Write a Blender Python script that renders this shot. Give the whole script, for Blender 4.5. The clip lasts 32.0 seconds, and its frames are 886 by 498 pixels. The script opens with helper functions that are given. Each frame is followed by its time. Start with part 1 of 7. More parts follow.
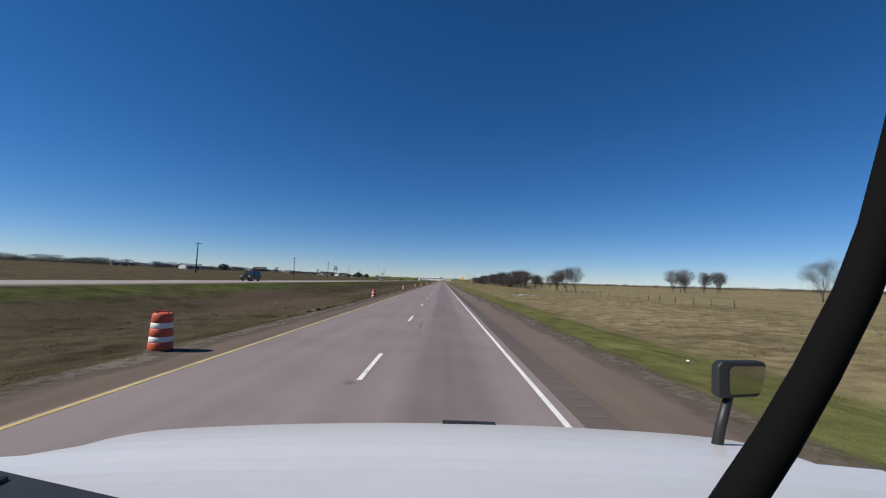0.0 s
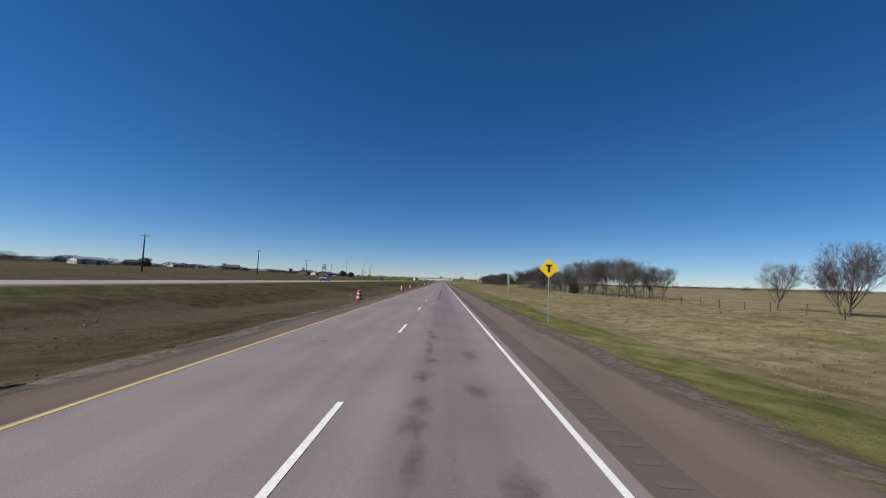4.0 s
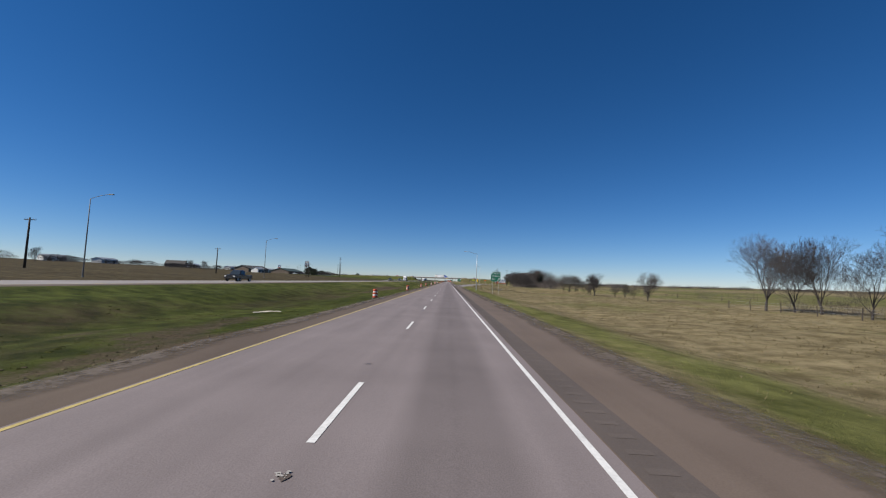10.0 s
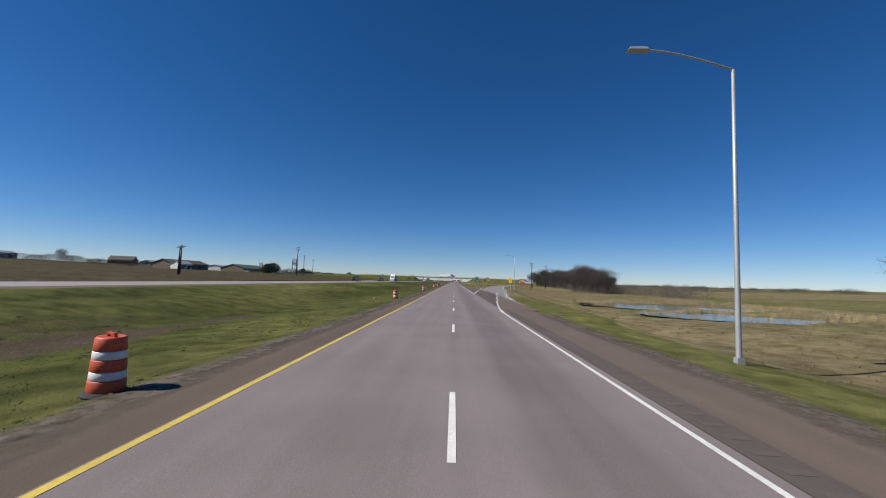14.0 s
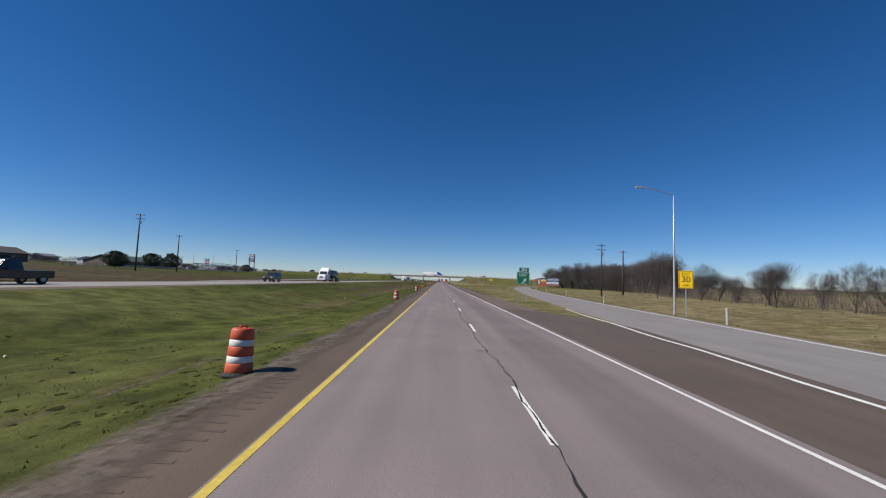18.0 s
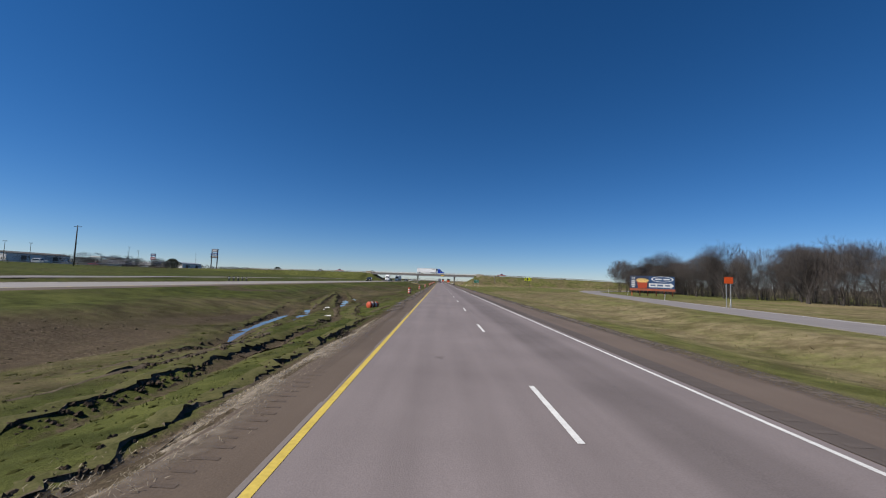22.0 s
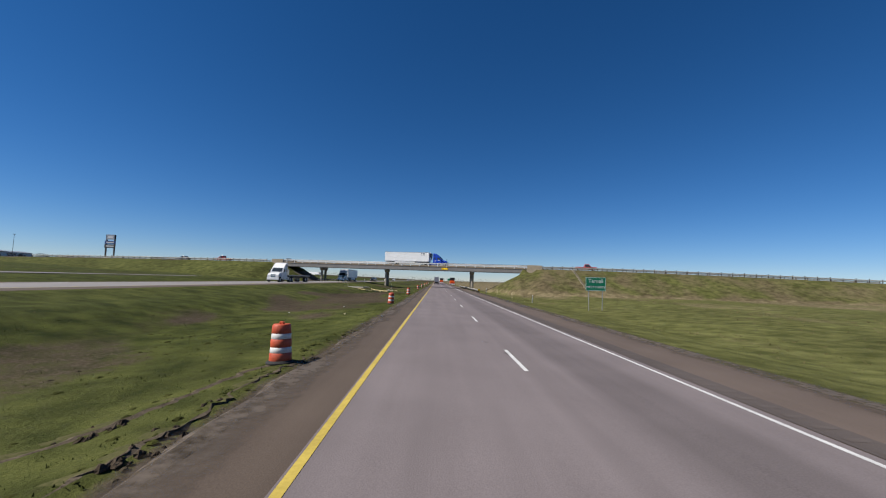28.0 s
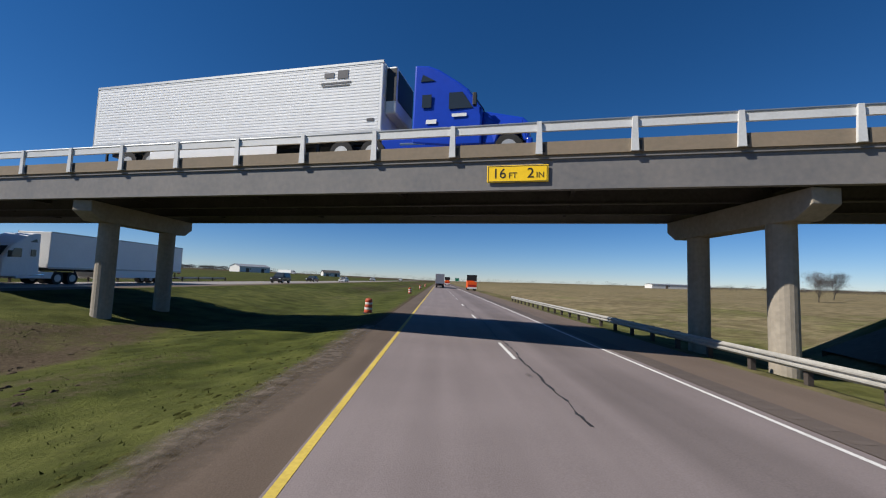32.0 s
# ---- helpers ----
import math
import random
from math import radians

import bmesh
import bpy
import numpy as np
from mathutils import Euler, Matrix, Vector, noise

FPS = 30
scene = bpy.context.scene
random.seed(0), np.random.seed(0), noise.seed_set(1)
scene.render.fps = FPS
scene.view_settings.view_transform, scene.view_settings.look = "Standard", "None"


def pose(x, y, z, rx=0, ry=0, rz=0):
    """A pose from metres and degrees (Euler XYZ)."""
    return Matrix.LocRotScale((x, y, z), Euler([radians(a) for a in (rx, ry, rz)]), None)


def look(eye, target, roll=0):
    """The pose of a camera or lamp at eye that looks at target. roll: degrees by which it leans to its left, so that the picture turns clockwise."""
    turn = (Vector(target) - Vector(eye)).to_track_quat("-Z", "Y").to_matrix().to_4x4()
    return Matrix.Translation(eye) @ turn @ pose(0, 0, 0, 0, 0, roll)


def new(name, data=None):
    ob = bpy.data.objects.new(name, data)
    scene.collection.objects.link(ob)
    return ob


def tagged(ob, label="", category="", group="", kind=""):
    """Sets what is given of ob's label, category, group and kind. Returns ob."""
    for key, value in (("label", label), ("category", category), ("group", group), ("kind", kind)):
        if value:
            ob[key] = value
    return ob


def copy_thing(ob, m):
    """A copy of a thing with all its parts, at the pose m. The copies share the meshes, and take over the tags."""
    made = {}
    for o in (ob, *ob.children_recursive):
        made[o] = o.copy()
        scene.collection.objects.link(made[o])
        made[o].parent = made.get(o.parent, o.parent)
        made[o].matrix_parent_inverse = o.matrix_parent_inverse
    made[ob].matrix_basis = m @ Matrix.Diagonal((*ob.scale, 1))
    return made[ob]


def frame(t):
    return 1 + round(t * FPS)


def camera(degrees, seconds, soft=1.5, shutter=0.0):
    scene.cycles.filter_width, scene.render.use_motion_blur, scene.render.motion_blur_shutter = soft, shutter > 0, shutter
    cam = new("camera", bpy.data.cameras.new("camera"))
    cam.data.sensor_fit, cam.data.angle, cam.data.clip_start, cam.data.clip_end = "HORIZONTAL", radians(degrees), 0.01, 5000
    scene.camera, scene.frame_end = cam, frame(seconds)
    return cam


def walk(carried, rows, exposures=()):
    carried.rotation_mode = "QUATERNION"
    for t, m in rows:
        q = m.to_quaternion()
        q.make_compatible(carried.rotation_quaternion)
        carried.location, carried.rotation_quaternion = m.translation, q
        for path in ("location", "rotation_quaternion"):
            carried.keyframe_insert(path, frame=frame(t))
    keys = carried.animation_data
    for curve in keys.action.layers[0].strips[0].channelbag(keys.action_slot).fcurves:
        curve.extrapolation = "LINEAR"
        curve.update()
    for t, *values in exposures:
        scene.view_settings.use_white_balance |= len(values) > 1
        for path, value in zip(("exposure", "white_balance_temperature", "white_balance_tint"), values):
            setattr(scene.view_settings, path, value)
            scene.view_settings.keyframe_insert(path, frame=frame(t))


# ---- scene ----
cam = camera(94.86, 32.0, soft=1.15, shutter=0.0)
PITCH, LEAN = 4.45, 2.0
FALL = -0.0183          # crossfall of the carriageway, down to the right

# seconds, metres right of the lane line, metres along the road, heading to the left in degrees
WAY = [(0, 1.64, 0.00, 0.10), (1, 1.60, 28.43, 0.45), (2, 1.68, 57.01, 0.50), (3, 1.65, 85.65, 0.35),
       (4.3, 1.64, 122.85, 0.08), (5.5, 1.63, 157.08, -0.10), (6, 1.58, 171.29, -0.02), (7, 1.61, 199.61, 0.22),
       (8, 1.69, 227.77, 0.42), (9, 1.72, 255.78, 0.68), (10, 1.66, 283.62, 0.84), (11, 1.44, 311.31, 0.94),
       (12, 1.01, 338.87, 1.09), (13, 0.50, 366.31, 1.36), (14, -0.04, 393.66, 1.70), (15.2, -0.62, 426.40, 1.25),
       (16.5, -1.18, 461.82, 0.50), (17, -1.37, 475.44, 0.20), (18, -1.62, 502.69, -0.34), (19, -1.80, 529.99, -0.66),
       (20, -1.89, 557.35, -0.88), (21, -1.95, 584.78, -0.68), (22, -2.02, 612.29, -0.34), (23, -2.06, 639.89, -0.24),
       (24, -2.10, 667.56, -0.36), (25, -2.18, 695.28, -0.74), (26.5, -2.26, 736.90, -0.86), (28, -2.33, 778.42, -0.84),
       (29, -2.36, 805.93, -0.86), (30, -2.35, 833.19, -0.80), (31, -2.29, 860.11, -0.62), (32, -2.25, 886.56, -0.42)]
walk(cam, [(t, pose(x, y, 2.1215 + FALL * x, 90 + PITCH, 0, w) @ pose(0, 0, 0, 0, 0, LEAN)) for t, x, y, w in WAY],
     exposures=[(0, 0.0), (32, 0.0)])

# ---- daylight ----
SUN_UP = 45.0
world = bpy.data.worlds.new("sky")
scene.world = world
world.use_nodes = True
wn = world.node_tree.nodes
sky = wn.new("ShaderNodeTexSky")
sky.sky_type = "NISHITA"
sky.sun_disc = False
sky.sun_elevation = radians(SUN_UP)
sky.sun_rotation = radians(-105)
sky.altitude = 150
sky.air_density, sky.dust_density, sky.ozone_density = 0.75, 0.0, 6.9
deep = wn.new("ShaderNodeHueSaturation")
deep.inputs["Saturation"].default_value = 1.205
cool = wn.new("ShaderNodeMix")
cool.data_type, cool.blend_type = "RGBA", "MULTIPLY"
cool.inputs["Factor"].default_value, cool.inputs["B"].default_value = 1.0, (1.085, 1.0, 1.03, 1)
world.node_tree.links.new(sky.outputs[0], deep.inputs["Color"])
world.node_tree.links.new(deep.outputs[0], cool.inputs["A"])
world.node_tree.links.new(cool.outputs["Result"], wn["Background"].inputs[0])
wn["Background"].inputs[1].default_value = 0.085
sun = new("sun", bpy.data.lights.new("sun", "SUN"))
sun.data.energy, sun.data.angle, sun.data.color = 6.6, radians(0.53), (1.0, 0.95, 0.88)
sun.matrix_world = look((-40, -11, 40), (0, 0, 0))


# ---- materials ----
def mat(name, colour, rough=0.7, metal=0.0, vary=0.15, size=1.0, bump=0.0, second=None, island=False, spec=0.4):
    """A surface with two scales of tone, an optional second colour in patches, and fine relief."""
    m = bpy.data.materials.new(name)
    m.use_nodes = True
    n, l = m.node_tree.nodes, m.node_tree.links
    b = n["Principled BSDF"]
    b.inputs["Roughness"].default_value, b.inputs["Metallic"].default_value = rough, metal
    b.inputs["Specular IOR Level"].default_value = spec
    pos = n.new("ShaderNodeNewGeometry").outputs["Position"]
    coarse, fine = n.new("ShaderNodeTexNoise"), n.new("ShaderNodeTexNoise")
    for node, s in ((coarse, 1.0 / size), (fine, 9.0 / size)):
        node.inputs["Scale"].default_value, node.inputs["Detail"].default_value = s, 3
        l.new(pos, node.inputs["Vector"])
    add = n.new("ShaderNodeMath")
    add.operation = "ADD"
    l.new(coarse.outputs[0], add.inputs[0]), l.new(fine.outputs[0], add.inputs[1])
    ramp = n.new("ShaderNodeMapRange")
    ramp.inputs[1].default_value, ramp.inputs[2].default_value = 0.6, 1.4
    l.new(add.outputs[0], ramp.inputs[0])
    mix = n.new("ShaderNodeMix")
    mix.data_type = "RGBA"
    dark = tuple(c * (1 - vary) for c in colour)
    light = tuple(min(1.0, c * (1 + vary)) for c in (second or colour))
    mix.inputs["A"].default_value, mix.inputs["B"].default_value = (*dark, 1), (*light, 1)
    l.new(ramp.outputs[0], mix.inputs["Factor"])
    out = mix.outputs["Result"]
    if island:
        rnd = n.new("ShaderNodeNewGeometry").outputs["Random Per Island"]
        r2 = n.new("ShaderNodeMapRange")
        r2.inputs[3].default_value, r2.inputs[4].default_value = 0.65, 1.35
        l.new(rnd, r2.inputs[0])
        mul = n.new("ShaderNodeMix")
        mul.data_type, mul.blend_type = "RGBA", "MULTIPLY"
        mul.inputs["Factor"].default_value = 1.0
        l.new(out, mul.inputs["A"]), l.new(r2.outputs[0], mul.inputs["B"])
        out = mul.outputs["Result"]
    l.new(out, b.inputs["Base Color"])
    if bump:
        bp = n.new("ShaderNodeBump")
        bp.inputs["Strength"].default_value, bp.inputs["Distance"].default_value = bump, 0.02 * size
        l.new(fine.outputs[0], bp.inputs["Height"]), l.new(bp.outputs[0], b.inputs["Normal"])
    return m


def glass_mat(name, tint=(0.03, 0.04, 0.05)):
    m = mat(name, tint, 0.08, 0, 0.05, 2, spec=0.45)
    return m


CONCRETE = mat("concrete", (0.29, 0.252, 0.198), 0.88, 0, 0.22, 1.5, 0.3)
DECK_CONC = mat("deck_concrete", (0.30, 0.245, 0.175), 0.92, 0, 0.30, 1.2, 0.3, second=(0.20, 0.155, 0.11))
GIRDER = mat("girder_paint", (0.19, 0.188, 0.190), 0.65, 0.0, 0.28, 1.8, 0.05, second=(0.165, 0.152, 0.140))
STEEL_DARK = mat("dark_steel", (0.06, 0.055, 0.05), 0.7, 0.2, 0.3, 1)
RAIL_WHITE = mat("rail_aluminium", (0.62, 0.62, 0.60), 0.45, 0.1, 0.1, 0.6)
GALV = mat("galvanised_steel", (0.40, 0.41, 0.41), 0.5, 0.55, 0.15, 0.5)
SIGN_GREEN = mat("sign_green", (0.005, 0.17, 0.095), 0.45, 0, 0.08, 0.8)
SIGN_YELLOW = mat("sign_yellow", (0.92, 0.58, 0.01), 0.5, 0, 0.08, 0.5)
SIGN_LIME = mat("sign_lime", (0.72, 0.75, 0.02), 0.5, 0, 0.05, 0.5)
WHITE_PAINT = mat("white_paint", (0.72, 0.72, 0.70), 0.5, 0, 0.08, 0.6)
BLACK_PAINT = mat("black_paint", (0.015, 0.015, 0.015), 0.5, 0, 0.2, 0.5)
ORANGE = mat("drum_orange", (0.40, 0.060, 0.024), 0.55, 0, 0.3, 0.35, second=(0.46, 0.085, 0.038))
REFLECT = mat("reflective_white", (0.62, 0.60, 0.57), 0.4, 0, 0.18, 0.25)
RUBBER = mat("rubber", (0.02, 0.02, 0.02), 0.85, 0, 0.3, 0.3)
WOOD_POLE = mat("pole_wood", (0.058, 0.046, 0.038), 0.9, 0, 0.25, 0.6, 0.4)
STAKE_WOOD = mat("stake_wood", (0.55, 0.47, 0.30), 0.85, 0, 0.15, 0.5)
BARK = mat("bark", (0.044, 0.037, 0.033), 0.95, 0, 0.3, 0.4, 0.4)
TWIG = mat("twigs", (0.062, 0.053, 0.049), 0.95, 0, 0.25, 1.5)
FAR_TWIG = mat("far_twigs", (0.042, 0.037, 0.036), 0.95, 0, 0.3, 6, island=True)
BRUSH_TWIG = mat("brush_twigs", (0.094, 0.078, 0.070), 0.95, 0, 0.3, 3, island=True)
LEAF = mat("evergreen_leaf", (0.026, 0.034, 0.016), 0.8, 0, 0.4, 0.6, island=True)
CHROME = mat("chrome", (0.6, 0.6, 0.6), 0.2, 1.0, 0.05, 1)
GLASS = glass_mat("dark_glass")
TRAILER_WHITE = mat("trailer_white", (0.80, 0.80, 0.79), 0.35, 0, 0.04, 1.5)
TRUCK_BLUE = mat("truck_blue", (0.008, 0.045, 0.40), 0.25, 0, 0.08, 2, spec=0.6)
RED_PAINT = mat("red_paint", (0.35, 0.02, 0.012), 0.3, 0, 0.08, 1)
ORANGE_PAINT = mat("orange_paint", (0.75, 0.10, 0.012), 0.4, 0, 0.08, 1)
YELLOW_LINE = mat("yellow_line", (0.47, 0.350, 0.065), 0.75, 0, 0.22, 0.6)
WHITE_LINE = mat("white_line", (0.56, 0.55, 0.53), 0.75, 0, 0.2, 0.5)


# ---- mesh tools ----
class Shape:
    """Collects faces for one mesh."""
    def __init__(self):
        self.v, self.f = [], []

    def quad(self, *pts):
        k = len(self.v)
        self.v += [tuple(p) for p in pts]
        self.f.append(tuple(range(k, k + len(pts))))
        return self

    def box(self, cx, cy, cz, sx, sy, sz, turn=0.0, tip=None):
        """A box by its centre and full size, turned about z; tip narrows its top by that share."""
        k, c, s = len(self.v), math.cos(turn), math.sin(turn)
        for dz in (-1, 1):
            w = 1.0 if dz < 0 or tip is None else tip
            for dx, dy in ((-1, -1), (1, -1), (1, 1), (-1, 1)):
                x, y = dx * sx / 2 * w, dy * sy / 2 * w
                self.v.append((cx + x * c - y * s, cy + x * s + y * c, cz + dz * sz / 2))
        self.f += [(k, k + 3, k + 2, k + 1), (k + 4, k + 5, k + 6, k + 7)]
        self.f += [(k + i, k + (i + 1) % 4, k + 4 + (i + 1) % 4, k + 4 + i) for i in range(4)]
        return self

    def tube(self, p0, p1, r0, r1=None, n=8, caps=True):
        r1 = r0 if r1 is None else r1
        a, b = Vector(p0), Vector(p1)
        d = (b - a)
        if d.length < 1e-6:
            return self
        d.normalize()
        u = d.orthogonal().normalized()
        w = d.cross(u)
        k = len(self.v)
        for p, r in ((a, r0), (b, r1)):
            for i in range(n):
                t = 2 * math.pi * i / n
                self.v.append(tuple(p + (u * math.cos(t) + w * math.sin(t)) * r))
        self.f += [(k + i, k + (i + 1) % n, k + n + (i + 1) % n, k + n + i) for i in range(n)]
        if caps:
            self.f += [tuple(range(k + n - 1, k - 1, -1)), tuple(range(k + n, k + 2 * n))]
        return self

    def sweep(self, pts, radii, n=10):
        """One unbroken tube along a list of places."""
        k, m = len(self.v), len(pts)
        for j, p in enumerate(pts):
            d = (Vector(pts[min(j + 1, m - 1)]) - Vector(pts[max(j - 1, 0)])).normalized()
            u = Vector((0, 1, 0)) if abs(d.y) < 0.8 else Vector((1, 0, 0))
            u = (u - d * u.dot(d)).normalized()
            w = d.cross(u)
            r = radii[j] if isinstance(radii, (list, tuple)) else radii
            for i in range(n):
                t = 2 * math.pi * i / n
                self.v.append(tuple(Vector(p) + (u * math.cos(t) + w * math.sin(t)) * r))
        for j in range(m - 1):
            self.f += [(k + j * n + i, k + j * n + (i + 1) % n, k + (j + 1) * n + (i + 1) % n, k + (j + 1) * n + i) for i in range(n)]
        self.f += [tuple(range(k + n - 1, k - 1, -1)), tuple(range(k + (m - 1) * n, k + m * n))]
        return self

    def lathe(self, profile, n=20, base=(0, 0, 0)):
        k = len(self.v)
        for r, z in profile:
            for i in range(n):
                t = 2 * math.pi * i / n
                self.v.append((base[0] + r * math.cos(t), base[1] + r * math.sin(t), base[2] + z))
        for j in range(len(profile) - 1):
            for i in range(n):
                a, b = k + j * n + i, k + j * n + (i + 1) % n
                self.f.append((a, b, b + n, a + n))
        self.f += [tuple(range(k + n - 1, k - 1, -1)), tuple(range(k + (len(profile) - 1) * n, k + len(profile) * n))]
        return self

    def prism(self, outline, x0, x1, axis="x", inset=0.0):
        """An outline of (u, z) swept along x (u is y) or along y (u is x)."""
        k, n = len(self.v), len(outline)
        for e in (x0, x1):
            for u, z in outline:
                self.v.append((e, u, z) if axis == "x" else (u, e, z))
        self.f += [(k + i, k + (i + 1) % n, k + n + (i + 1) % n, k + n + i) for i in range(n)]
        self.f += [tuple(range(k + n - 1, k - 1, -1)), tuple(range(k + n, k + 2 * n))]
        return self

    def mesh(self, name, material, smooth=False, fix=True):
        me = bpy.data.meshes.new(name)
        me.from_pydata(self.v, [], self.f)
        if fix:
            bm = bmesh.new()
            bm.from_mesh(me)
            bmesh.ops.recalc_face_normals(bm, faces=bm.faces)
            bm.to_mesh(me)
            bm.free()
        if smooth:
            me.polygons.foreach_set("use_smooth", [True] * len(me.polygons))
        me.materials.append(material)
        return me


def part(name, shape, material, parent=None, label="", smooth=False, bevel=0.0, fix=True):
    """One mesh object under a thing or a part."""
    ob = new(name, shape if isinstance(shape, bpy.types.Mesh) else shape.mesh(name, material, smooth, fix))
    if bevel:
        b = ob.modifiers.new("bevel", "BEVEL")
        b.width, b.segments, b.limit_method, b.angle_limit = bevel, 2, "ANGLE", radians(40)
    if parent is not None:
        ob.parent = parent
    return tagged(ob, label)


def thing(name, label, category, group="", kind="", at=None):
    ob = tagged(new(name), label, category, group, kind)
    if at is not None:
        ob.matrix_world = at
    return ob


def text_part(body, size, m, parent, at, name="lettering", align="CENTER"):
    cu = bpy.data.curves.new(name, "FONT")
    cu.body, cu.size, cu.align_x, cu.align_y, cu.extrude = body, size, align, "CENTER", 0.003
    cu.materials.append(m)
    ob = new(name, cu)
    ob.parent, ob.matrix_basis = parent, at
    return ob


def smoothstep(a, b, x):
    t = min(1.0, max(0.0, (x - a) / (b - a)))
    return t * t * (3 - 2 * t)


def lerp_table(x, table):
    if x <= table[0][0]:
        return table[0][1]
    for (a, za), (b, zb) in zip(table, table[1:]):
        if x <= b:
            return za + (zb - za) * smoothstep(a, b, x)
    return table[-1][1]


# ---- the lie of the land ----
BY, SKEW = 903.8, -0.25      # overpass centre line: y = BY + SKEW * (x + 2)
AX = Vector((1, SKEW, 0)).normalized()
NX = Vector((-AX.y, AX.x, 0))
BRIDGE_O = Vector((-2, BY, 0))
LEFT_END, RIGHT_END = -51.0, 27.0       # along the overpass axis
DECK = 6.45

PROFILE = [(-900, 16), (-420, 9.0), (-160, 3.6), (-90, 1.9), (-60, 1.0), (-44, 0.45), (-38.4, 0.78), (-25.2, 0.80), (-21, 0.35),
           (-14, -0.55), (-8, -0.28), (-5.0, 0.085), (6.75, -0.13), (9, -0.42), (15, -1.0), (22, -0.75), (32, -0.45),
           (60, -0.1), (160, 0.9), (420, 4.0), (900, 10.0)]


def bank(x, y):
    """Height of the overpass approach banks, or a low number away from them."""
    p = Vector((x, y, 0)) - BRIDGE_O
    s, d = p.dot(AX), abs(p.dot(NX))
    past = max(s - RIGHT_END, LEFT_END - s)
    if past < -1:
        top = DECK - 1.4 - (-past - 1) / 1.9
    elif s >= RIGHT_END - 1:
        top = DECK - 0.12 - 6.7 * smoothstep(20, 330, s)
    else:
        top = DECK - 0.12 - 3.4 * smoothstep(LEFT_END * -1 + 30, 420, -s)
    if d > 3.7 and -1 <= past < 5.5:
        top -= 1.5 * (1 - smoothstep(0.0, 5.0, past))
    return top - max(0.0, d - 5.2) / 2.6


def rough(x, y):
    """Tufts, ruts and hummocks of the verge, none on the paving."""
    if -5.2 < x < 7.0 or -38.6 < x < -25.0:
        return 0.0
    near = min(1.0, max(0.0, (abs(x - 1) - 6.2) / 3.0))
    r = 0.07 * noise.noise((x * 0.9, y * 0.45, 0)) + 0.10 * noise.noise((x * 0.23, y * 0.11, 3.1))
    return near * r


def land(x, y):
    z = lerp_table(x, PROFILE) + rough(x, y)
    b = bank(x, y)
    return b if b > z else z


def lay(x, y):
    return land(x, y)


# ---- exit ramp and ground ----
RAMP = [(4.4, 425), (5.6, 455), (8.0, 485), (11.2, 520), (14.8, 555), (18.8, 587), (23.6, 622), (30.5, 665),
        (38.3, 705), (45.5, 738), (53.0, 766), (61.5, 785), (74.0, 798), (94.0, 808), (128.0, 816), (180.0, 822), (245.0, 824.4), (306.0, 826.2)]


def ramp_at(y):
    for (xa, ya), (xb, yb) in zip(RAMP, RAMP[1:]):
        if ya <= y <= yb:
            t = (y - ya) / (yb - ya)
            return xa + (xb - xa) * t
    return None


def ramp_z(y):
    base = -0.13 + 0.10 * smoothstep(560, 700, y)
    k = smoothstep(768, 812, y)
    return base * (1 - k) + (lerp_table(ramp_at(y), PROFILE) + 0.1) * k if y <= 826.2 else base


def slope_of(y):
    w = 4 if y < 760 else 1.5
    a, b = max(425, y - w), min(826.1, y + w)
    return (ramp_at(b) - ramp_at(a)) / (b - a)


# wheel ruts: start (x, y), end (x, y), half width, depth
RUTS = [(-6.3, 26, -6.3, 62, 0.4, 0.24), (-6.4, 165, -6.3, 236, 0.4, 0.15), (-7.6, 186, -6.9, 206, 0.35, 0.2),
        (-9.4, 340, -8.6, 384, 0.5, 0.15), (-8.0, 352, -7.0, 384, 0.4, 0.12), (-10.2, 480, -10.2, 560, 0.5, 0.16), (-6.3, 468, -5.9, 500, 0.3, 0.12),
        (-5.6, 616, -5.8, 636, 0.3, 0.2), (-8.1, 618, -7.9, 634, 0.4, 0.26), (-7.9, 634, -15.6, 670, 0.4, 0.26), (-10.3, 627, -14.5, 647, 0.6, 0.44), (-10.4, 635.5, -14.4, 653, 0.42, 0.36),
        (-10.6, 649.5, -15.7, 672, 0.5, 0.42), (-12.2, 661, -15.0, 675, 0.35, 0.3), (-14.0, 667, -17.6, 676, 0.5, 0.3), (-8.7, 648, -11.4, 663, 0.45, 0.3), (-15.8, 654, -17.4, 670, 0.4, 0.22), (-13.0, 666, -16.5, 679, 0.35, 0.2),
        (-6.2, 668, -6.0, 690, 0.35, 0.25), (-7.2, 680, -7.2, 760, 0.4, 0.14), (-8.6, 704, -7.9, 718, 0.4, 0.2), (-5.5, 700, -5.0, 722, 0.3, 0.15),
        (-12.4, 700, -12.4, 735, 0.5, 0.18), (-5.9, 770, -5.1, 806, 0.35, 0.18)]


def rut_line(r, y):
    xa, ya, xb, yb = r[:4]
    return xa + (xb - xa) * (y - ya) / (yb - ya) + 0.16 * math.sin(y * 0.37 + xa) + 0.08 * math.sin(y * 1.1 + 2 * xa)


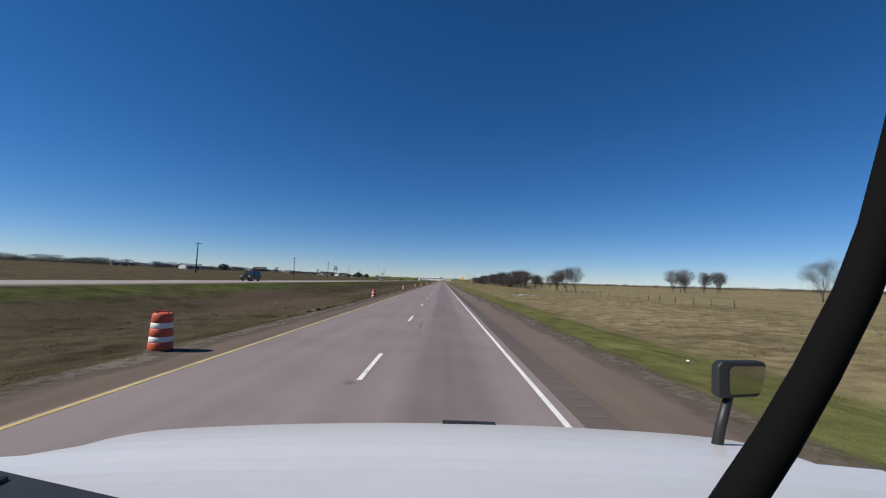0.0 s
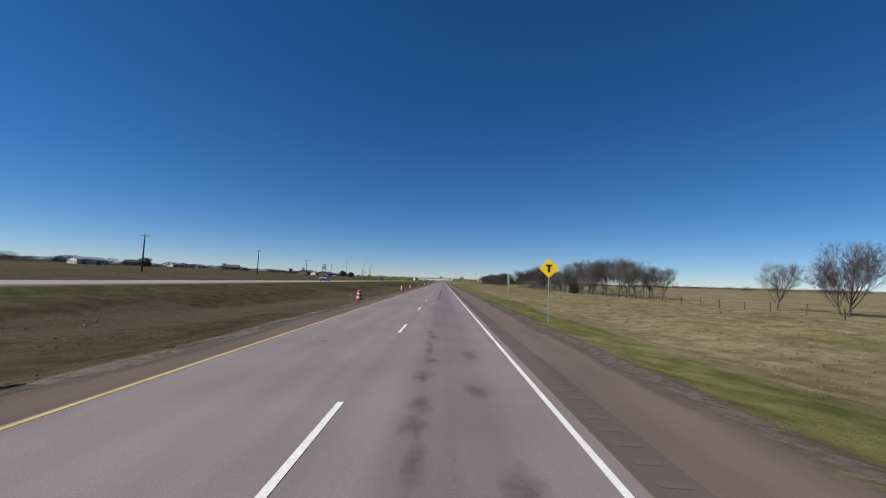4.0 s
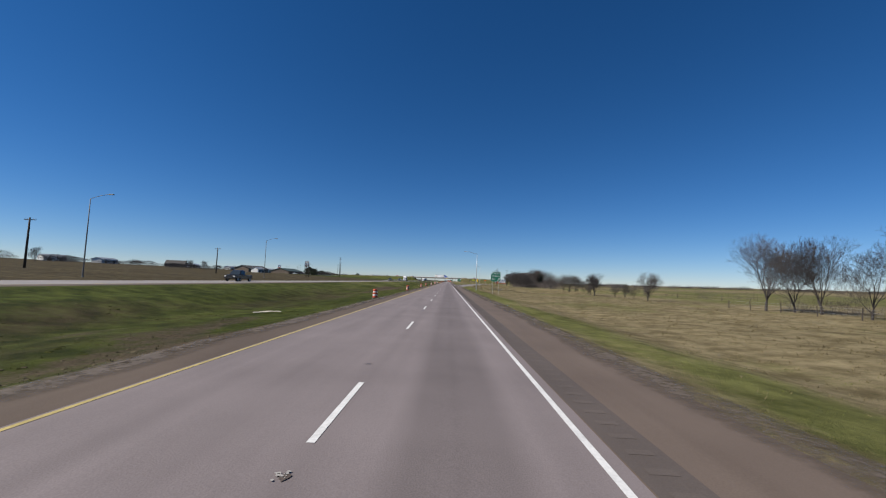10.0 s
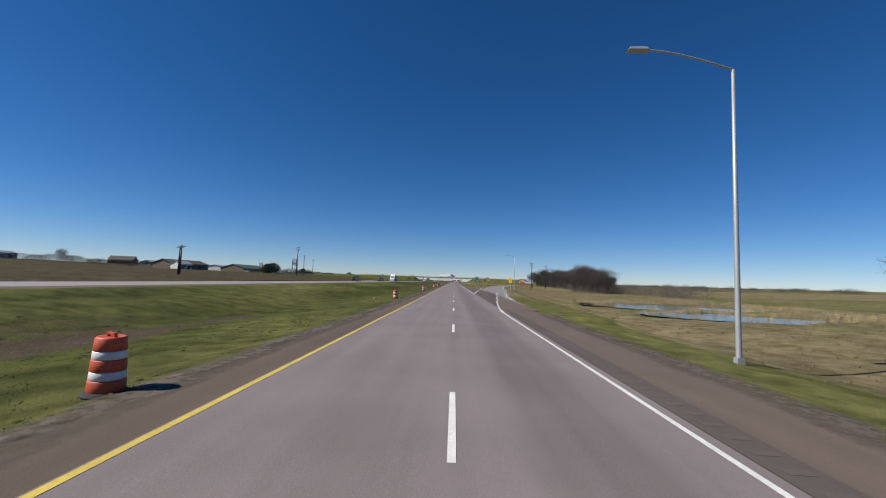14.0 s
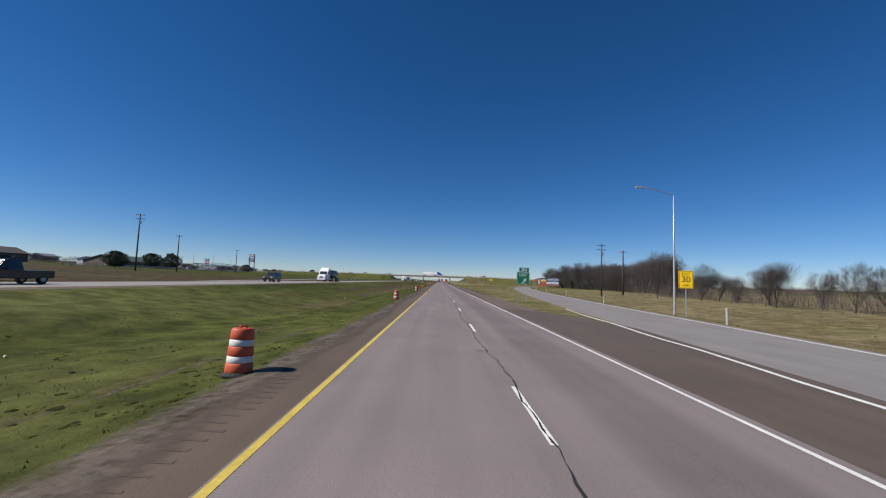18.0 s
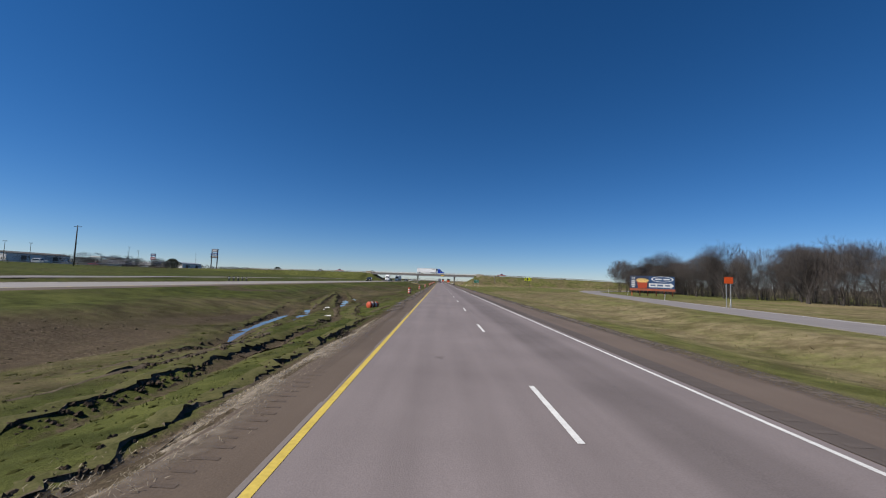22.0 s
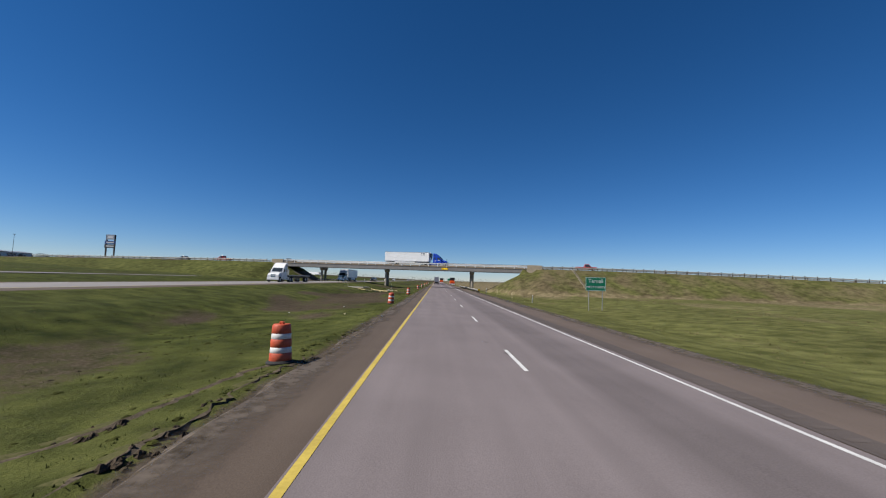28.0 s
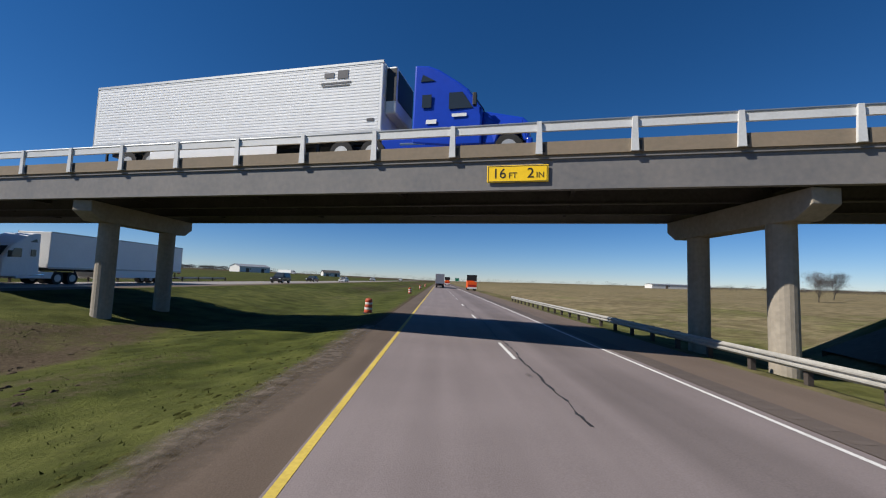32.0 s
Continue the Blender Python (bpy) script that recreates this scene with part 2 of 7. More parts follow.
def rut(x, y):
    """Depth of the wheel ruts in the soft verge, 0 to 1."""
    worst = 0.0
    for r in RUTS:
        xa, y0, xb, y1, w, d = r
        if y0 - 3 < y < y1 + 3 and min(xa, xb) - 2 < x < max(xa, xb) + 2:
            k = math.exp(-((x - rut_line(r, y)) / w) ** 2) * smoothstep(y0 - 3, y0 + 3, y) * (1 - smoothstep(y1 - 3, y1 + 3, y))
            k *= 0.7 + 0.4 * noise.noise((x * 0.4, y * 0.5, xa))
            worst = max(worst, k * d)
    return worst


POOLS = [(32.5, 408.0, 8.0, 6.5), (31.0, 437.0, 9.0, 5.5), (35.0, 455.0, 13.0, 8.5), (62.0, 436.0, 16.0, 5.0)]


def pond(x, y):
    """Hollow of the pools beside the exit, 0 to 1."""
    deep = 0.0
    for px_, py_, rx, ry in POOLS:
        if abs(x - px_) < 2 * rx and abs(y - py_) < 2 * ry:
            r = math.hypot((x - px_) / rx, (y - py_) / ry) + 0.35 * noise.noise((x * 0.22, y * 0.22, 9))
            deep = max(deep, 1 - smoothstep(0.7, 1.15, r))
    return deep


def ground_at(x, y):
    if -5.15 < x < 7.0:
        return FALL * x - 0.06
    if -38.5 < x < -25.1:
        return 0.80 - 0.06 + (land(x, y) - 0.8 if land(x, y) > 1.2 else 0)
    z = land(x, y)
    if x < 0:
        z -= 1.5 * rut(x, y)
    c = ramp_at(y) if x > 0 else None
    if c is not None and abs(x - c) < 11 * math.hypot(1, slope_of(y)):
        off = abs(x - c) / math.hypot(1, slope_of(y))
        k = (1 - smoothstep(5.2, 11, off)) * (smoothstep(0.4 * c, 0.75 * c, x) if y > 775 else 1.0)
        z = z * (1 - k) + (ramp_z(y) - 0.06) * k
    if 15 < x < 90 and 392 < y < 475:
        p = pond(x, y)
        z = z * (1 - p) + (-1.0) * p
    return z


def axis_lines(spans):
    out = []
    for a, b, step in spans:
        k = max(1, round((b - a) / step))
        out += [a + (b - a) * i / k for i in range(k)]
    return out + [spans[-1][1]]


XS = axis_lines([(-4500, -900, 900), (-900, -300, 60), (-300, -90, 15), (-90, -62, 4), (-62, -38.5, 1.2), (-38.5, -25.1, 4.47),
                 (-25.1, -18, 0.9), (-18, -5.15, 0.42), (-5.15, 7.0, 4.05), (7.0, 20, 0.6), (20, 50, 1.2), (50, 130, 3), (130, 400, 15),
                 (400, 900, 60), (900, 4500, 900)])
YS = axis_lines([(-300, -20, 20), (-20, 870, 1.25), (870, 950, 1.0), (950, 1300, 6), (1300, 1900, 40), (1900, 4700, 400)])

GREEN_Y = [(-300, 0.30), (40, 0.26), (90, 0.20), (150, 0.12), (230, 0.15), (270, 0.38), (330, 0.62), (380, 0.75), (470, 0.72), (560, 0.66),
           (600, 0.45), (680, 0.35), (740, 0.45), (790, 0.78), (900, 0.72), (1000, 0.5), (1300, 0.4)]
GREEN_R = [(-300, 0.30), (230, 0.28), (330, 0.24), (400, 0.32), (560, 0.28), (640, 0.40), (720, 0.42), (790, 0.80), (835, 0.72), (880, 0.55), (905, 0.55), (960, 0.22), (1300, 0.2)]


STRIP_R = [(-300, 0.50), (330, 0.52), (370, 0.75), (425, 0.75), (480, 0.3), (640, 0.18), (740, 0.15), (790, 0.5), (900, 0.3)]
SOIL_SPOTS = [(-14.5, 626, 3.2, 12, 0.55), (-13, 571, 2.6, 16, 0.55), (-13, 385, 3.0, 32, 0.8), (-16, 618, 4.5, 34, 0.5), (-13, 829, 6, 27, 0.9), (-11, 893, 3.5, 9, 0.6), (-16.5, 897, 5, 10, 0.8), (-14.5, 866, 2.2, 3.5, 0.6), (-13.5, 848, 5.5, 11, 0.8), (-13, 784, 5, 13, 0.75), (-14, 585, 2.2, 20, 0.4), (-16, 405, 3, 20, 0.6),
              (-13, 30, 6, 60, 0.6), (-12, 105, 6, 40, 0.6), (11, 600, 3, 40, 0.25), (-9, 640, 2, 20, 0.4)]


def cover(x, y):
    """Share of green growth and of bare soil at a place."""
    n1 = noise.noise((x * 0.10, y * 0.045, 1.7))
    n2 = noise.noise((x * 0.35, y * 0.14, 5.2))
    if x < 0:
        g = lerp_table(y, GREEN_Y)
        if x > -25.2:
            g += 0.30 * (0.15 + 0.85 * smoothstep(265, 350, y)) * math.exp(-((x + 7.5) / 2.5) ** 2) + 0.35 * math.exp(-((x + 23) / 3.5) ** 2)
            soil = 0.8 * smoothstep(0.05, 0.40, n1 + 0.5 * n2 - 0.62 * g + 0.12)
            soil += 0.95 * math.exp(-((x + 5.0) / (0.75 if not 520 < y < 605 else 0.45)) ** 2) + 5.0 * rut(x, y)
            for sx, sy, rx, ry, k in SOIL_SPOTS:
                if abs(y - sy) < 1.6 * ry and abs(x - sx) < 1.8 * rx:
                    soil += k * (1 - smoothstep(0.55, 1.15, math.hypot((x - sx) / rx, (y - sy) / ry) + 0.7 * n2))
            soil += 0.75 * smoothstep(120, 160, y) * (1 - smoothstep(225, 262, y)) * smoothstep(-19, -12, x)
        else:
            g, soil = (0.10 if y < 560 else 0.10 + 0.6 * smoothstep(560, 700, y)) * (1 if x > -200 else 0.3), 0.25 * smoothstep(0.1, 0.5, n1)
            if bank(x, y) > 0.9:
                g = 0.8
                soil = max(soil, 0.45 * (1 - smoothstep(0.6, 1.2, math.hypot((x + 56) / 9, (y - 906) / 16) + 0.5 * n2)))
    else:
        g = lerp_table(y, GREEN_R) + lerp_table(y, STRIP_R) * math.exp(-((x - 9.8 - 0.8 * n1) / 2.4) ** 2)
        g *= 1 if x < 60 else 0.6
        g += 0.40 * smoothstep(46, 62, x) * (1 - smoothstep(150, 260, x)) * smoothstep(330, 380, y) * (1 - smoothstep(500, 560, y))
        c = ramp_at(y)
        if c is not None and y > 680 and x > c:
            g += 0.5 * smoothstep(680, 720, y)
        bk = bank(x, y)
        if y > 800 and -0.6 < bk < 0.5:
            g -= 0.3
        soil = 0.5 * math.exp(-((x - 7.2) / 0.5) ** 2) + 0.25 * smoothstep(0.2, 0.5, n2)
        if bank(x, y) > 0.4 and y > 800:
            g = 0.52 + 0.10 * n2
    return min(1, max(0, g + 0.30 * n1 + 0.26 * n2)), min(1, max(0, soil))


def ground_material():
    m = bpy.data.materials.new("rough_grass")
    m.use_nodes = True
    n, l = m.node_tree.nodes, m.node_tree.links
    b = n["Principled BSDF"]
    b.inputs["Roughness"].default_value, b.inputs["Specular IOR Level"].default_value = 0.95, 0.05
    pos = n.new("ShaderNodeNewGeometry").outputs["Position"]
    att = n.new("ShaderNodeAttribute")
    att.attribute_name = "cover"
    sep = n.new("ShaderNodeSeparateColor")
    l.new(att.outputs["Color"], sep.inputs[0])

    def tex(scale, detail, rough_=0.6):
        t = n.new("ShaderNodeTexNoise")
        t.inputs["Scale"].default_value, t.inputs["Detail"].default_value, t.inputs["Roughness"].default_value = scale, detail, rough_
        l.new(pos, t.inputs["Vector"])
        return t.outputs[0]

    def mix(fac, a, c):
        x = n.new("ShaderNodeMix")
        x.data_type = "RGBA"
        for key, v in (("A", a), ("B", c)):
            if isinstance(v, tuple):
                x.inputs[key].default_value = (*v, 1)
            else:
                l.new(v, x.inputs[key])
        l.new(fac, x.inputs["Factor"])
        return x.outputs["Result"]

    def band(v, lo, hi):
        r = n.new("ShaderNodeMapRange")
        r.inputs[1].default_value, r.inputs[2].default_value = lo, hi
        l.new(v, r.inputs[0])
        return r.outputs[0]

    def add(a, c, op="ADD"):
        q = n.new("ShaderNodeMath")
        q.operation = op
        for i, v in enumerate((a, c)):
            if isinstance(v, float):
                q.inputs[i].default_value = v
            else:
                l.new(v, q.inputs[i])
        return q.outputs[0]

    big, mid, fine, patchy = tex(0.06, 4), tex(0.7, 5), tex(9.0, 5, 0.7), tex(1.3, 6, 0.68)
    straw = mix(band(mid, 0.35, 0.65), (0.106, 0.084, 0.044), (0.218, 0.178, 0.102))
    lush = mix(band(mid, 0.35, 0.65), (0.064, 0.068, 0.020), (0.140, 0.140, 0.048))
    sombre = mix(band(mid, 0.35, 0.65), (0.021, 0.029, 0.006), (0.063, 0.073, 0.016))
    green = mix(sep.outputs[2], lush, sombre)
    soil = mix(band(fine, 0.3, 0.7), (0.034, 0.025, 0.016), (0.102, 0.078, 0.053))
    g = band(add(add(sep.outputs[0], add(fine, 0.5, "MULTIPLY")), add(patchy, 0.6, "MULTIPLY")), 0.86, 1.22)
    s = band(add(add(add(sep.outputs[1], 0.75, "MULTIPLY"), add(fine, 0.6, "MULTIPLY")), add(patchy, 0.75, "MULTIPLY")), 1.07, 1.32)
    dull = mix(band(mid, 0.35, 0.65), (0.028, 0.022, 0.012), (0.066, 0.052, 0.029))
    straw = mix(sep.outputs[2], straw, dull)
    col = mix(s, mix(g, straw, green), soil)
    clump = band(tex(2.6, 6, 0.72), 0.50, 0.66)
    dark = mix(band(fine, 0.3, 0.7), (0.020, 0.021, 0.009), (0.050, 0.046, 0.022))
    col = mix(add(clump, 0.40, "MULTIPLY"), col, dark)
    grain = n.new("ShaderNodeMapRange")
    grain.inputs[1].default_value, grain.inputs[2].default_value, grain.inputs[3].default_value, grain.inputs[4].default_value = 0.3, 0.7, 0.62, 1.38
    l.new(add(add(tex(22.0, 4, 0.75), 0.55, "MULTIPLY"), add(patchy, 0.45, "MULTIPLY")), grain.inputs[0])
    speck = n.new("ShaderNodeMix")
    speck.data_type, speck.blend_type = "RGBA", "MULTIPLY"
    speck.inputs["Factor"].default_value = 1.0
    l.new(col, speck.inputs["A"]), l.new(grain.outputs[0], speck.inputs["B"])
    col = speck.outputs["Result"]
    tone = n.new("ShaderNodeMix")
    tone.data_type, tone.blend_type = "RGBA", "MULTIPLY"
    tone.inputs["Factor"].default_value = 1.0
    l.new(col, tone.inputs["A"])
    t2 = n.new("ShaderNodeMapRange")
    t2.inputs[1].default_value, t2.inputs[2].default_value, t2.inputs[3].default_value, t2.inputs[4].default_value = 0.3, 0.7, 0.78, 1.18
    l.new(big, t2.inputs[0]), l.new(t2.outputs[0], tone.inputs["B"])
    l.new(tone.outputs["Result"], b.inputs["Base Color"])
    bp = n.new("ShaderNodeBump")
    bp.inputs["Strength"].default_value, bp.inputs["Distance"].default_value = 0.8, 0.08
    l.new(add(add(fine, 0.8, "MULTIPLY"), add(mid, 0.35, "MULTIPLY")), bp.inputs["Height"]), l.new(bp.outputs[0], b.inputs["Normal"])
    return m


def build_ground():
    nx, ny = len(XS), len(YS)
    verts = [(x, y, ground_at(x, y)) for y in YS for x in XS]
    faces = [(j * nx + i, j * nx + i + 1, (j + 1) * nx + i + 1, (j + 1) * nx + i) for j in range(ny - 1) for i in range(nx - 1)]
    me = bpy.data.meshes.new("ground")
    me.from_pydata(verts, [], faces)
    me.polygons.foreach_set("use_smooth", [True] * len(faces))
    layer = me.color_attributes.new("cover", "FLOAT_COLOR", "POINT")
    vals = np.zeros((nx * ny, 4), dtype=np.float32)
    for k, (x, y, z) in enumerate(verts):
        if -420 < x < 420 and y < 1400:
            vals[k, 0], vals[k, 1] = cover(x, y)
            vals[k, 2] = 0.9 * smoothstep(-36, -40, x) * (0.6 if y > 700 and bank(x, y) > 0.5 else 1.0) + ((1.0 - (0.24 + (0.14 + 0.26 * (1 - smoothstep(-17.5, -14.5, x))) * (1 - smoothstep(500, 560, y))) * smoothstep(300, 420, y) * (1 + 1.6 * noise.noise((x * 0.16, y * 0.06, 3.3)))) if -25.3 < x < 0 else 0.0) + (0.4 if x > 8 and y > 780 and bank(x, y) > 0.2 else 0.0)
        else:
            vals[k, 0], vals[k, 2] = 0.15, (0.9 if x < 0 else 0.2)
    layer.data.foreach_set("color", vals.ravel())
    me.materials.append(ground_material())
    return tagged(new("ground", me), "rough roadside grass with straw, green and bare soil patches", "ground", kind="structure")


build_ground()


# ---- carriageways ----
def asphalt(name, dark, light, tracks=(), rough_=0.85):
    """Worn paving: aggregate, long stains along the traffic, and oil-dark strips at the given (x, width, strength)."""
    m = bpy.data.materials.new(name)
    m.use_nodes = True
    n, l = m.node_tree.nodes, m.node_tree.links
    b = n["Principled BSDF"]
    b.inputs["Roughness"].default_value, b.inputs["Specular IOR Level"].default_value = rough_, 0.3
    pos = n.new("ShaderNodeNewGeometry").outputs["Position"]
    sep = n.new("ShaderNodeSeparateXYZ")
    l.new(pos, sep.inputs[0])
    stretch = n.new("ShaderNodeVectorMath")
    stretch.operation = "MULTIPLY"
    stretch.inputs[1].default_value = (1.0, 0.06, 1.0)
    l.new(pos, stretch.inputs[0])
    long, grain, patch = (n.new("ShaderNodeTexNoise") for _ in range(3))
    for t, s, d, src in ((long, 1.6, 4, stretch.outputs[0]), (grain, 45.0, 3, pos), (patch, 0.35, 4, pos)):
        t.inputs["Scale"].default_value, t.inputs["Detail"].default_value = s, d
        l.new(src, t.inputs["Vector"])

    def math_(op, a, c):
        q = n.new("ShaderNodeMath")
        q.operation = op
        for i, v in enumerate((a, c)):
            if isinstance(v, (int, float)):
                q.inputs[i].default_value = v
            else:
                l.new(v, q.inputs[i])
        return q.outputs[0]

    total = math_("ADD", math_("MULTIPLY", long.outputs[0], 0.38), math_("MULTIPLY", grain.outputs[0], 0.42))
    total = math_("ADD", total, math_("MULTIPLY", patch.outputs[0], 0.35))
    for x0, w, k in tracks:
        d = math_("DIVIDE", math_("ABSOLUTE", math_("SUBTRACT", sep.outputs[0], x0), 0), w)
        fall = math_("MAXIMUM", math_("SUBTRACT", 1.0, d), 0.0)
        total = math_("SUBTRACT", total, math_("MULTIPLY", fall, math_("MULTIPLY", k, math_("ADD", long.outputs[0], 0.35))))
    r = n.new("ShaderNodeMapRange")
    r.inputs[1].default_value, r.inputs[2].default_value = 0.22, 0.80
    l.new(total, r.inputs[0])
    mix = n.new("ShaderNodeMix")
    mix.data_type = "RGBA"
    mix.inputs["A"].default_value, mix.inputs["B"].default_value = (*dark, 1), (*light, 1)
    l.new(r.outputs[0], mix.inputs["Factor"]), l.new(mix.outputs["Result"], b.inputs["Base Color"])
    bp = n.new("ShaderNodeBump")
    bp.inputs["Strength"].default_value, bp.inputs["Distance"].default_value = 0.35, 0.01
    l.new(grain.outputs[0], bp.inputs["Height"]), l.new(bp.outputs[0], b.inputs["Normal"])
    return m


LANES = asphalt("lane_asphalt", (0.100, 0.083, 0.080), (0.214, 0.180, 0.177), [(1.85, 1.05, 0.27), (1.28, 0.40, 0.12), (2.48, 0.45, 0.11), (-1.3, 0.4, 0.04), (-2.5, 0.4, 0.05), (0.10, 0.25, 0.07)])
SHOULDER = asphalt("shoulder_asphalt", (0.067, 0.048, 0.037), (0.144, 0.109, 0.086))
RAMP_PAVE = asphalt("ramp_paving", (0.118, 0.106, 0.104), (0.222, 0.203, 0.198))
GORE = asphalt("gore_asphalt", (0.050, 0.038, 0.031), (0.106, 0.082, 0.068))
GRAVEL = asphalt("gravel_shoulder", (0.046, 0.032, 0.023), (0.120, 0.090, 0.068), rough_=0.95)
RUMBLE = asphalt("rumble_asphalt", (0.054, 0.043, 0.037), (0.119, 0.096, 0.083))
TAR = mat("crack_sealer", (0.022, 0.020, 0.020), 0.6, 0, 0.3, 0.5)


def strip(name, x0, x1, y0, y1, m, label, lift=0.0, z=None, step=40.0, kind="structure", cat="road"):
    """A slab of paving with thickness, between two distances along the road."""
    s, k = Shape(), max(1, round((y1 - y0) / step))
    za = (FALL * x0 if z is None else z) + lift
    zb = (FALL * x1 if z is None else z) + lift
    for i in range(k):
        a, c = y0 + (y1 - y0) * i / k, y0 + (y1 - y0) * (i + 1) / k
        s.quad((x0, a, za), (x1, a, zb), (x1, c, zb), (x0, c, za))
    s.quad((x0, y0, za - 0.3), (x0, y0, za), (x0, y1, za), (x0, y1, za - 0.3))
    s.quad((x1, y0, zb), (x1, y0, zb - 0.3), (x1, y1, zb - 0.3), (x1, y1, zb))
    return tagged(part(name, s, m, fix=False), label, cat, kind=kind)


Y0, Y1 = -120.0, 2600.0
strip("road", -3.87, 3.90, Y0, Y1, LANES, "worn grey two-lane asphalt carriageway with dark oil tracks")
strip("shoulder_median", -5.05, -3.87, Y0, Y1, GRAVEL, "narrow brown-grey asphalt shoulder beside the median grass", -0.006)
strip("shoulder_verge", 3.90, 6.7, Y0, Y1, SHOULDER, "wide brown-grey asphalt shoulder beside the verge", -0.006)
strip("road_opposite", -36.5, -28.3, Y0, Y1, asphalt("opposite_paving", (0.15, 0.138, 0.132), (0.27, 0.25, 0.24)),
      "pale grey carriageway of the oncoming traffic", z=0.80)
strip("shoulder_opposite", -28.3, -25.6, Y0, Y1, GRAVEL, "dark brown-grey shoulder of the oncoming carriageway", z=0.796)
strip("shoulder_opposite", -38.0, -36.5, Y0, Y1, GRAVEL, "dark brown-grey shoulder of the oncoming carriageway", z=0.796)


def line(name, x0, x1, y0, y1, m, label, z=None):
    s = Shape()
    for i in range(max(1, int((y1 - y0) / 60))):
        k = max(1, int((y1 - y0) / 60))
        a, c = y0 + (y1 - y0) * i / k, y0 + (y1 - y0) * (i + 1) / k
        za, zb = (FALL * x0, FALL * x1) if z is None else (z, z)
        s.quad((x0, a, za + 0.005), (x1, a, zb + 0.005), (x1, c, zb + 0.005), (x0, c, za + 0.005))
    return tagged(part(name, s, m, fix=False), label, "road marking", kind="structure")


line("edge_line_yellow", -3.815, -3.725, Y0, 330, mat("faded_yellow_line", (0.37, 0.29, 0.105), 0.8, 0, 0.25, 0.5), "solid yellow edge line along the median shoulder")
line("edge_line_yellow", -3.835, -3.715, 330, Y1, YELLOW_LINE, "solid yellow edge line along the median shoulder")
line("edge_line_white", 3.58, 3.69, Y0, 426, WHITE_LINE, "solid white edge line along the wide shoulder")
line("edge_line_white", 3.58, 3.69, 470, Y1, WHITE_LINE, "solid white edge line along the wide shoulder")
line("edge_line_opposite", -28.75, -28.62, Y0, Y1, YELLOW_LINE, "yellow edge line of the oncoming carriageway", 0.80)
line("edge_line_opposite", -36.1, -35.97, Y0, Y1, WHITE_LINE, "white edge line of the oncoming carriageway", 0.80)

dash_shape = Shape().quad((-0.055, 0, 0.006), (0.055, 0, 0.006), (0.055, 3.05, 0.006), (-0.055, 3.05, 0.006))
dash_mesh = dash_shape.mesh("lane_dash", WHITE_LINE, fix=False)
lane_line = tagged(new("lane_line"), "broken white lane line of short painted dashes", "road marking", kind="structure")
for i in range(-3, 110):
    d = new("lane_dash", dash_mesh)
    d.parent, d.location = lane_line, (0, 8.52 + 12.19 * i, 0)

# ramp: lane, gore, lines
def ribbon(name, a_off, b_off, y0, y1, m, label, lift, step=5.0, cat="road"):
    s, pts = Shape(), []
    k = max(2, round((y1 - y0) / step))
    for i in range(k + 1):
        y = y0 + (y1 - y0) * i / k
        c, g = ramp_at(y), slope_of(max(430, y))
        nrm = Vector((1, -g, 0)).normalized()
        z = ramp_z(y) + lift
        pts.append(((c + nrm.x * a_off, y + nrm.y * a_off, z), (c + nrm.x * b_off, y + nrm.y * b_off, z)))
    for (p, q), (r, t) in zip(pts, pts[1:]):
        s.quad(p, q, t, r)
    for side in (0, 1):
        for e, f in zip(pts, pts[1:]):
            u, w = e[side], f[side]
            s.quad((u[0], u[1], u[2] - 0.3), u, w, (w[0], w[1], w[2] - 0.3))
    return tagged(part(name, s, m, fix=False), label, cat, kind="structure")


# deceleration lane and taper: where the edges lie at each distance
EDGE_R = [(418, 3.63), (424, 3.68), (428, 3.85), (432, 4.15), (438, 4.72), (449, 5.9), (466, 7.6), (484, 9.4)]
PALE_L = [(436, 7.2), (449, 7.4), (466, 7.9), (479, 8.0), (489, 8.3), (495, 8.1), (501, 7.6), (507, ramp_at(507) - 2.3)]
PALE_R = [(436, 7.3), (442, 7.6), (456, 8.8), (480, 11.2), (493, 12.7), (507, ramp_at(507) + 4.8)]
GORE_L = [(470, 3.95), (476, 4.35), (484, 5.0), (492, 5.7), (500, 6.45), (510, 7.4), (520, 8.3), (530, 9.2), (545, 10.6)]


def between(name, left, right, y0, y1, m, label, lift, cat="road", step=2.5):
    """Paving between two edges given as functions of the distance."""
    s, k = Shape(), max(2, round((y1 - y0) / step))
    for i in range(k):
        a, c = y0 + (y1 - y0) * i / k, y0 + (y1 - y0) * (i + 1) / k
        s.quad(*[(x, y, max(FALL * x, -0.125) + lift) for x, y in ((left(a), a), (right(a), a), (right(c), c), (left(c), c))])
    return tagged(part(name, s, m, fix=False), label, cat, kind="structure")


between("exit_lane", lambda y: 3.9, lambda y: lerp_table(y, EDGE_R) + 0.02 if y < 470 else lerp_table(y, EDGE_R if y < 480 else PALE_L), 426, 507, GORE, "dark asphalt lane leading off to the exit", 0.003)
between("exit_shoulder", lambda y: lerp_table(y, EDGE_R), lambda y: max(6.7, lerp_table(y, PALE_L)), 428, 482, SHOULDER, "brown-grey shoulder beside the exit lane", 0.001)
between("exit_ramp", lambda y: lerp_table(y, PALE_L), lambda y: lerp_table(y, PALE_R), 436, 507, RAMP_PAVE, "purplish grey paving at the start of the exit ramp", 0.008)
ribbon("exit_ramp", -2.3, 4.8, 507, 766, RAMP_PAVE, "purplish grey asphalt exit ramp curving towards the overpass road", 0.02)
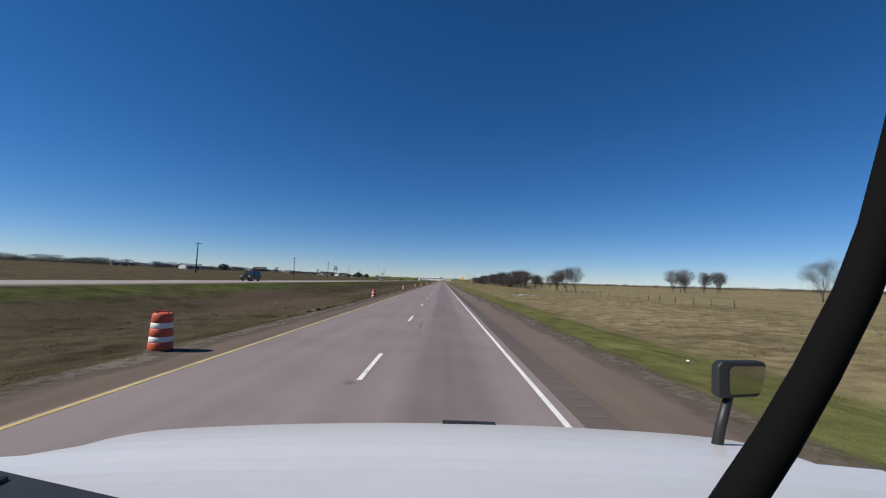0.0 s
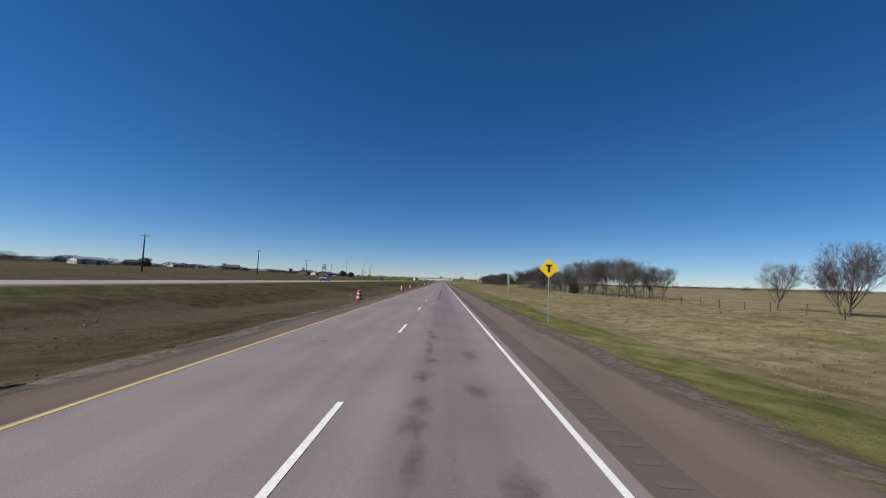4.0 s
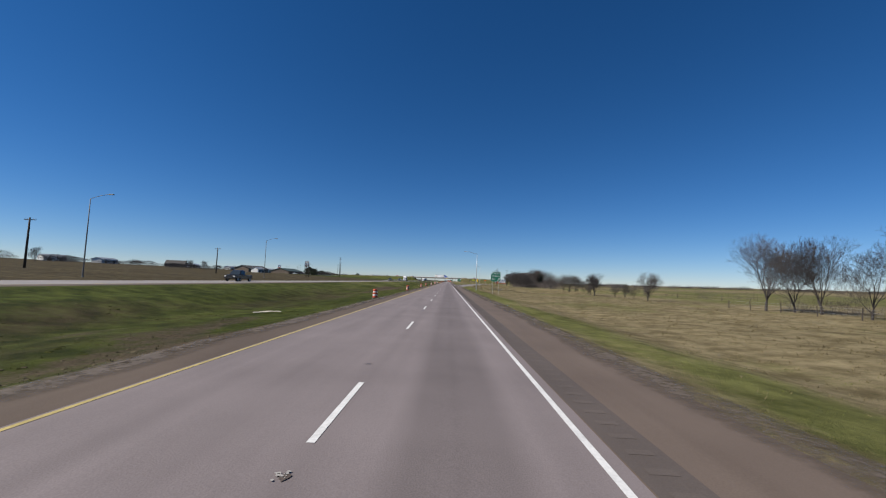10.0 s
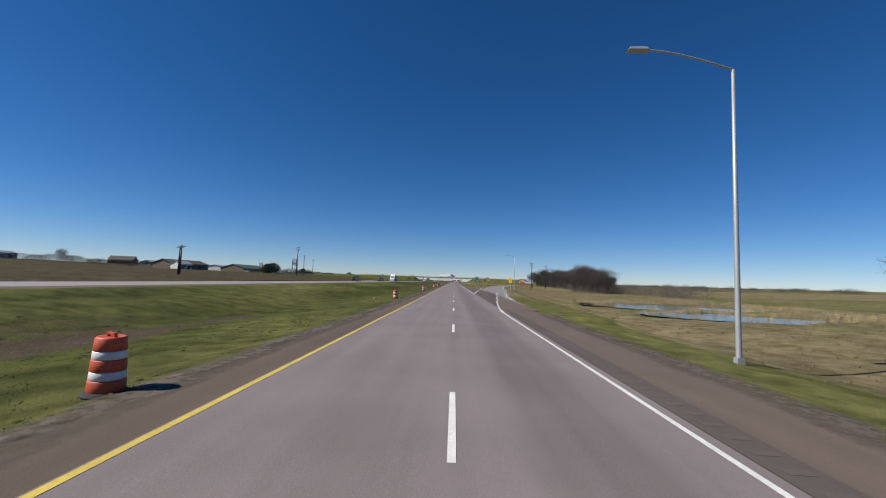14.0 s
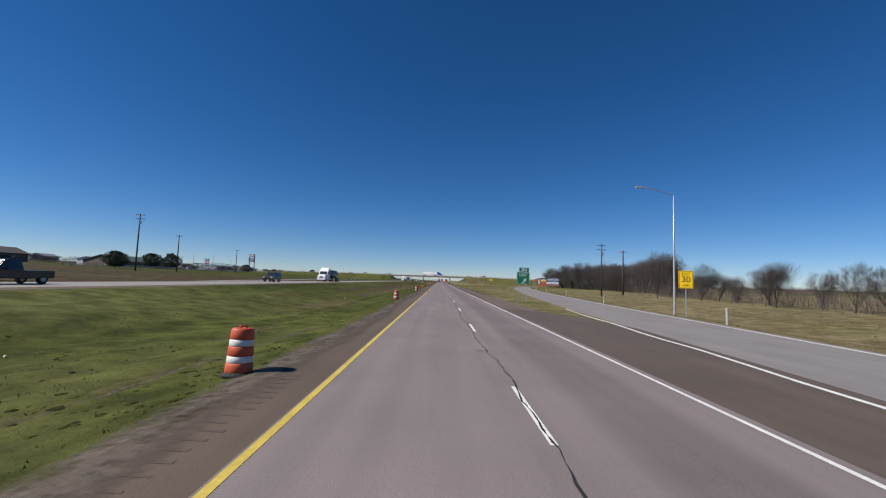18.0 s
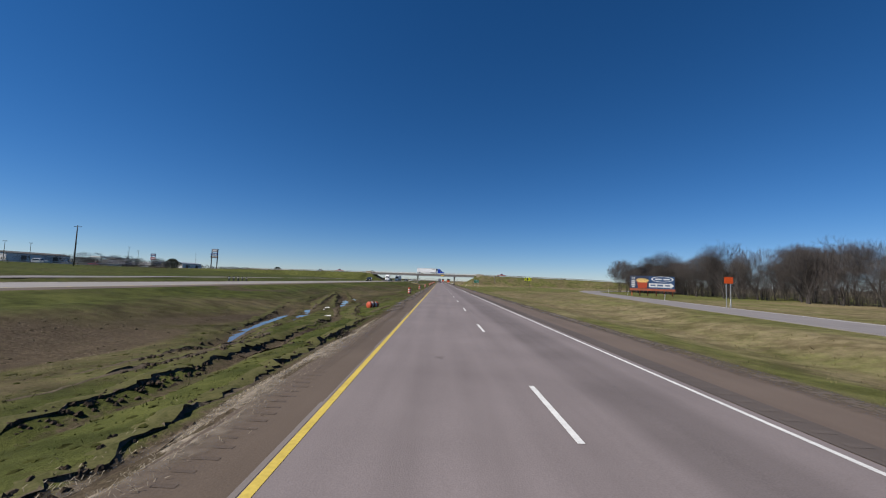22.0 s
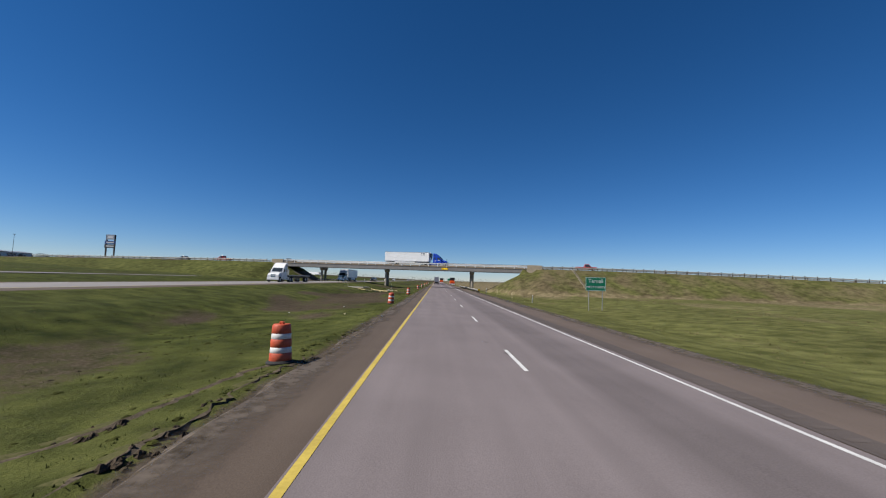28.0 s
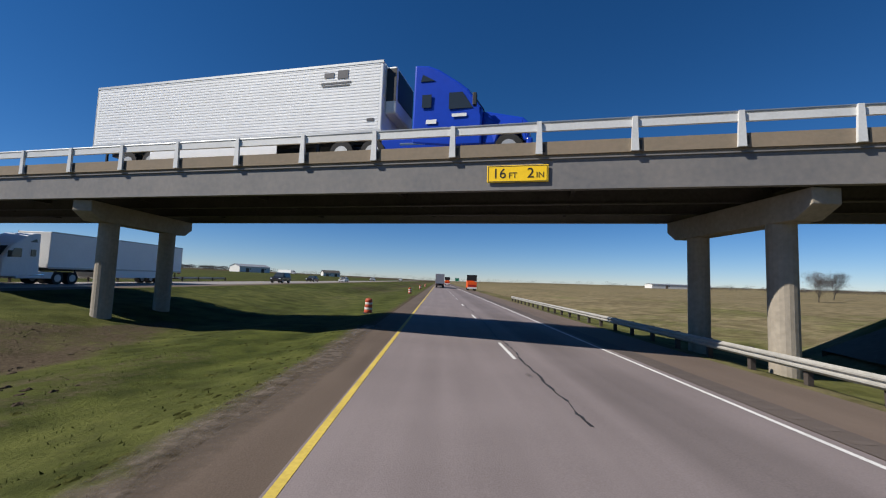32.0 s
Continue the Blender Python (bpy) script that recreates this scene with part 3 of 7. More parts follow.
ribbon("exit_ramp", -2.3, 4.8, 766, 826, RAMP_PAVE, "bend of the purplish grey exit ramp below the bank", 0.022, step=0.75)
between("ramp_line", lambda y: lerp_table(y, EDGE_R) - 0.06, lambda y: lerp_table(y, EDGE_R) + 0.06, 424, 484, WHITE_LINE, "white edge line curving off to the exit", 0.013, "road marking")
between("ramp_line", lambda y: lerp_table(y, GORE_L) - 0.09, lambda y: lerp_table(y, GORE_L) + 0.09, 470, 541, WHITE_LINE, "broad white line between gore and exit ramp", 0.03, "road marking")
between("ramp_edge_line", lambda y: lerp_table(y, PALE_R) - 0.55, lambda y: lerp_table(y, PALE_R) - 0.43, 448, 507, WHITE_LINE, "thin white line along the far edge of the exit ramp", 0.014, "road marking")
ribbon("ramp_edge_line", 4.25, 4.37, 507, 690, WHITE_LINE, "thin white line along the far edge of the exit ramp", 0.026, cat="road marking")
gs = Shape()
for i in range(6):
    a, c = 507 + 6 * i, 507 + 6 * (i + 1)
    xa, xc = (ramp_at(y) - 2.25 - (ramp_at(y) - 6.5) * smoothstep(526, 543, y) for y in (a, c))
    gs.quad((3.9, a, FALL * 3.9 + 0.002), (xa, a, -0.115), (xc, c, -0.115), (3.9, c, FALL * 3.9 + 0.002))
tagged(part("gore", gs, GORE, fix=False), "dark asphalt gore between carriageway and exit ramp", "road", kind="structure")

# rumble strips, tar-sealed cracks, scuffs
rs, rl = Shape(), Shape()
for y in np.arange(-20, 905, 0.56):
    if not 425 < y < 560:
        rs.quad((4.08, y, FALL * 4.08 + 0.009), (4.44, y, FALL * 4.44 + 0.009), (4.44, y + 0.17, FALL * 4.44 + 0.009), (4.08, y + 0.17, FALL * 4.08 + 0.009))
gr_ = random.Random(8)
for y in np.arange(440, 720, 0.31):
    # the grooves are half filled with grit and show in stretches only
    if noise.noise((y * 0.07, 2.0, 6.0)) < 0.05 and not (556 < y < 572 or 612 < y < 640):
        continue
    w, x = gr_.uniform(0.22, 0.34), -4.74 + gr_.uniform(-0.03, 0.03)
    t = gr_.uniform(0.05, 0.10)
    rl.quad((x, y, FALL * x - 0.002), (x + w, y, FALL * (x + w) - 0.002), (x + w, y + t, FALL * (x + w) - 0.002), (x, y + t, FALL * x - 0.002))
tagged(part("rumble_strip", rl, asphalt("rumble_gravel", (0.040, 0.028, 0.020), (0.104, 0.078, 0.060)), fix=False), "worn rumble grooves in the narrow median shoulder", "rumble strip", kind="stuff")
tagged(part("rumble_strip", rs, RUMBLE, fix=False), "rows of short milled rumble grooves in the shoulder", "rumble strip", kind="stuff")


def crack(x, y0, y1, w, seed, name="crack"):
    rnd, s, pts = random.Random(seed), Shape(), []
    y, cx = y0, x
    while y < y1:
        cx += rnd.uniform(-0.040, 0.040) - 0.05 * (cx - x)
        pts.append((cx, y, w * rnd.uniform(0.2, 1.7)))
        y += rnd.uniform(0.10, 0.32)
    for (a, ya, wa), (c, yc, wc) in zip(pts, pts[1:]):
        z = FALL * a + 0.008
        s.quad((a - wa, ya, z), (a + wa, ya, z), (c + wc, yc, z), (c - wc, yc, z))
    return tagged(part(name, s, TAR, fix=False), "meandering dark tar-sealed crack along the lane joint", "crack", kind="structure")


for k, (x, a, c, w) in enumerate([(-0.10, 505, 612, 0.014), (0.22, 893, 925, 0.022), (0.35, 640, 655, 0.006), (0.75, 18, 30, 0.006), (0.2, 266, 274, 0.005),
                                  (-0.1, 150, 158, 0.006), (2.9, 62, 70, 0.009), (0.3, 700, 706, 0.004)]):
    crack(x, a, c, w, k)
srnd = random.Random(5)
ss = Shape()
for k in range(18):
    x, y = srnd.choice((0.05, 0.25, -0.2, 1.0, 1.9)) + srnd.gauss(0, 0.12), srnd.uniform(0, 900)
    r, n = srnd.uniform(0.008, 0.022), 9
    z = FALL * x + 0.009
    ss.quad(*[(x + r * srnd.uniform(0.4, 1.2) * math.cos(6.28 * i / n), y + 2.2 * r * srnd.uniform(0.4, 1.2) * math.sin(6.28 * i / n), z) for i in range(n)])
tagged(part("road_scuffs", ss, TAR, fix=False), "small dark spalls and tar spots on the lanes", "road scuff", kind="stuff")

# broken patches along the lane joint
SPALL_PALE = mat("broken_concrete", (0.30, 0.28, 0.26), 0.95, 0, 0.3, 0.1)
for k, (y, r) in enumerate(((64.7, 0.09), (345.3, 0.12), (565.1, 0.14), (674.6, 0.11), (845.7, 0.09), (288.0, 0.07), (770.0, 0.08))):
    pr, ps_, pf = random.Random(90 + k), Shape(), Shape()
    z = 0.0095
    ps_.quad(*[(0.03 + r * pr.uniform(0.45, 1.1) * math.cos(6.283 * i / 13), y + 1.5 * r * pr.uniform(0.45, 1.1) * math.sin(6.283 * i / 13), z) for i in range(13)])
    for _ in range(9):
        a, c, q = pr.gauss(0, 0.6 * r), y + pr.gauss(0, r), pr.uniform(0.012, 0.04)
        pf.quad(*[(a + q * pr.uniform(0.5, 1.2) * math.cos(6.283 * i / 6), c + q * pr.uniform(0.5, 1.3) * math.sin(6.283 * i / 6), z + 0.006) for i in range(6)])
    sp = tagged(part("road_spall", ps_, GORE, fix=False), "dark broken patch of asphalt at the lane joint", "pothole", kind="structure")
    part("loose_flakes", pf, SPALL_PALE, sp, fix=False)

# opposite slip road joining from the field
sl = Shape()
for i in range(30):
    a, c = 470 + 14 * i, 470 + 14 * (i + 1)
    def sx(y):
        return -38.6 - 27 * smoothstep(470, 860, y)
    sl.quad(*[(sx(y) + o, y, ground_at(sx(y) + o, y) + 0.10) for y, o in ((a, -2.4), (a, 0), (c, 0), (c, -2.4))])
tagged(part("slip_road_opposite", sl, RAMP_PAVE, fix=False), "pale slip road beside the oncoming carriageway", "road", kind="structure")

# pond
WATER = mat("pond_water", (0.02, 0.025, 0.03), 0.06, 0, 0.1, 3, 0.05, spec=0.6)
for px_, py_, rx, ry in POOLS:
    ps = Shape().quad(*[(px_ + 1.25 * rx * math.cos(6.283 * i / 40), py_ + 1.25 * ry * math.sin(6.283 * i / 40), -0.64) for i in range(40)])
    tagged(part("pond", ps, WATER, fix=False), "shallow still pool with dry reeds beside the verge", "pond", kind="structure")
MUDDY_WATER = mat("muddy_water", (0.10, 0.085, 0.07), 0.05, 0, 0.15, 1, spec=0.5)
for xa, ya, xb, yb, half, f0, f1 in ((-10.3, 627, -14.5, 647, 0.50, 0.14, 0.93), (-10.4, 635.5, -14.4, 653, 0.30, 0.12, 0.92), (-10.6, 649.5, -15.7, 672, 0.36, 0.08, 0.90), (-12.2, 661, -15.0, 675, 0.2, 0.15, 0.85), (-13.2, 775.5, -14.0, 781.5, 0.9, 0.1, 0.9)):
    pu, last = Shape(), None
    n = int((yb - ya) / 0.4)
    mids = [(rut_line((xa, ya, xb, yb), y), y) for y in (ya + (yb - ya) * (f0 + (f1 - f0) * i / n) for i in range(n + 1))]
    tilt, level = np.polyfit([y for x, y in mids], [min(ground_at(x + o, y) for o in (-0.25, 0, 0.25)) for x, y in mids], 1)
    for i, (x, y) in enumerate(mids):
        h = 1.25 * half * min(1.0, 5 * min(i, n - i) / n + 0.08)
        z = tilt * y + level + 0.15
        here = ((x - h * (1 + 0.5 * noise.noise((y * 0.5, 2, xa))), y, z), (x + h * (1 + 0.5 * noise.noise((y * 0.5, 5, xa))), y, z))
        if last:
            pu.quad(last[0], last[1], here[1], here[0])
        last = here
    tagged(part("puddle", pu, MUDDY_WATER, fix=False), "rain water standing in a muddy wheel rut", "puddle", "puddles in the median", kind="structure")


# dark strip beside the edge line, under the rumble grooves
STRIP = asphalt("strip_asphalt", (0.048, 0.038, 0.033), (0.108, 0.087, 0.075))
line("shoulder_strip", 3.92, 4.60, Y0, 424, STRIP, "darker asphalt strip beside the edge line", None)
line("shoulder_strip", 3.92, 4.60, 560, Y1, STRIP, "darker asphalt strip beside the edge line", None)

# oil and tyre blotches in the slow lane
def soft_stain(name, colour, strength):
    """A thin stain whose edge fades out in patches."""
    m = mat(name, colour, 0.8, 0, 0.3, 0.4)
    n, l = m.node_tree.nodes, m.node_tree.links
    att, tex = n.new("ShaderNodeAttribute"), n.new("ShaderNodeTexNoise")
    att.attribute_name = "soft"
    tex.inputs["Scale"].default_value, tex.inputs["Detail"].default_value = 5.0, 4
    l.new(n.new("ShaderNodeNewGeometry").outputs["Position"], tex.inputs["Vector"])
    mul, ramp = n.new("ShaderNodeMath"), n.new("ShaderNodeMapRange")
    mul.operation = "MULTIPLY"
    l.new(att.outputs["Fac"], mul.inputs[0]), l.new(tex.outputs[0], mul.inputs[1])
    ramp.inputs[1].default_value, ramp.inputs[2].default_value, ramp.inputs[4].default_value = 0.10, 0.55, strength
    l.new(mul.outputs[0], ramp.inputs[0]), l.new(ramp.outputs[0], n["Principled BSDF"].inputs["Alpha"])
    return m


OIL = soft_stain("oil_stain", (0.050, 0.043, 0.040), 0.34)
orn, os_, soft = random.Random(21), Shape(), []


def blotch(x, y, rx, ry, z, rnd, n=14):
    ph, k = rnd.uniform(0, 9), len(os_.v)
    os_.v.append((x, y, z))
    soft.append(1.0)
    for i in range(n):
        c, q = math.cos(6.283 * i / n), math.sin(6.283 * i / n)
        w = 1 + 0.5 * noise.noise((c * 1.4 + ph, q * 1.4, ph))
        os_.v.append((x + rx * c * w, y + ry * q * w, z))
        soft.append(0.0)
        os_.f.append((k, k + 1 + i, k + 1 + (i + 1) % n))


for y0, y1, gap in ((86, 132, 1.3), (160, 208, 2.0)):
    y, k = y0, 0
    while y < y1:
        x = orn.gauss(1.30, 0.07)
        blotch(x, y, orn.uniform(0.22, 0.42), (orn.uniform(0.4, 1.3) if y < 150 else orn.uniform(1.2, 2.8)), FALL * x + 0.0042 + 0.00003 * k, orn)
        if orn.random() < 0.25:
            x = orn.gauss(2.45, 0.2)
            blotch(x, y + 1, orn.uniform(0.2, 0.5), orn.uniform(0.3, 1.2), FALL * x + 0.0042 + 0.00003 * k, orn)
        y, k = y + gap * orn.uniform(0.6, 1.5), k + 1
for k in range(60):
    x, y = orn.choice((0.1, 0.2, -0.15, 1.9, -1.8)) + orn.gauss(0, 0.15), orn.uniform(0, 900)
    blotch(x, y, orn.uniform(0.1, 0.25), orn.uniform(0.15, 0.4), FALL * x + 0.006 + 0.00003 * k, orn)
om = os_.mesh("oil_stains", OIL, fix=False)
om.color_attributes.new("soft", "FLOAT_COLOR", "POINT").data.foreach_set("color", [c for v in soft for c in (v, v, v, 1.0)])
tagged(part("oil_stains", om, OIL), "dark oil blotches along the slow lane", "oil stain", kind="stuff")

# churned mud: furrows and clods in the soft median
MUD = mat("wet_mud", (0.028, 0.020, 0.014), 1.0, 0, 0.5, 0.25, 0.9, second=(0.070, 0.053, 0.037), spec=0.08)
mr, ms, cl = random.Random(31), Shape(), Shape()


def clod(sh, x, y, r, rnd, flat=0.65):
    z = ground_at(x, y)
    k = len(sh.v)
    n = 6
    for zz, f in ((-0.3, 1.0), (0.35, 0.85), (0.8, 0.4)):
        for i in range(n):
            t = 6.283 * i / n
            q = r * f * rnd.uniform(0.65, 1.25)
            sh.v.append((x + q * math.cos(t), y + 1.3 * q * math.sin(t), z + flat * zz * r * rnd.uniform(0.3, 1.2)))
    for j in (0, 1):
        sh.f += [(k + j * n + i, k + j * n + (i + 1) % n, k + (j + 1) * n + (i + 1) % n, k + (j + 1) * n + i) for i in range(n)]
    sh.f.append(tuple(range(k + 2 * n, k + 3 * n)))


for r_ in RUTS:
    y0, y1, w, d = r_[1], r_[3], r_[4], r_[5]
    y, last, on = y0, None, True
    while y < y1:
        cx = rut_line(r_, y) + mr.uniform(-0.06, 0.06)
        half = (0.04 + 0.50 * d) * mr.uniform(0.35, 1.2)
        z = ground_at(cx, y)
        here = [(cx - half, y, ground_at(cx - half, y) + 0.035), (cx, y, z + 0.012), (cx + half, y, ground_at(cx + half, y) + 0.035)]
        if last and on and d > 0.17:
            for i in (0, 1):
                ms.quad(last[i], last[i + 1], here[i + 1], here[i])
        last = here
        if mr.random() < (0.10 if on else 0.30):
            on = not on
        for _ in range(2 if d > 0.17 else 1):
            if on and mr.random() < 0.8:
                clod(cl, cx + mr.choice((-1, 1)) * half * mr.uniform(0.7, 1.7), y + mr.uniform(-0.4, 0.4), (0.03 + 0.13 * d) * mr.uniform(0.4, 1.5), mr)
        y += mr.uniform(0.35, 0.8)
for x, y, n in ((-9.5, 709, 25), (-11.5, 714, 12), (-8.6, 722, 12), (-12, 360, 40), (-14, 370, 40), (-10, 358, 25), (-11, 215, 15), (-9, 30, 25), (-12, 22, 25), (-13, 842, 60), (-11, 850, 40), (-16, 836, 50), (-14.5, 865, 40), (-13.2, 856, 40), (-17, 848, 40), (-10.5, 893, 30), (-15, 897, 40)):
    for _ in range(n):
        clod(cl, x + mr.gauss(0, 1.1), y + mr.gauss(0, 2.2), mr.uniform(0.03, 0.12), mr)
# holes torn in the turf
for x, y, a in ((-9.6, 708.5, 0.40), (-8.7, 706.2, 0.45), (-9.0, 712.5, 0.35), (-10.6, 707.0, 0.4), (-7.6, 703.8, 0.35), (-10.4, 628, 0.5), (-7.9, 626, 0.7)):
    ring = [(x + a * (1 + 0.7 * noise.noise((i * 0.9, x, y))) * math.cos(6.283 * i / 14), y + 0.8 * a * (1 + 0.7 * noise.noise((i * 0.9, y, x))) * math.sin(6.283 * i / 14)) for i in range(14)]
    top = [(u, w, ground_at(u, w) + 0.015 + 0.03 * mr.random()) for u, w in ring]
    low = [(x + 0.6 * (u - x), y + 0.6 * (w - y), ground_at(x, y) + 0.02) for u, w in ring]
    for i in range(14):
        ms.quad(top[i], top[(i + 1) % 14], low[(i + 1) % 14], low[i])
    ms.quad(*low)
    for _ in range(16):
        clod(cl, x + mr.gauss(0, a), y + mr.gauss(0, a), mr.uniform(0.04, 0.13), mr)
tagged(part("wheel_furrows", ms, MUD, fix=False), "dark wet wheel furrows pressed into the median", "mud", kind="stuff")


# torn turf edges: a raised lip of turf with a broken face of dark soil towards the road
LIP = mat("torn_turf", (0.062, 0.070, 0.018), 0.95, 0, 0.5, 0.4, 0.9, second=(0.072, 0.066, 0.028), spec=0.08)
LIPS = [(-6.8, 20, -6.9, 36, 0.30), (-6.9, 36, -6.1, 46, 0.24), (-8.3, 184, -7.3, 206, 0.30), (-7.3, 206, -6.4, 238, 0.16), (-9.0, 190, -8.2, 204, 0.24), (-7.1, 186, -6.8, 200, 0.18),
        (-9.4, 372, -8.2, 384, 0.24), (-7.2, 370, -6.6, 380, 0.18), (-6.4, 380, -6.8, 387, 0.13), (-11.4, 376, -10.2, 386, 0.15), (-6.6, 478, -6.0, 502, 0.10), (-12.2, 482, -9.2, 493, 0.08), (-8.6, 500, -7.5, 522, 0.08), (-7.6, 556, -6.9, 572, 0.10), (-9.6, 560, -9.0, 570, 0.10),
        (-5.85, 614, -6.1, 637, 0.30), (-8.6, 617, -8.3, 634, 0.26), (-8.4, 634, -8.9, 639, 0.26), (-8.9, 639, -11.0, 647.5, 0.27), (-11.0, 647.5, -17.0, 673, 0.25), (-6.1, 634, -7.8, 639.5, 0.28), (-7.8, 639.5, -8.7, 646, 0.25), (-8.8, 646, -10.1, 655.6, 0.20), (-15.5, 652.7, -17.3, 668, 0.2), (-9.5, 629, -11.3, 639, 0.15), (-11.3, 639, -17.1, 668, 0.18),
        (-12.0, 632, -16.3, 652, 0.18), (-6.5, 639, -6.2, 646, 0.18), (-9.8, 620, -9.1, 630, 0.18), (-10.9, 622, -10.4, 631, 0.14), (-16.2, 654, -17.6, 671, 0.20), (-13.0, 648, -17.8, 676, 0.30),
        (-13.3, 666, -16.8, 679, 0.20), (-9.9, 657, -8.2, 665, 0.11), (-8.5, 655, -7.9, 662, 0.12), (-8.4, 649, -7.9, 657, 0.11), (-6.3, 659, -5.7, 669, 0.11),
        (-6.3, 668, -6.1, 691, 0.20), (-8.3, 668, -7.6, 685, 0.14), (-8.8, 704, -8.0, 718, 0.14), (-6.6, 703, -6.0, 715, 0.18), (-5.75, 698, -5.3, 714, 0.20), (-5.3, 714, -5.1, 724, 0.11),
        (-7.3, 706, -7.0, 711, 0.12), (-9.9, 705, -8.1, 709.5, 0.18), (-6.0, 776, -5.8, 790, 0.13), (-5.8, 790, -5.2, 808, 0.08), (-7.8, 783, -6.5, 789, 0.09)]
lr, lt, lf = random.Random(17), Shape(), Shape()
for xa, ya, xb, yb, high in LIPS:
    y, last, ph = ya, None, 3.1 * xa
    while y < yb:
        f = (y - ya) / (yb - ya)
        cx = xa + (xb - xa) * f + 0.20 * noise.noise((y * 0.5, ph, 0)) + 0.16 * noise.noise((y * 1.9, ph, 4)) + lr.uniform(-0.07, 0.07)
        ends = min(1.0, 4 * f, 4 * (1 - f)) * (smoothstep(-0.45, 0.15, noise.noise((y * 0.35, ph, 9))) if not 612 < y < 726 else 1.0)
        h = high * ends * (0.75 + 0.7 * noise.noise((y * 1.3, ph, 2)) + lr.uniform(-0.15, 0.15))
        h = max(0.0, 0.50 * h) if not 612 < y < 726 else max(0.2 * high * ends, 0.52 * h)
        h *= 1.0 if 612 < y < 726 and high > 0.19 else (smoothstep(-0.25, 0.2, noise.noise((y * 1.1, ph, 6))) if high < 0.2 else smoothstep(-0.6, 0.0, noise.noise((y * 0.9, ph, 6))))
        ga, gb, gc = ground_at(cx - 0.55, y), ground_at(cx, y), ground_at(cx + 0.25, y)
        lip = (cx + lr.uniform(-0.05, 0.08), y, gb + h * lr.uniform(0.6, 1.15) - 0.012)
        here = [(cx - 0.55, y, ga - 0.03), (cx - 0.2, y, 0.5 * (ga + gb) + 0.72 * h + lr.uniform(-0.03, 0.03)), lip, (cx - 0.02, y, gb + 0.55 * h), (cx + 0.05 + 0.3 * h, y, gc + 0.15 * h), (cx + 0.18 + 0.5 * h, y, gc - 0.03)]
        if last:
            q = len(lt.v)
            lt.f += [(q - 3, q - 2, q + 1, q), (q - 2, q - 1, q + 2, q + 1)]
            for i in (2, 3, 4):
                lf.quad(last[i], last[i + 1], here[i + 1], here[i])
        lt.v += here[:3]
        last = here
        if h > 0.03:
            for _ in range(3):
                if lr.random() < 0.7:
                    clod(cl, cx + 0.06 + 0.5 * h + lr.uniform(-0.1, 0.28), y + lr.uniform(-0.1, 0.1), lr.uniform(0.02, 0.075), lr, 1.0)
                if lr.random() < 0.35:
                    clod(cl, cx - lr.uniform(-0.05, 0.3), y + lr.uniform(-0.1, 0.1), lr.uniform(0.02, 0.06), lr, 1.2)
        y += lr.uniform(0.10, 0.22)
tagged(part("turf_edges", lt, LIP, smooth=True, fix=False), "raised torn turf edges beside wheel ruts", "turf", kind="stuff")
tagged(part("soil_faces", lf, mat("broken_soil", (0.050, 0.038, 0.027), 1.0, 0, 0.5, 0.2, 0.9, second=(0.105, 0.084, 0.060), spec=0.08), fix=False), "dark broken soil faces below torn turf", "mud", kind="stuff")
tagged(part("mud_clods", cl, MUD, fix=False), "dark clods of churned mud along the furrows", "mud", kind="stuff")


# pale worn edge beside the yellow line, and straw litter along the shoulder
wr, we = random.Random(77), Shape()
y = 612.0
while y < 770:
    n = wr.uniform(0.6, 3.0)
    w = wr.uniform(0.02, 0.11)
    za = FALL * -3.9 + 0.004
    we.quad((-3.86 - w, y, za), (-3.85, y, za), (-3.85, y + n, za), (-3.86 - w * wr.uniform(0.5, 1.2), y + n, za))
    y += n if wr.random() < 0.75 else n + wr.uniform(0.5, 4)
tagged(part("worn_edge", we, asphalt("worn_edge_paving", (0.100, 0.084, 0.076), (0.200, 0.172, 0.158)), fix=False), "pale worn strip of paving beside the yellow line", "road marking", kind="structure")
st = Shape()
for x, y0, y1, n in ((-5.35, 616, 634, 1500), (-5.7, 672, 692, 900), (-5.6, 736, 752, 350), (-5.5, 584, 604, 420), (-4.8, 812.6, 813.0, 30), (-12.5, 606, 626, 220), (-13, 578, 592, 120)):
    for _ in range(int(2.5 * n)):
        px_, py_ = x + wr.gauss(0, 0.32), wr.uniform(y0, y1)
        a, ln, w = wr.uniform(0, 3.14), wr.uniform(0.01, 0.035), wr.uniform(0.002, 0.0045)
        z = ground_at(px_, py_) + (0.06 if px_ > -5.15 else 0.0) + wr.uniform(0.004, 0.02)
        c, q = math.cos(a), math.sin(a)
        st.quad((px_ - ln * c - w * q, py_ - ln * q + w * c, z), (px_ - ln * c + w * q, py_ - ln * q - w * c, z), (px_ + ln * c + w * q, py_ + ln * q - w * c, z + 0.02), (px_ + ln * c - w * q, py_ + ln * q + w * c, z + 0.02))
tagged(part("straw_litter", st, mat("straw_shreds", (0.22, 0.185, 0.135), 0.95, 0, 0.3, 0.5, island=True), fix=False), "pale straw and shredded litter along the shoulder edge", "litter", kind="stuff")

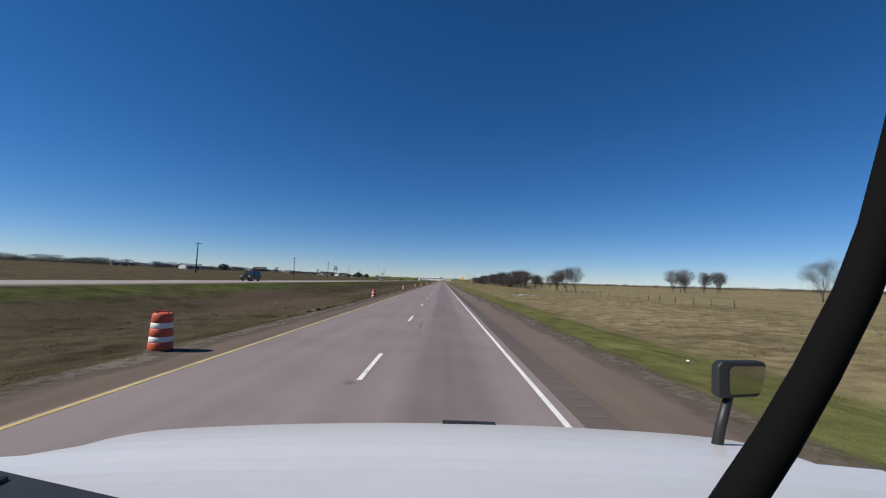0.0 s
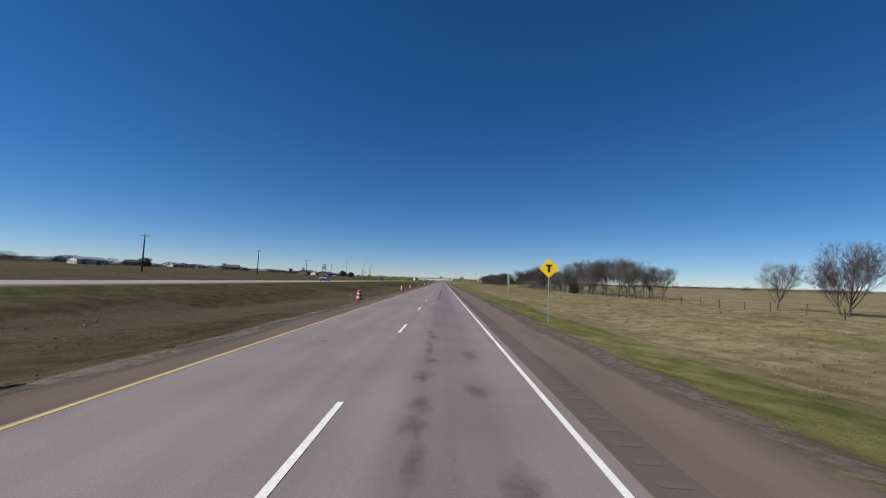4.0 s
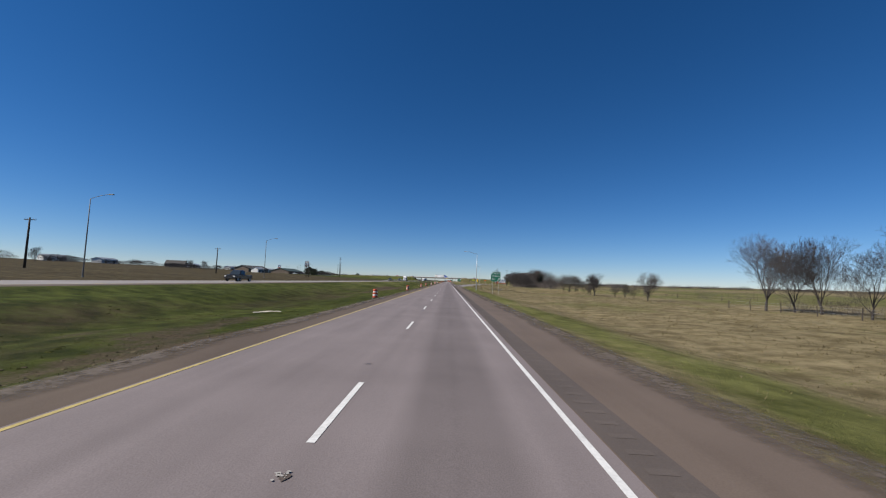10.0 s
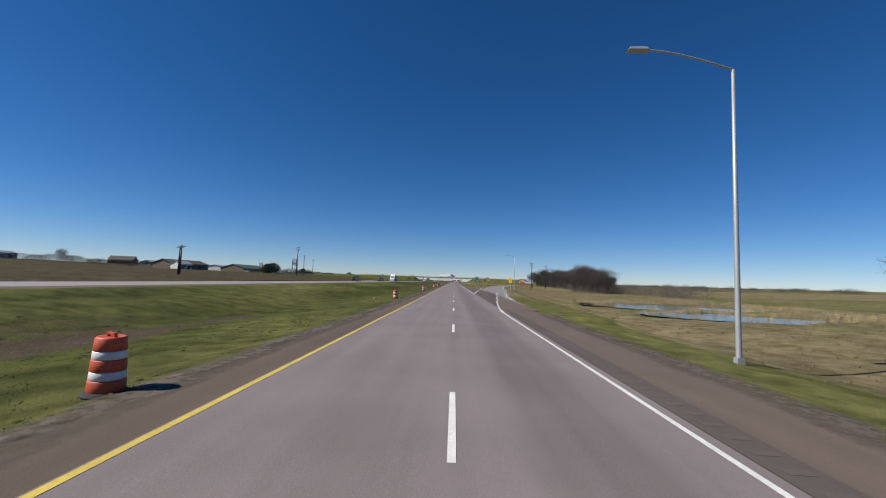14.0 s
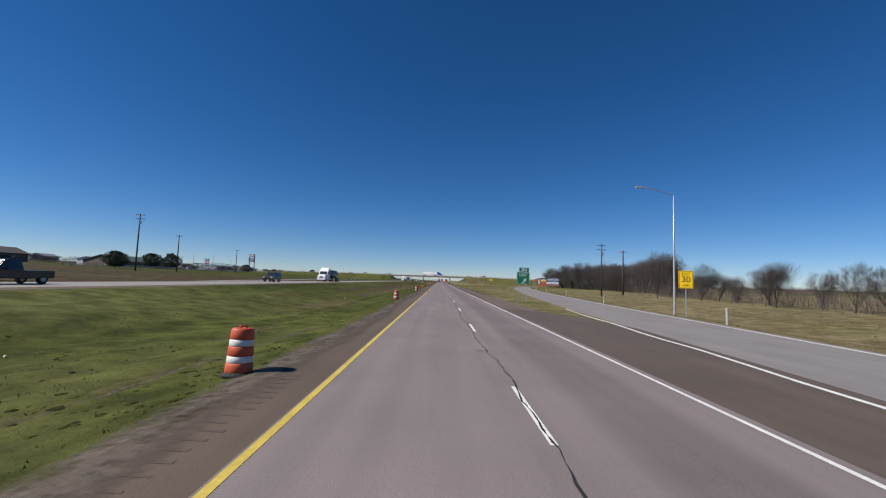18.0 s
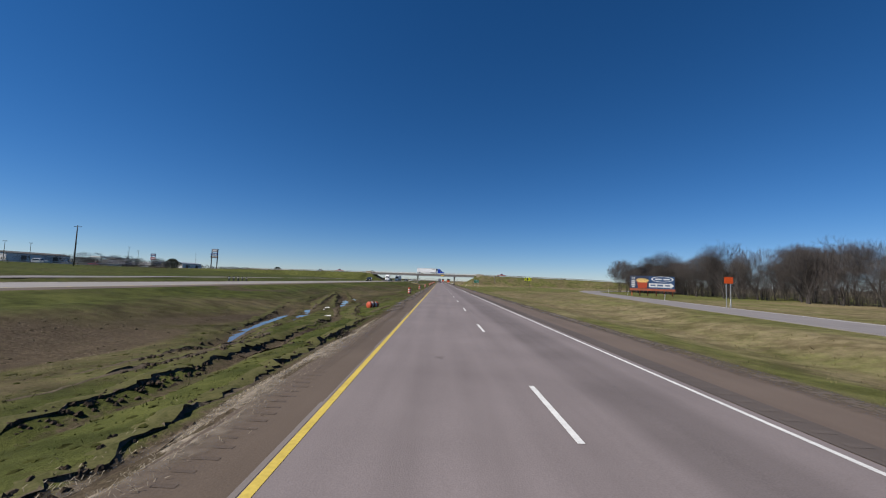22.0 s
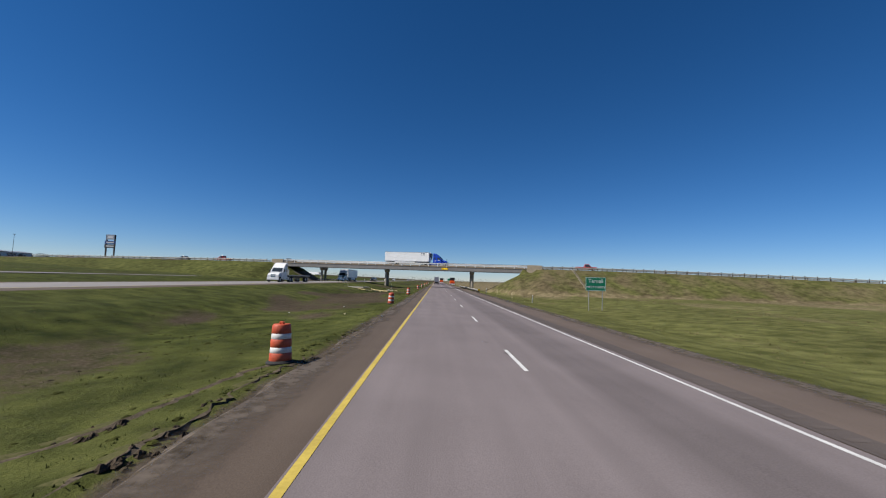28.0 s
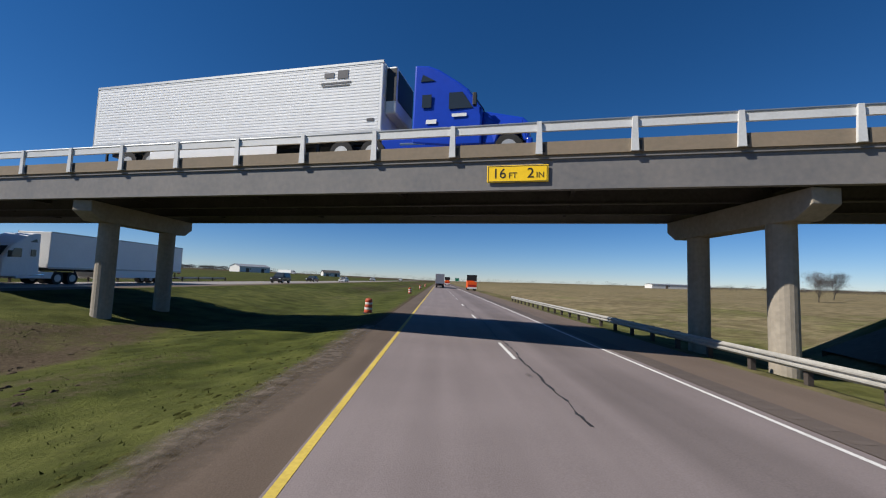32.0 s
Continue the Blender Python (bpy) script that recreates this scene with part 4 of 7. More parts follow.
# sandy gravel thrown over the shoulder edge
GRIT = soft_stain("sandy_grit", (0.250, 0.205, 0.155), 0.95)
for y0, y1, half, power in ((612, 635, 0.75, 1.0), (670, 691, 0.4, 0.8), (585, 603, 0.4, 0.6), (734, 751, 0.35, 0.6)):
    gk, gsoft = Shape(), []
    cols, rows_ = 7, int((y1 - y0) / 0.5)
    k0 = len(gk.v)
    for j in range(rows_ + 1):
        y = y0 + (y1 - y0) * j / rows_
        mid_x = -5.25 + 0.25 * noise.noise((y * 0.3, 4.0, 1.0))
        for i in range(cols):
            u = 2 * i / (cols - 1) - 1
            x = mid_x + half * u
            gk.v.append((x, y, max(ground_at(x, y), FALL * x - 0.006 if x > -5.05 else -9) + 0.016))
            fade = smoothstep(y0, y0 + 4, y) * (1 - smoothstep(y1 - 4, y1, y))
            gsoft.append(power * fade * (1 - abs(u)) * (0.75 + 0.6 * noise.noise((x * 1.5, y * 0.5, 2))))
    for j in range(rows_):
        for i in range(cols - 1):
            q = k0 + j * cols + i
            gk.f.append((q, q + 1, q + cols + 1, q + cols))
    gm = gk.mesh("gravel_spill", GRIT, fix=False)
    gm.color_attributes.new("soft", "FLOAT_COLOR", "POINT").data.foreach_set("color", [c for v in gsoft for c in (v, v, v, 1.0)])
    tagged(part("gravel_spill", gm, GRIT), "pale sandy gravel spilled over the shoulder edge", "gravel", kind="structure")


# brown grit that blends the wide shoulder into the verge
VERGE_GRIT = soft_stain("verge_grit", (0.098, 0.076, 0.056), 0.95)
for side, y0, y1 in ((1, -20.0, 425.0), (1, 575.0, 880.0), (-1, -20.0, 905.0)):
    gk, gsoft, cols = Shape(), [], 6
    rows_ = int((y1 - y0) / 1.0)
    for j in range(rows_ + 1):
        y = y0 + (y1 - y0) * j / rows_
        mid_x = (6.95 if side > 0 else -5.2) + 0.35 * noise.noise((y * 0.13, 8.0, side)) + 0.2 * noise.noise((y * 0.6, 3.0, side))
        for i in range(cols):
            u = 2 * i / (cols - 1) - 1
            x = mid_x + (1.0 if side > 0 else 0.7) * u
            gk.v.append((x, y, (FALL * x + 0.004 if -5.07 < x < 6.72 else max(ground_at(x, y), (-0.14 if x > 0 else 0.085) if -5.4 < x < 7.1 else -9) + 0.02)))
            gsoft.append((1.0 if side > 0 else 1 - 0.8 * smoothstep(606, 612, y) * (1 - smoothstep(636, 642, y))) * (1 - abs(u) ** 1.5) * (0.95 + 0.7 * noise.noise((x * 1.5, y * 0.5, 2))))
    for j in range(rows_):
        for i in range(cols - 1):
            q = j * cols + i
            gk.f.append((q, q + 1, q + cols + 1, q + cols))
    gm = gk.mesh("verge_grit", VERGE_GRIT, fix=False)
    gm.color_attributes.new("soft", "FLOAT_COLOR", "POINT").data.foreach_set("color", [c for v in gsoft for c in (max(0.0, v), max(0.0, v), max(0.0, v), 1.0)])
    tagged(part("verge_grit", gm, VERGE_GRIT), "brown grit blending the shoulder into the grass", "gravel", kind="structure")


# turf clumps and clods that break up the median
TURF = mat("turf_clumps", (0.052, 0.058, 0.013), 0.95, 0, 0.45, 0.5, 0.6, second=(0.036, 0.037, 0.010), island=True, spec=0.05)
EARTH = mat("dry_clods", (0.110, 0.086, 0.060), 0.98, 0, 0.45, 0.4, 0.6, second=(0.062, 0.052, 0.030), island=True, spec=0.08)
tr_, tg, te = random.Random(61), Shape(), Shape()
for _ in range(38000):
    x, y = -5.6 - 12.5 * tr_.random() ** 1.5, tr_.uniform(2, 905)
    g, so = cover(x, y)
    if noise.noise((x * 0.5, y * 0.3, 7.7)) + 0.25 * tr_.random() < 0.02:
        continue
    r = tr_.uniform(0.025, 0.085) * (1.6 if tr_.random() < 0.07 else 1)
    if so > 0.35 + 0.4 * tr_.random():
        clod(te, x, y, 0.8 * r, tr_, 0.5)
    elif g > 0.3 or tr_.random() < 0.4:
        clod(tg, x, y, r, tr_, 0.32)
tagged(part("turf_clumps", tg, TURF, fix=False), "uneven clumps of green turf over the median", "turf", kind="stuff")
tagged(part("soil_clods", te, EARTH, fix=False), "dry brown clods strewn over bare soil", "soil", kind="stuff")


# ---- overpass ----
def on_axis(s, d=0.0, z=0.0):
    p = BRIDGE_O + AX * s + NX * d
    return Vector((p.x, p.y, z))


TURN = math.atan2(AX.y, AX.x)
HALF = 3.75            # half the deck's width
SPAN_TURN = Matrix.Translation(BRIDGE_O) @ Matrix.Rotation(TURN, 4, "Z")
WING = mat("tan_concrete", (0.30, 0.25, 0.18), 0.9, 0, 0.2, 1.2, 0.3)
# dirt brown, with the shade under the deck put into the colour
SLOPE_CONC = mat("deck_shade_slope", (0.085, 0.070, 0.052), 0.9, 0, 0.3, 1.5, 0.3)
bridge = thing("overpass", "steel-girder road overpass with concrete bents and white metal rails", "bridge", at=SPAN_TURN)
LEN = RIGHT_END - LEFT_END
MIDS = (RIGHT_END + LEFT_END) / 2


def bpart(name, shape, m, label="", parent=None, **kw):
    return part(name, shape, m, parent or bridge, label, **kw)


bpart("deck_slab", Shape().box(MIDS, 0, DECK - 0.14, LEN, 2 * HALF - 0.10, 0.28), DECK_CONC, "weathered concrete deck slab")
for d in (-HALF + 0.2, HALF - 0.2):
    bpart("kerb", Shape().box(MIDS, d, DECK + 0.02, LEN, 0.42, 0.42), DECK_CONC, "tan concrete kerb")
# inner girders and cross frames: under-deck shade put into their colour
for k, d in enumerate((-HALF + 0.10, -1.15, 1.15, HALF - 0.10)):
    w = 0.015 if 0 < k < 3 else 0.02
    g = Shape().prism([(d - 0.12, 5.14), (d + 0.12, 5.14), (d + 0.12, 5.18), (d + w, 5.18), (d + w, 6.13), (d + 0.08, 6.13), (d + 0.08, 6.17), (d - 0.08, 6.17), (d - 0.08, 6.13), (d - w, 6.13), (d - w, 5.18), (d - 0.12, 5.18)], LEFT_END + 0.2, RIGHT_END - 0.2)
    bpart("girder", g, GIRDER if k in (0, 3) else STEEL_DARK, "pale painted plate girder" if k in (0, 3) else "inner girder, darkened for the shade under the deck")
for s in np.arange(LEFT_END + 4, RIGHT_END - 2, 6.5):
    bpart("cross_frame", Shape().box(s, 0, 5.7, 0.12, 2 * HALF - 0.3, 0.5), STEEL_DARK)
post = Shape().prism([(-0.11, -0.20), (0.11, -0.20), (0.07, 0.86), (-0.07, 0.86)], -0.045, 0.045, axis="y")
post_mesh = post.mesh("rail_post", RAIL_WHITE)
foot_mesh = Shape().box(0.15, 0.02, 0.0, 0.10, 0.05, 0.26).mesh("anchor_plate", STEEL_DARK)
for side in (-1, 1):
    d = side * (HALF - 0.02)
    rail = bpart("railing", Shape().prism([(d - 0.05, DECK + 0.58), (d + 0.05, DECK + 0.58), (d + 0.06, DECK + 0.69), (d + 0.05, DECK + 0.80), (d - 0.05, DECK + 0.80)], LEFT_END, RIGHT_END), RAIL_WHITE, "white metal bridge railing")
    part("top_tube", Shape().tube((LEFT_END, d, DECK + 0.855), (RIGHT_END, d, DECK + 0.855), 0.055, n=10), GALV, rail, "grey metal tube along the railing top", smooth=True)
    for i in range(-18, 10):
        s = 1.0 + 2.82 * i
        if LEFT_END < s < RIGHT_END:
            p = new("rail_post", post_mesh)
            p.parent, p.location = rail, (s, side * (HALF + 0.055), DECK + 0.02)
            q = new("anchor_plate", foot_mesh)
            q.parent, q.location = rail, (s, side * (HALF + 0.02), DECK + 0.02)
# bents: cap on two columns
for s, zg in ((10.75, -0.35), (-16.3, 0.0), (-38.4, 0.3)):
    bent = bpart("bent", Shape().prism([(-3.6, 5.12), (3.6, 5.12), (3.6, 4.65), (3.0, 4.28), (-3.0, 4.28), (-3.6, 4.65)], -0.42, 0.42), CONCRETE, "tan concrete bent cap on two columns", bevel=0.03)
    bent.matrix_basis = Matrix.Translation((s, 0, 0)) @ Matrix.Rotation(-TURN, 4, "Z")
    for d in (-2.05, 2.05):
        part("column", Shape().lathe([(0.40, zg - 0.6), (0.40, 4.3)], 20, (0, d, 0)), CONCRETE, bent, smooth=False)
    for d in (-3.4, -1.15, 1.15, 3.4):
        part("bearing", Shape().box(0, d, 5.135, 0.35, 0.3, 0.06), STEEL_DARK, bent)
for s, sg in ((LEFT_END, -1), (RIGHT_END, 1)):
    bpart("abutment", Shape().box(s + 0.5 * sg, 0, DECK - 1.0, 1.0, 2 * HALF + 0.3, 2.0), CONCRETE, "concrete abutment wall")
    for d in (-HALF - 0.05, HALF + 0.05):
        bpart("wing_wall", Shape().prism([(s + sg * 0.15, DECK + 0.98), (s + sg * 4.3, DECK + 0.92), (s + sg * 4.3, DECK - 1.2), (s + sg * 0.15, DECK - 3.0)], d - 0.15, d + 0.15, axis="y"), WING, "tan concrete wing wall", bevel=0.02)
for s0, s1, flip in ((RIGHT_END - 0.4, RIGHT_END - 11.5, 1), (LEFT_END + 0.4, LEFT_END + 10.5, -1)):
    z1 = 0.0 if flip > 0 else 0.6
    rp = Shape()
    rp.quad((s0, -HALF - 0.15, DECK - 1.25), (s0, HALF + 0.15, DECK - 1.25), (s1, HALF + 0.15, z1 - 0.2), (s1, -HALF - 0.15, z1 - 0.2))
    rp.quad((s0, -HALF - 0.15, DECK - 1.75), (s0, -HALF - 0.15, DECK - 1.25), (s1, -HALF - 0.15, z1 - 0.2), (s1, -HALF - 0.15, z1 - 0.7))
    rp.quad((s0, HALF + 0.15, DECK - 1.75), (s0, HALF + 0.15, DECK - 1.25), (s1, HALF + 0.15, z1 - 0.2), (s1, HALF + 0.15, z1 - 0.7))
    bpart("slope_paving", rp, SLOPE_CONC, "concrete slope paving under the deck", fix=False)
# clearance sign
cs = thing("clearance_sign", "yellow clearance sign with black letters on the girder", "sign",
           at=Matrix.Translation(on_axis(3.15, -HALF + 0.02, 5.68)) @ Matrix.Rotation(TURN, 4, "Z") @ pose(0, 0, 0, 90, 0, 0))
part("panel", Shape().box(0, 0, 0, 1.95, 0.56, 0.03), SIGN_YELLOW, cs, bevel=0.03)
part("border", Shape().box(0, 0.25, 0.016, 1.88, 0.02, 0.006).box(0, -0.25, 0.016, 1.88, 0.02, 0.006).box(0.93, 0, 0.016, 0.02, 0.5, 0.006).box(-0.93, 0, 0.016, 0.02, 0.5, 0.006), BLACK_PAINT, cs)
text_part("16", 0.46, BLACK_PAINT, cs, pose(-0.58, 0, 0.02))
text_part("FT", 0.26, BLACK_PAINT, cs, pose(-0.14, -0.06, 0.02))
text_part("2", 0.46, BLACK_PAINT, cs, pose(0.42, 0, 0.02))
text_part("IN", 0.26, BLACK_PAINT, cs, pose(0.72, -0.06, 0.02))

# approach road on the banks, with guard fence
for nm, a, c in (("approach_road", RIGHT_END + 0.4, 320.0), ("approach_road", -420.0, LEFT_END - 0.4)):
    s = Shape()
    k = 40
    for i in range(k):
        u, w = a + (c - a) * i / k, a + (c - a) * (i + 1) / k
        def zz(t):
            q = on_axis(t)
            return max(bank(q.x, q.y), lerp_table(q.x, PROFILE)) + 0.12
        s.quad(on_axis(u, -3.6, zz(u)), on_axis(w, -3.6, zz(w)), on_axis(w, 3.6, zz(w)), on_axis(u, 3.6, zz(u)))
        s.quad(on_axis(u, -3.6, zz(u) - 0.5), on_axis(u, -3.6, zz(u)), on_axis(w, -3.6, zz(w)), on_axis(w, -3.6, zz(w) - 0.5))
    tagged(part(nm, s, SHOULDER, fix=False), "asphalt approach road on a grassy bank", "road", kind="structure")


BEAM = mat("weathered_beam", (0.36, 0.345, 0.31), 0.6, 0.25, 0.2, 0.8)


def guard_fence(pts, name="guardrail", label="galvanised W-beam guardrail on wooden posts", tall=0.0):
    """A W-beam along a list of places, with one post and block each."""
    g = thing(name, label, "guardrail")
    prof = [(0.0, -0.155), (0.03, -0.12), (0.08, -0.09), (0.08, -0.05), (0.02, -0.02), (0.02, 0.02), (0.08, 0.05), (0.08, 0.09), (0.03, 0.12), (0.0, 0.155)]
    s = Shape()
    rows = []
    for i, p in enumerate(pts):
        q, r = Vector(pts[max(0, i - 1)]), Vector(pts[min(len(pts) - 1, i + 1)])
        t = (r - q).normalized()
        nn = Vector((-t.y, t.x, 0)).normalized()
        rows.append([Vector(p) + nn * u + Vector((0, 0, 0.55 + w)) for u, w in prof])
    for a, c in zip(rows, rows[1:]):
        for j in range(len(prof) - 1):
            s.quad(a[j], a[j + 1], c[j + 1], c[j])
    part("beam", s, BEAM, g, fix=False)
    pm = Shape().box(0, 0, 0.20 + tall / 2, 0.15, 0.13, 1.0 + tall).mesh("fence_post", WOOD_POLE)
    for p in pts:
        o = new("fence_post", pm)
        o.parent, o.location = g, (p[0] + 0.12, p[1], p[2])
    return g


right_fence = [(7.15 + 0.9 * smoothstep(884, 868, y) * 0, y, -0.2) for y in np.arange(868.5, 940, 1.905)]
guard_fence(right_fence)
marker = thing("object_marker", "black and yellow striped marker plate at a guardrail end", "sign", at=pose(7.15, 868.1, 0.42))
part("plate", Shape().box(0, 0, 0, 0.42, 0.02, 0.42), SIGN_YELLOW, marker)
mk = Shape()
for i in range(3):
    u = -0.16 + 0.14 * i
    mk.quad((u - 0.05, -0.013, -0.2), (u + 0.03, -0.013, -0.2), (u + 0.16, -0.013, 0.2), (u + 0.08, -0.013, 0.2))
part("stripes", mk, BLACK_PAINT, marker, fix=False)
part("post", Shape().box(0, 0.06, -0.35, 0.1, 0.1, 0.9), WOOD_POLE, marker)
for side in (-1, 1):
    for a, c in ((RIGHT_END + 4.4, RIGHT_END + 90), (LEFT_END - 110, LEFT_END - 4.4)):
        pts = []
        for s in np.arange(a, c, 2.6):
            q = on_axis(s, side * 4.3)
            pts.append((q.x, q.y, max(bank(q.x, q.y), 0) + 0.12))
        guard_fence(pts if side > 0 else pts[::-1], tall=0.2)
# fence under the deck beside the oncoming lanes
guard_fence([(-38.0, y, 0.72) for y in np.arange(955, 898, -3.8)])


# ---- traffic drums ----
def drum_parts(root):
    part("base_ring", Shape().lathe([(0.345, 0.0), (0.35, 0.03), (0.31, 0.07), (0.28, 0.08)], 20), RUBBER, root, "black rubber base ring")
    rings = [(0.05, 0.27, 0.276, 0.270, ORANGE, "drum_section"), (0.27, 0.41, 0.262, 0.257, REFLECT, "reflective_band"), (0.41, 0.61, 0.258, 0.252, ORANGE, "drum_section"),
             (0.61, 0.75, 0.245, 0.240, REFLECT, "reflective_band"), (0.75, 0.97, 0.240, 0.224, ORANGE, "drum_section")]
    for z0, z1, r0, r1, m, nm in rings:
        prof = [(r0 - 0.012, z0), (r0, z0 + 0.015), (r1, z1 - 0.015), (r1 - 0.012, z1)]
        if z1 > 0.9:
            prof += [(0.20, 0.985), (0.17, 0.97)]
        part(nm, Shape().lathe(prof, 22), m, root, smooth=True)
    part("handle", Shape().box(0, 0, 1.03, 0.26, 0.05, 0.03).box(-0.12, 0, 1.0, 0.03, 0.05, 0.07).box(0.12, 0, 1.0, 0.03, 0.05, 0.07), ORANGE, root)


drum = thing("traffic_drum", "orange and white striped plastic traffic drum on a black base", "traffic drum", "drums along the median")
drum_parts(drum)
drum.matrix_basis = pose(-5.4, 10.4, lay(-5.4, 10.4) - 0.02, 0, 0, 20)
for i, (x, y) in enumerate([(-6.3, 47.6), (-6.5, 86), (-6.3, 121), (-6.2, 153), (-5.5, 186.4), (-6.2, 215), (-6.0, 286), (-6.1, 327.5), (-6.0, 361.8), (-5.9, 400.6), (-6.6, 440),
                            (-5.9, 473), (-5.8, 511.5), (-6.2, 546.6), (-5.9, 580), (-6.9, 680), (-6.9, 715.5), (-6.8, 752), (-6.2, 789), (-6.3, 815.2), (-6.35, 839.2), (-6.5, 875.5),
                            (-6.9, 914), (-7.0, 955), (-7.0, 992), (-7.0, 1030)]):
    copy_thing(drum, pose(x, y, ground_at(x, y) - 0.01, 2 * math.sin(i * 2.1), 4 * math.sin(i * 1.7), 37 * i))
for x, y, rz in ((-7.1, 254.5, 25), (-7.7, 614, 80), (-7.7, 645.3, 50)):
    f = copy_thing(drum, pose(x, y, ground_at(x, y) + 0.22, 0, 88, rz))
    if rz == 50:
        # its base ring has slipped up round the middle
        for c in f.children:
            if c.name.startswith("base_ring"):
                c.matrix_basis = pose(0, 0, 0.46, 16, 8, 0)
    tagged(f, "fallen orange and white traffic drum lying in the grass")


# ---- signs ----
def sign(name, label, x, y, width, z0, z1, colour, posts, turn=0.0, border=WHITE_PAINT, post_mat=GALV):
    g = ground_at(x, y)
    s = thing(name, label, "sign", at=pose(x, y, g, 0, 0, turn))
    z0, z1 = z0 - g, z1 - g
    part("panel", Shape().box(0, 0, (z0 + z1) / 2, width, 0.03, z1 - z0), colour, s, bevel=0.02)
    if border:
        b, h = Shape(), z1 - z0
        for cx, cz, w, d in ((0, z1 - 0.05, width - 0.06, 0.035), (0, z0 + 0.05, width - 0.06, 0.035), (-width / 2 + 0.05, (z0 + z1) / 2, 0.035, h - 0.06), (width / 2 - 0.05, (z0 + z1) / 2, 0.035, h - 0.06)):
            b.box(cx, -0.018, cz, w, 0.006, d)
        part("border", b, border, s)
    for px in posts:
        part("post", Shape().box(px, 0.06, (z1 - 0.1 - 0.4) / 2, 0.07, 0.07, z1 - 0.1 + 0.4), post_mat, s)
    return s, g


def say(s, g, body, size, x, z, m=WHITE_PAINT):
    text_part(body, size, m, s, pose(x, -0.02, z - g, 90, 0, 0))


def arrow(s, g, x, z, k, m=WHITE_PAINT):
    a = Shape()
    y = -0.022
    a.quad((x - 0.30 * k, y, z - g - 0.36 * k), (x - 0.22 * k, y, z - g - 0.44 * k), (x + 0.22 * k, y, z - g + 0.0 * k), (x + 0.08 * k, y, z - g + 0.12 * k))
    a.quad((x - 0.12 * k, y, z - g + 0.2 * k), (x + 0.30 * k, y, z - g - 0.2 * k), (x + 0.36 * k, y, z - g + 0.3 * k))
    part("arrow", a, m, s, fix=False)


s, g = sign("mile_marker", "tall narrow green mile marker with white digits on one post", 15.4, 200.2, 0.52, 1.75, 3.85, SIGN_GREEN, (0,))
for k, c in enumerate("504"):
    say(s, g, c, 0.74, 0, 3.46 - 0.65 * k)
s, g = sign("exit_sign", "green exit sign with white lettering and an arrow on two posts", 14.25, 391.5, 2.55, 2.35, 4.40, SIGN_GREEN, (-0.75, 0.75))
part("exit_tab", Shape().box(0.2, 0, 4.70 - g, 2.1, 0.03, 0.52), SIGN_GREEN, s, bevel=0.02)
tb = Shape()
for cx, cz, w, d in ((0.2, 4.93, 2.04, 0.03), (0.2, 4.47, 2.04, 0.03), (-0.82, 4.70, 0.03, 0.46), (1.22, 4.70, 0.03, 0.46)):
    tb.box(cx, -0.018, cz - g, w, 0.006, d)
part("tab_border", tb, WHITE_PAINT, s)
say(s, g, "EXIT 503", 0.44, 0.2, 4.70), say(s, g, "Wilson", 0.74, 0.0, 3.80), say(s, g, "Rd", 0.74, -0.55, 3.00)
arrow(s, g, 0.72, 2.98, 0.95)
s, g = sign("gore_exit_sign", "green gore sign reading exit with an arrow on two posts", 8.8, 553.5, 1.62, 2.05, 3.60, SIGN_GREEN, (-0.5, 0.5))
part("exit_tab", Shape().box(0.1, 0, 3.88 - g, 1.2, 0.03, 0.5), SIGN_GREEN, s, bevel=0.02)
say(s, g, "503", 0.48, 0.1, 3.87), say(s, g, "EXIT", 0.50, 0, 3.20)
arrow(s, g, 0.1, 2.52, 0.85)
s, g = sign("ramp_speed_sign", "yellow exit speed sign with black lettering on a post", 19.8, 538, 1.15, 2.2, 3.75, SIGN_YELLOW, (0,), turn=-14, border=BLACK_PAINT)
say(s, g, "EXIT", 0.34, 0, 3.46, BLACK_PAINT), say(s, g, "30", 0.74, 0, 2.98, BLACK_PAINT), say(s, g, "MPH", 0.26, 0, 2.46, BLACK_PAINT)
s, g = sign("town_sign", "green guide sign with white lettering on two posts", 17.6, 829, 2.55, 1.55, 3.25, SIGN_GREEN, (-0.85, 0.85))
say(s, g, "Terrell", 0.68, 0, 2.76), say(s, g, "NEXT 3 EXITS", 0.37, 0, 2.0)
s, g = sign("curve_sign", "wide lime-yellow warning sign with black end stripes on two posts", 31.8, 768.2, 2.5, 3.3, 4.4, SIGN_LIME, (-0.7, 0.7), border=None, post_mat=STEEL_DARK)
for side in (-1, 1):
    for k in range(2):
        bar = part("stripe", Shape().box(0, 0, 0, 0.13, 0.006, 0.62), BLACK_PAINT, s)
        bar.matrix_basis = pose(side * (1.0 - 0.04 * k), -0.019, 3.62 + 0.46 * k - g, 0, side * 48, 0)
part("arrow", Shape().box(0.05, -0.02, 3.85 - g, 1.0, 0.006, 0.13).box(-0.42, -0.02, 3.85 - g, 0.12, 0.006, 0.44), BLACK_PAINT, s)
sign("narrow_sign", "dark back of a narrow sign on a slim post", 26.0, 742.2, 0.34, 3.15, 4.0, BLACK_PAINT, (0,), border=None, post_mat=STEEL_DARK)
s, g = sign("work_sign", "orange road work sign beside the exit ramp", 36.6, 666.5, 1.2, 3.1, 3.95, ORANGE_PAINT, (-0.3, 0.3), border=None)
s, g = sign("distant_sign", "green guide sign far along the carriageway", 9.5, 1150, 2.6, 2.2, 4.2, SIGN_GREEN, (-0.9, 0.9))
g = ground_at(8.7, 141.5)
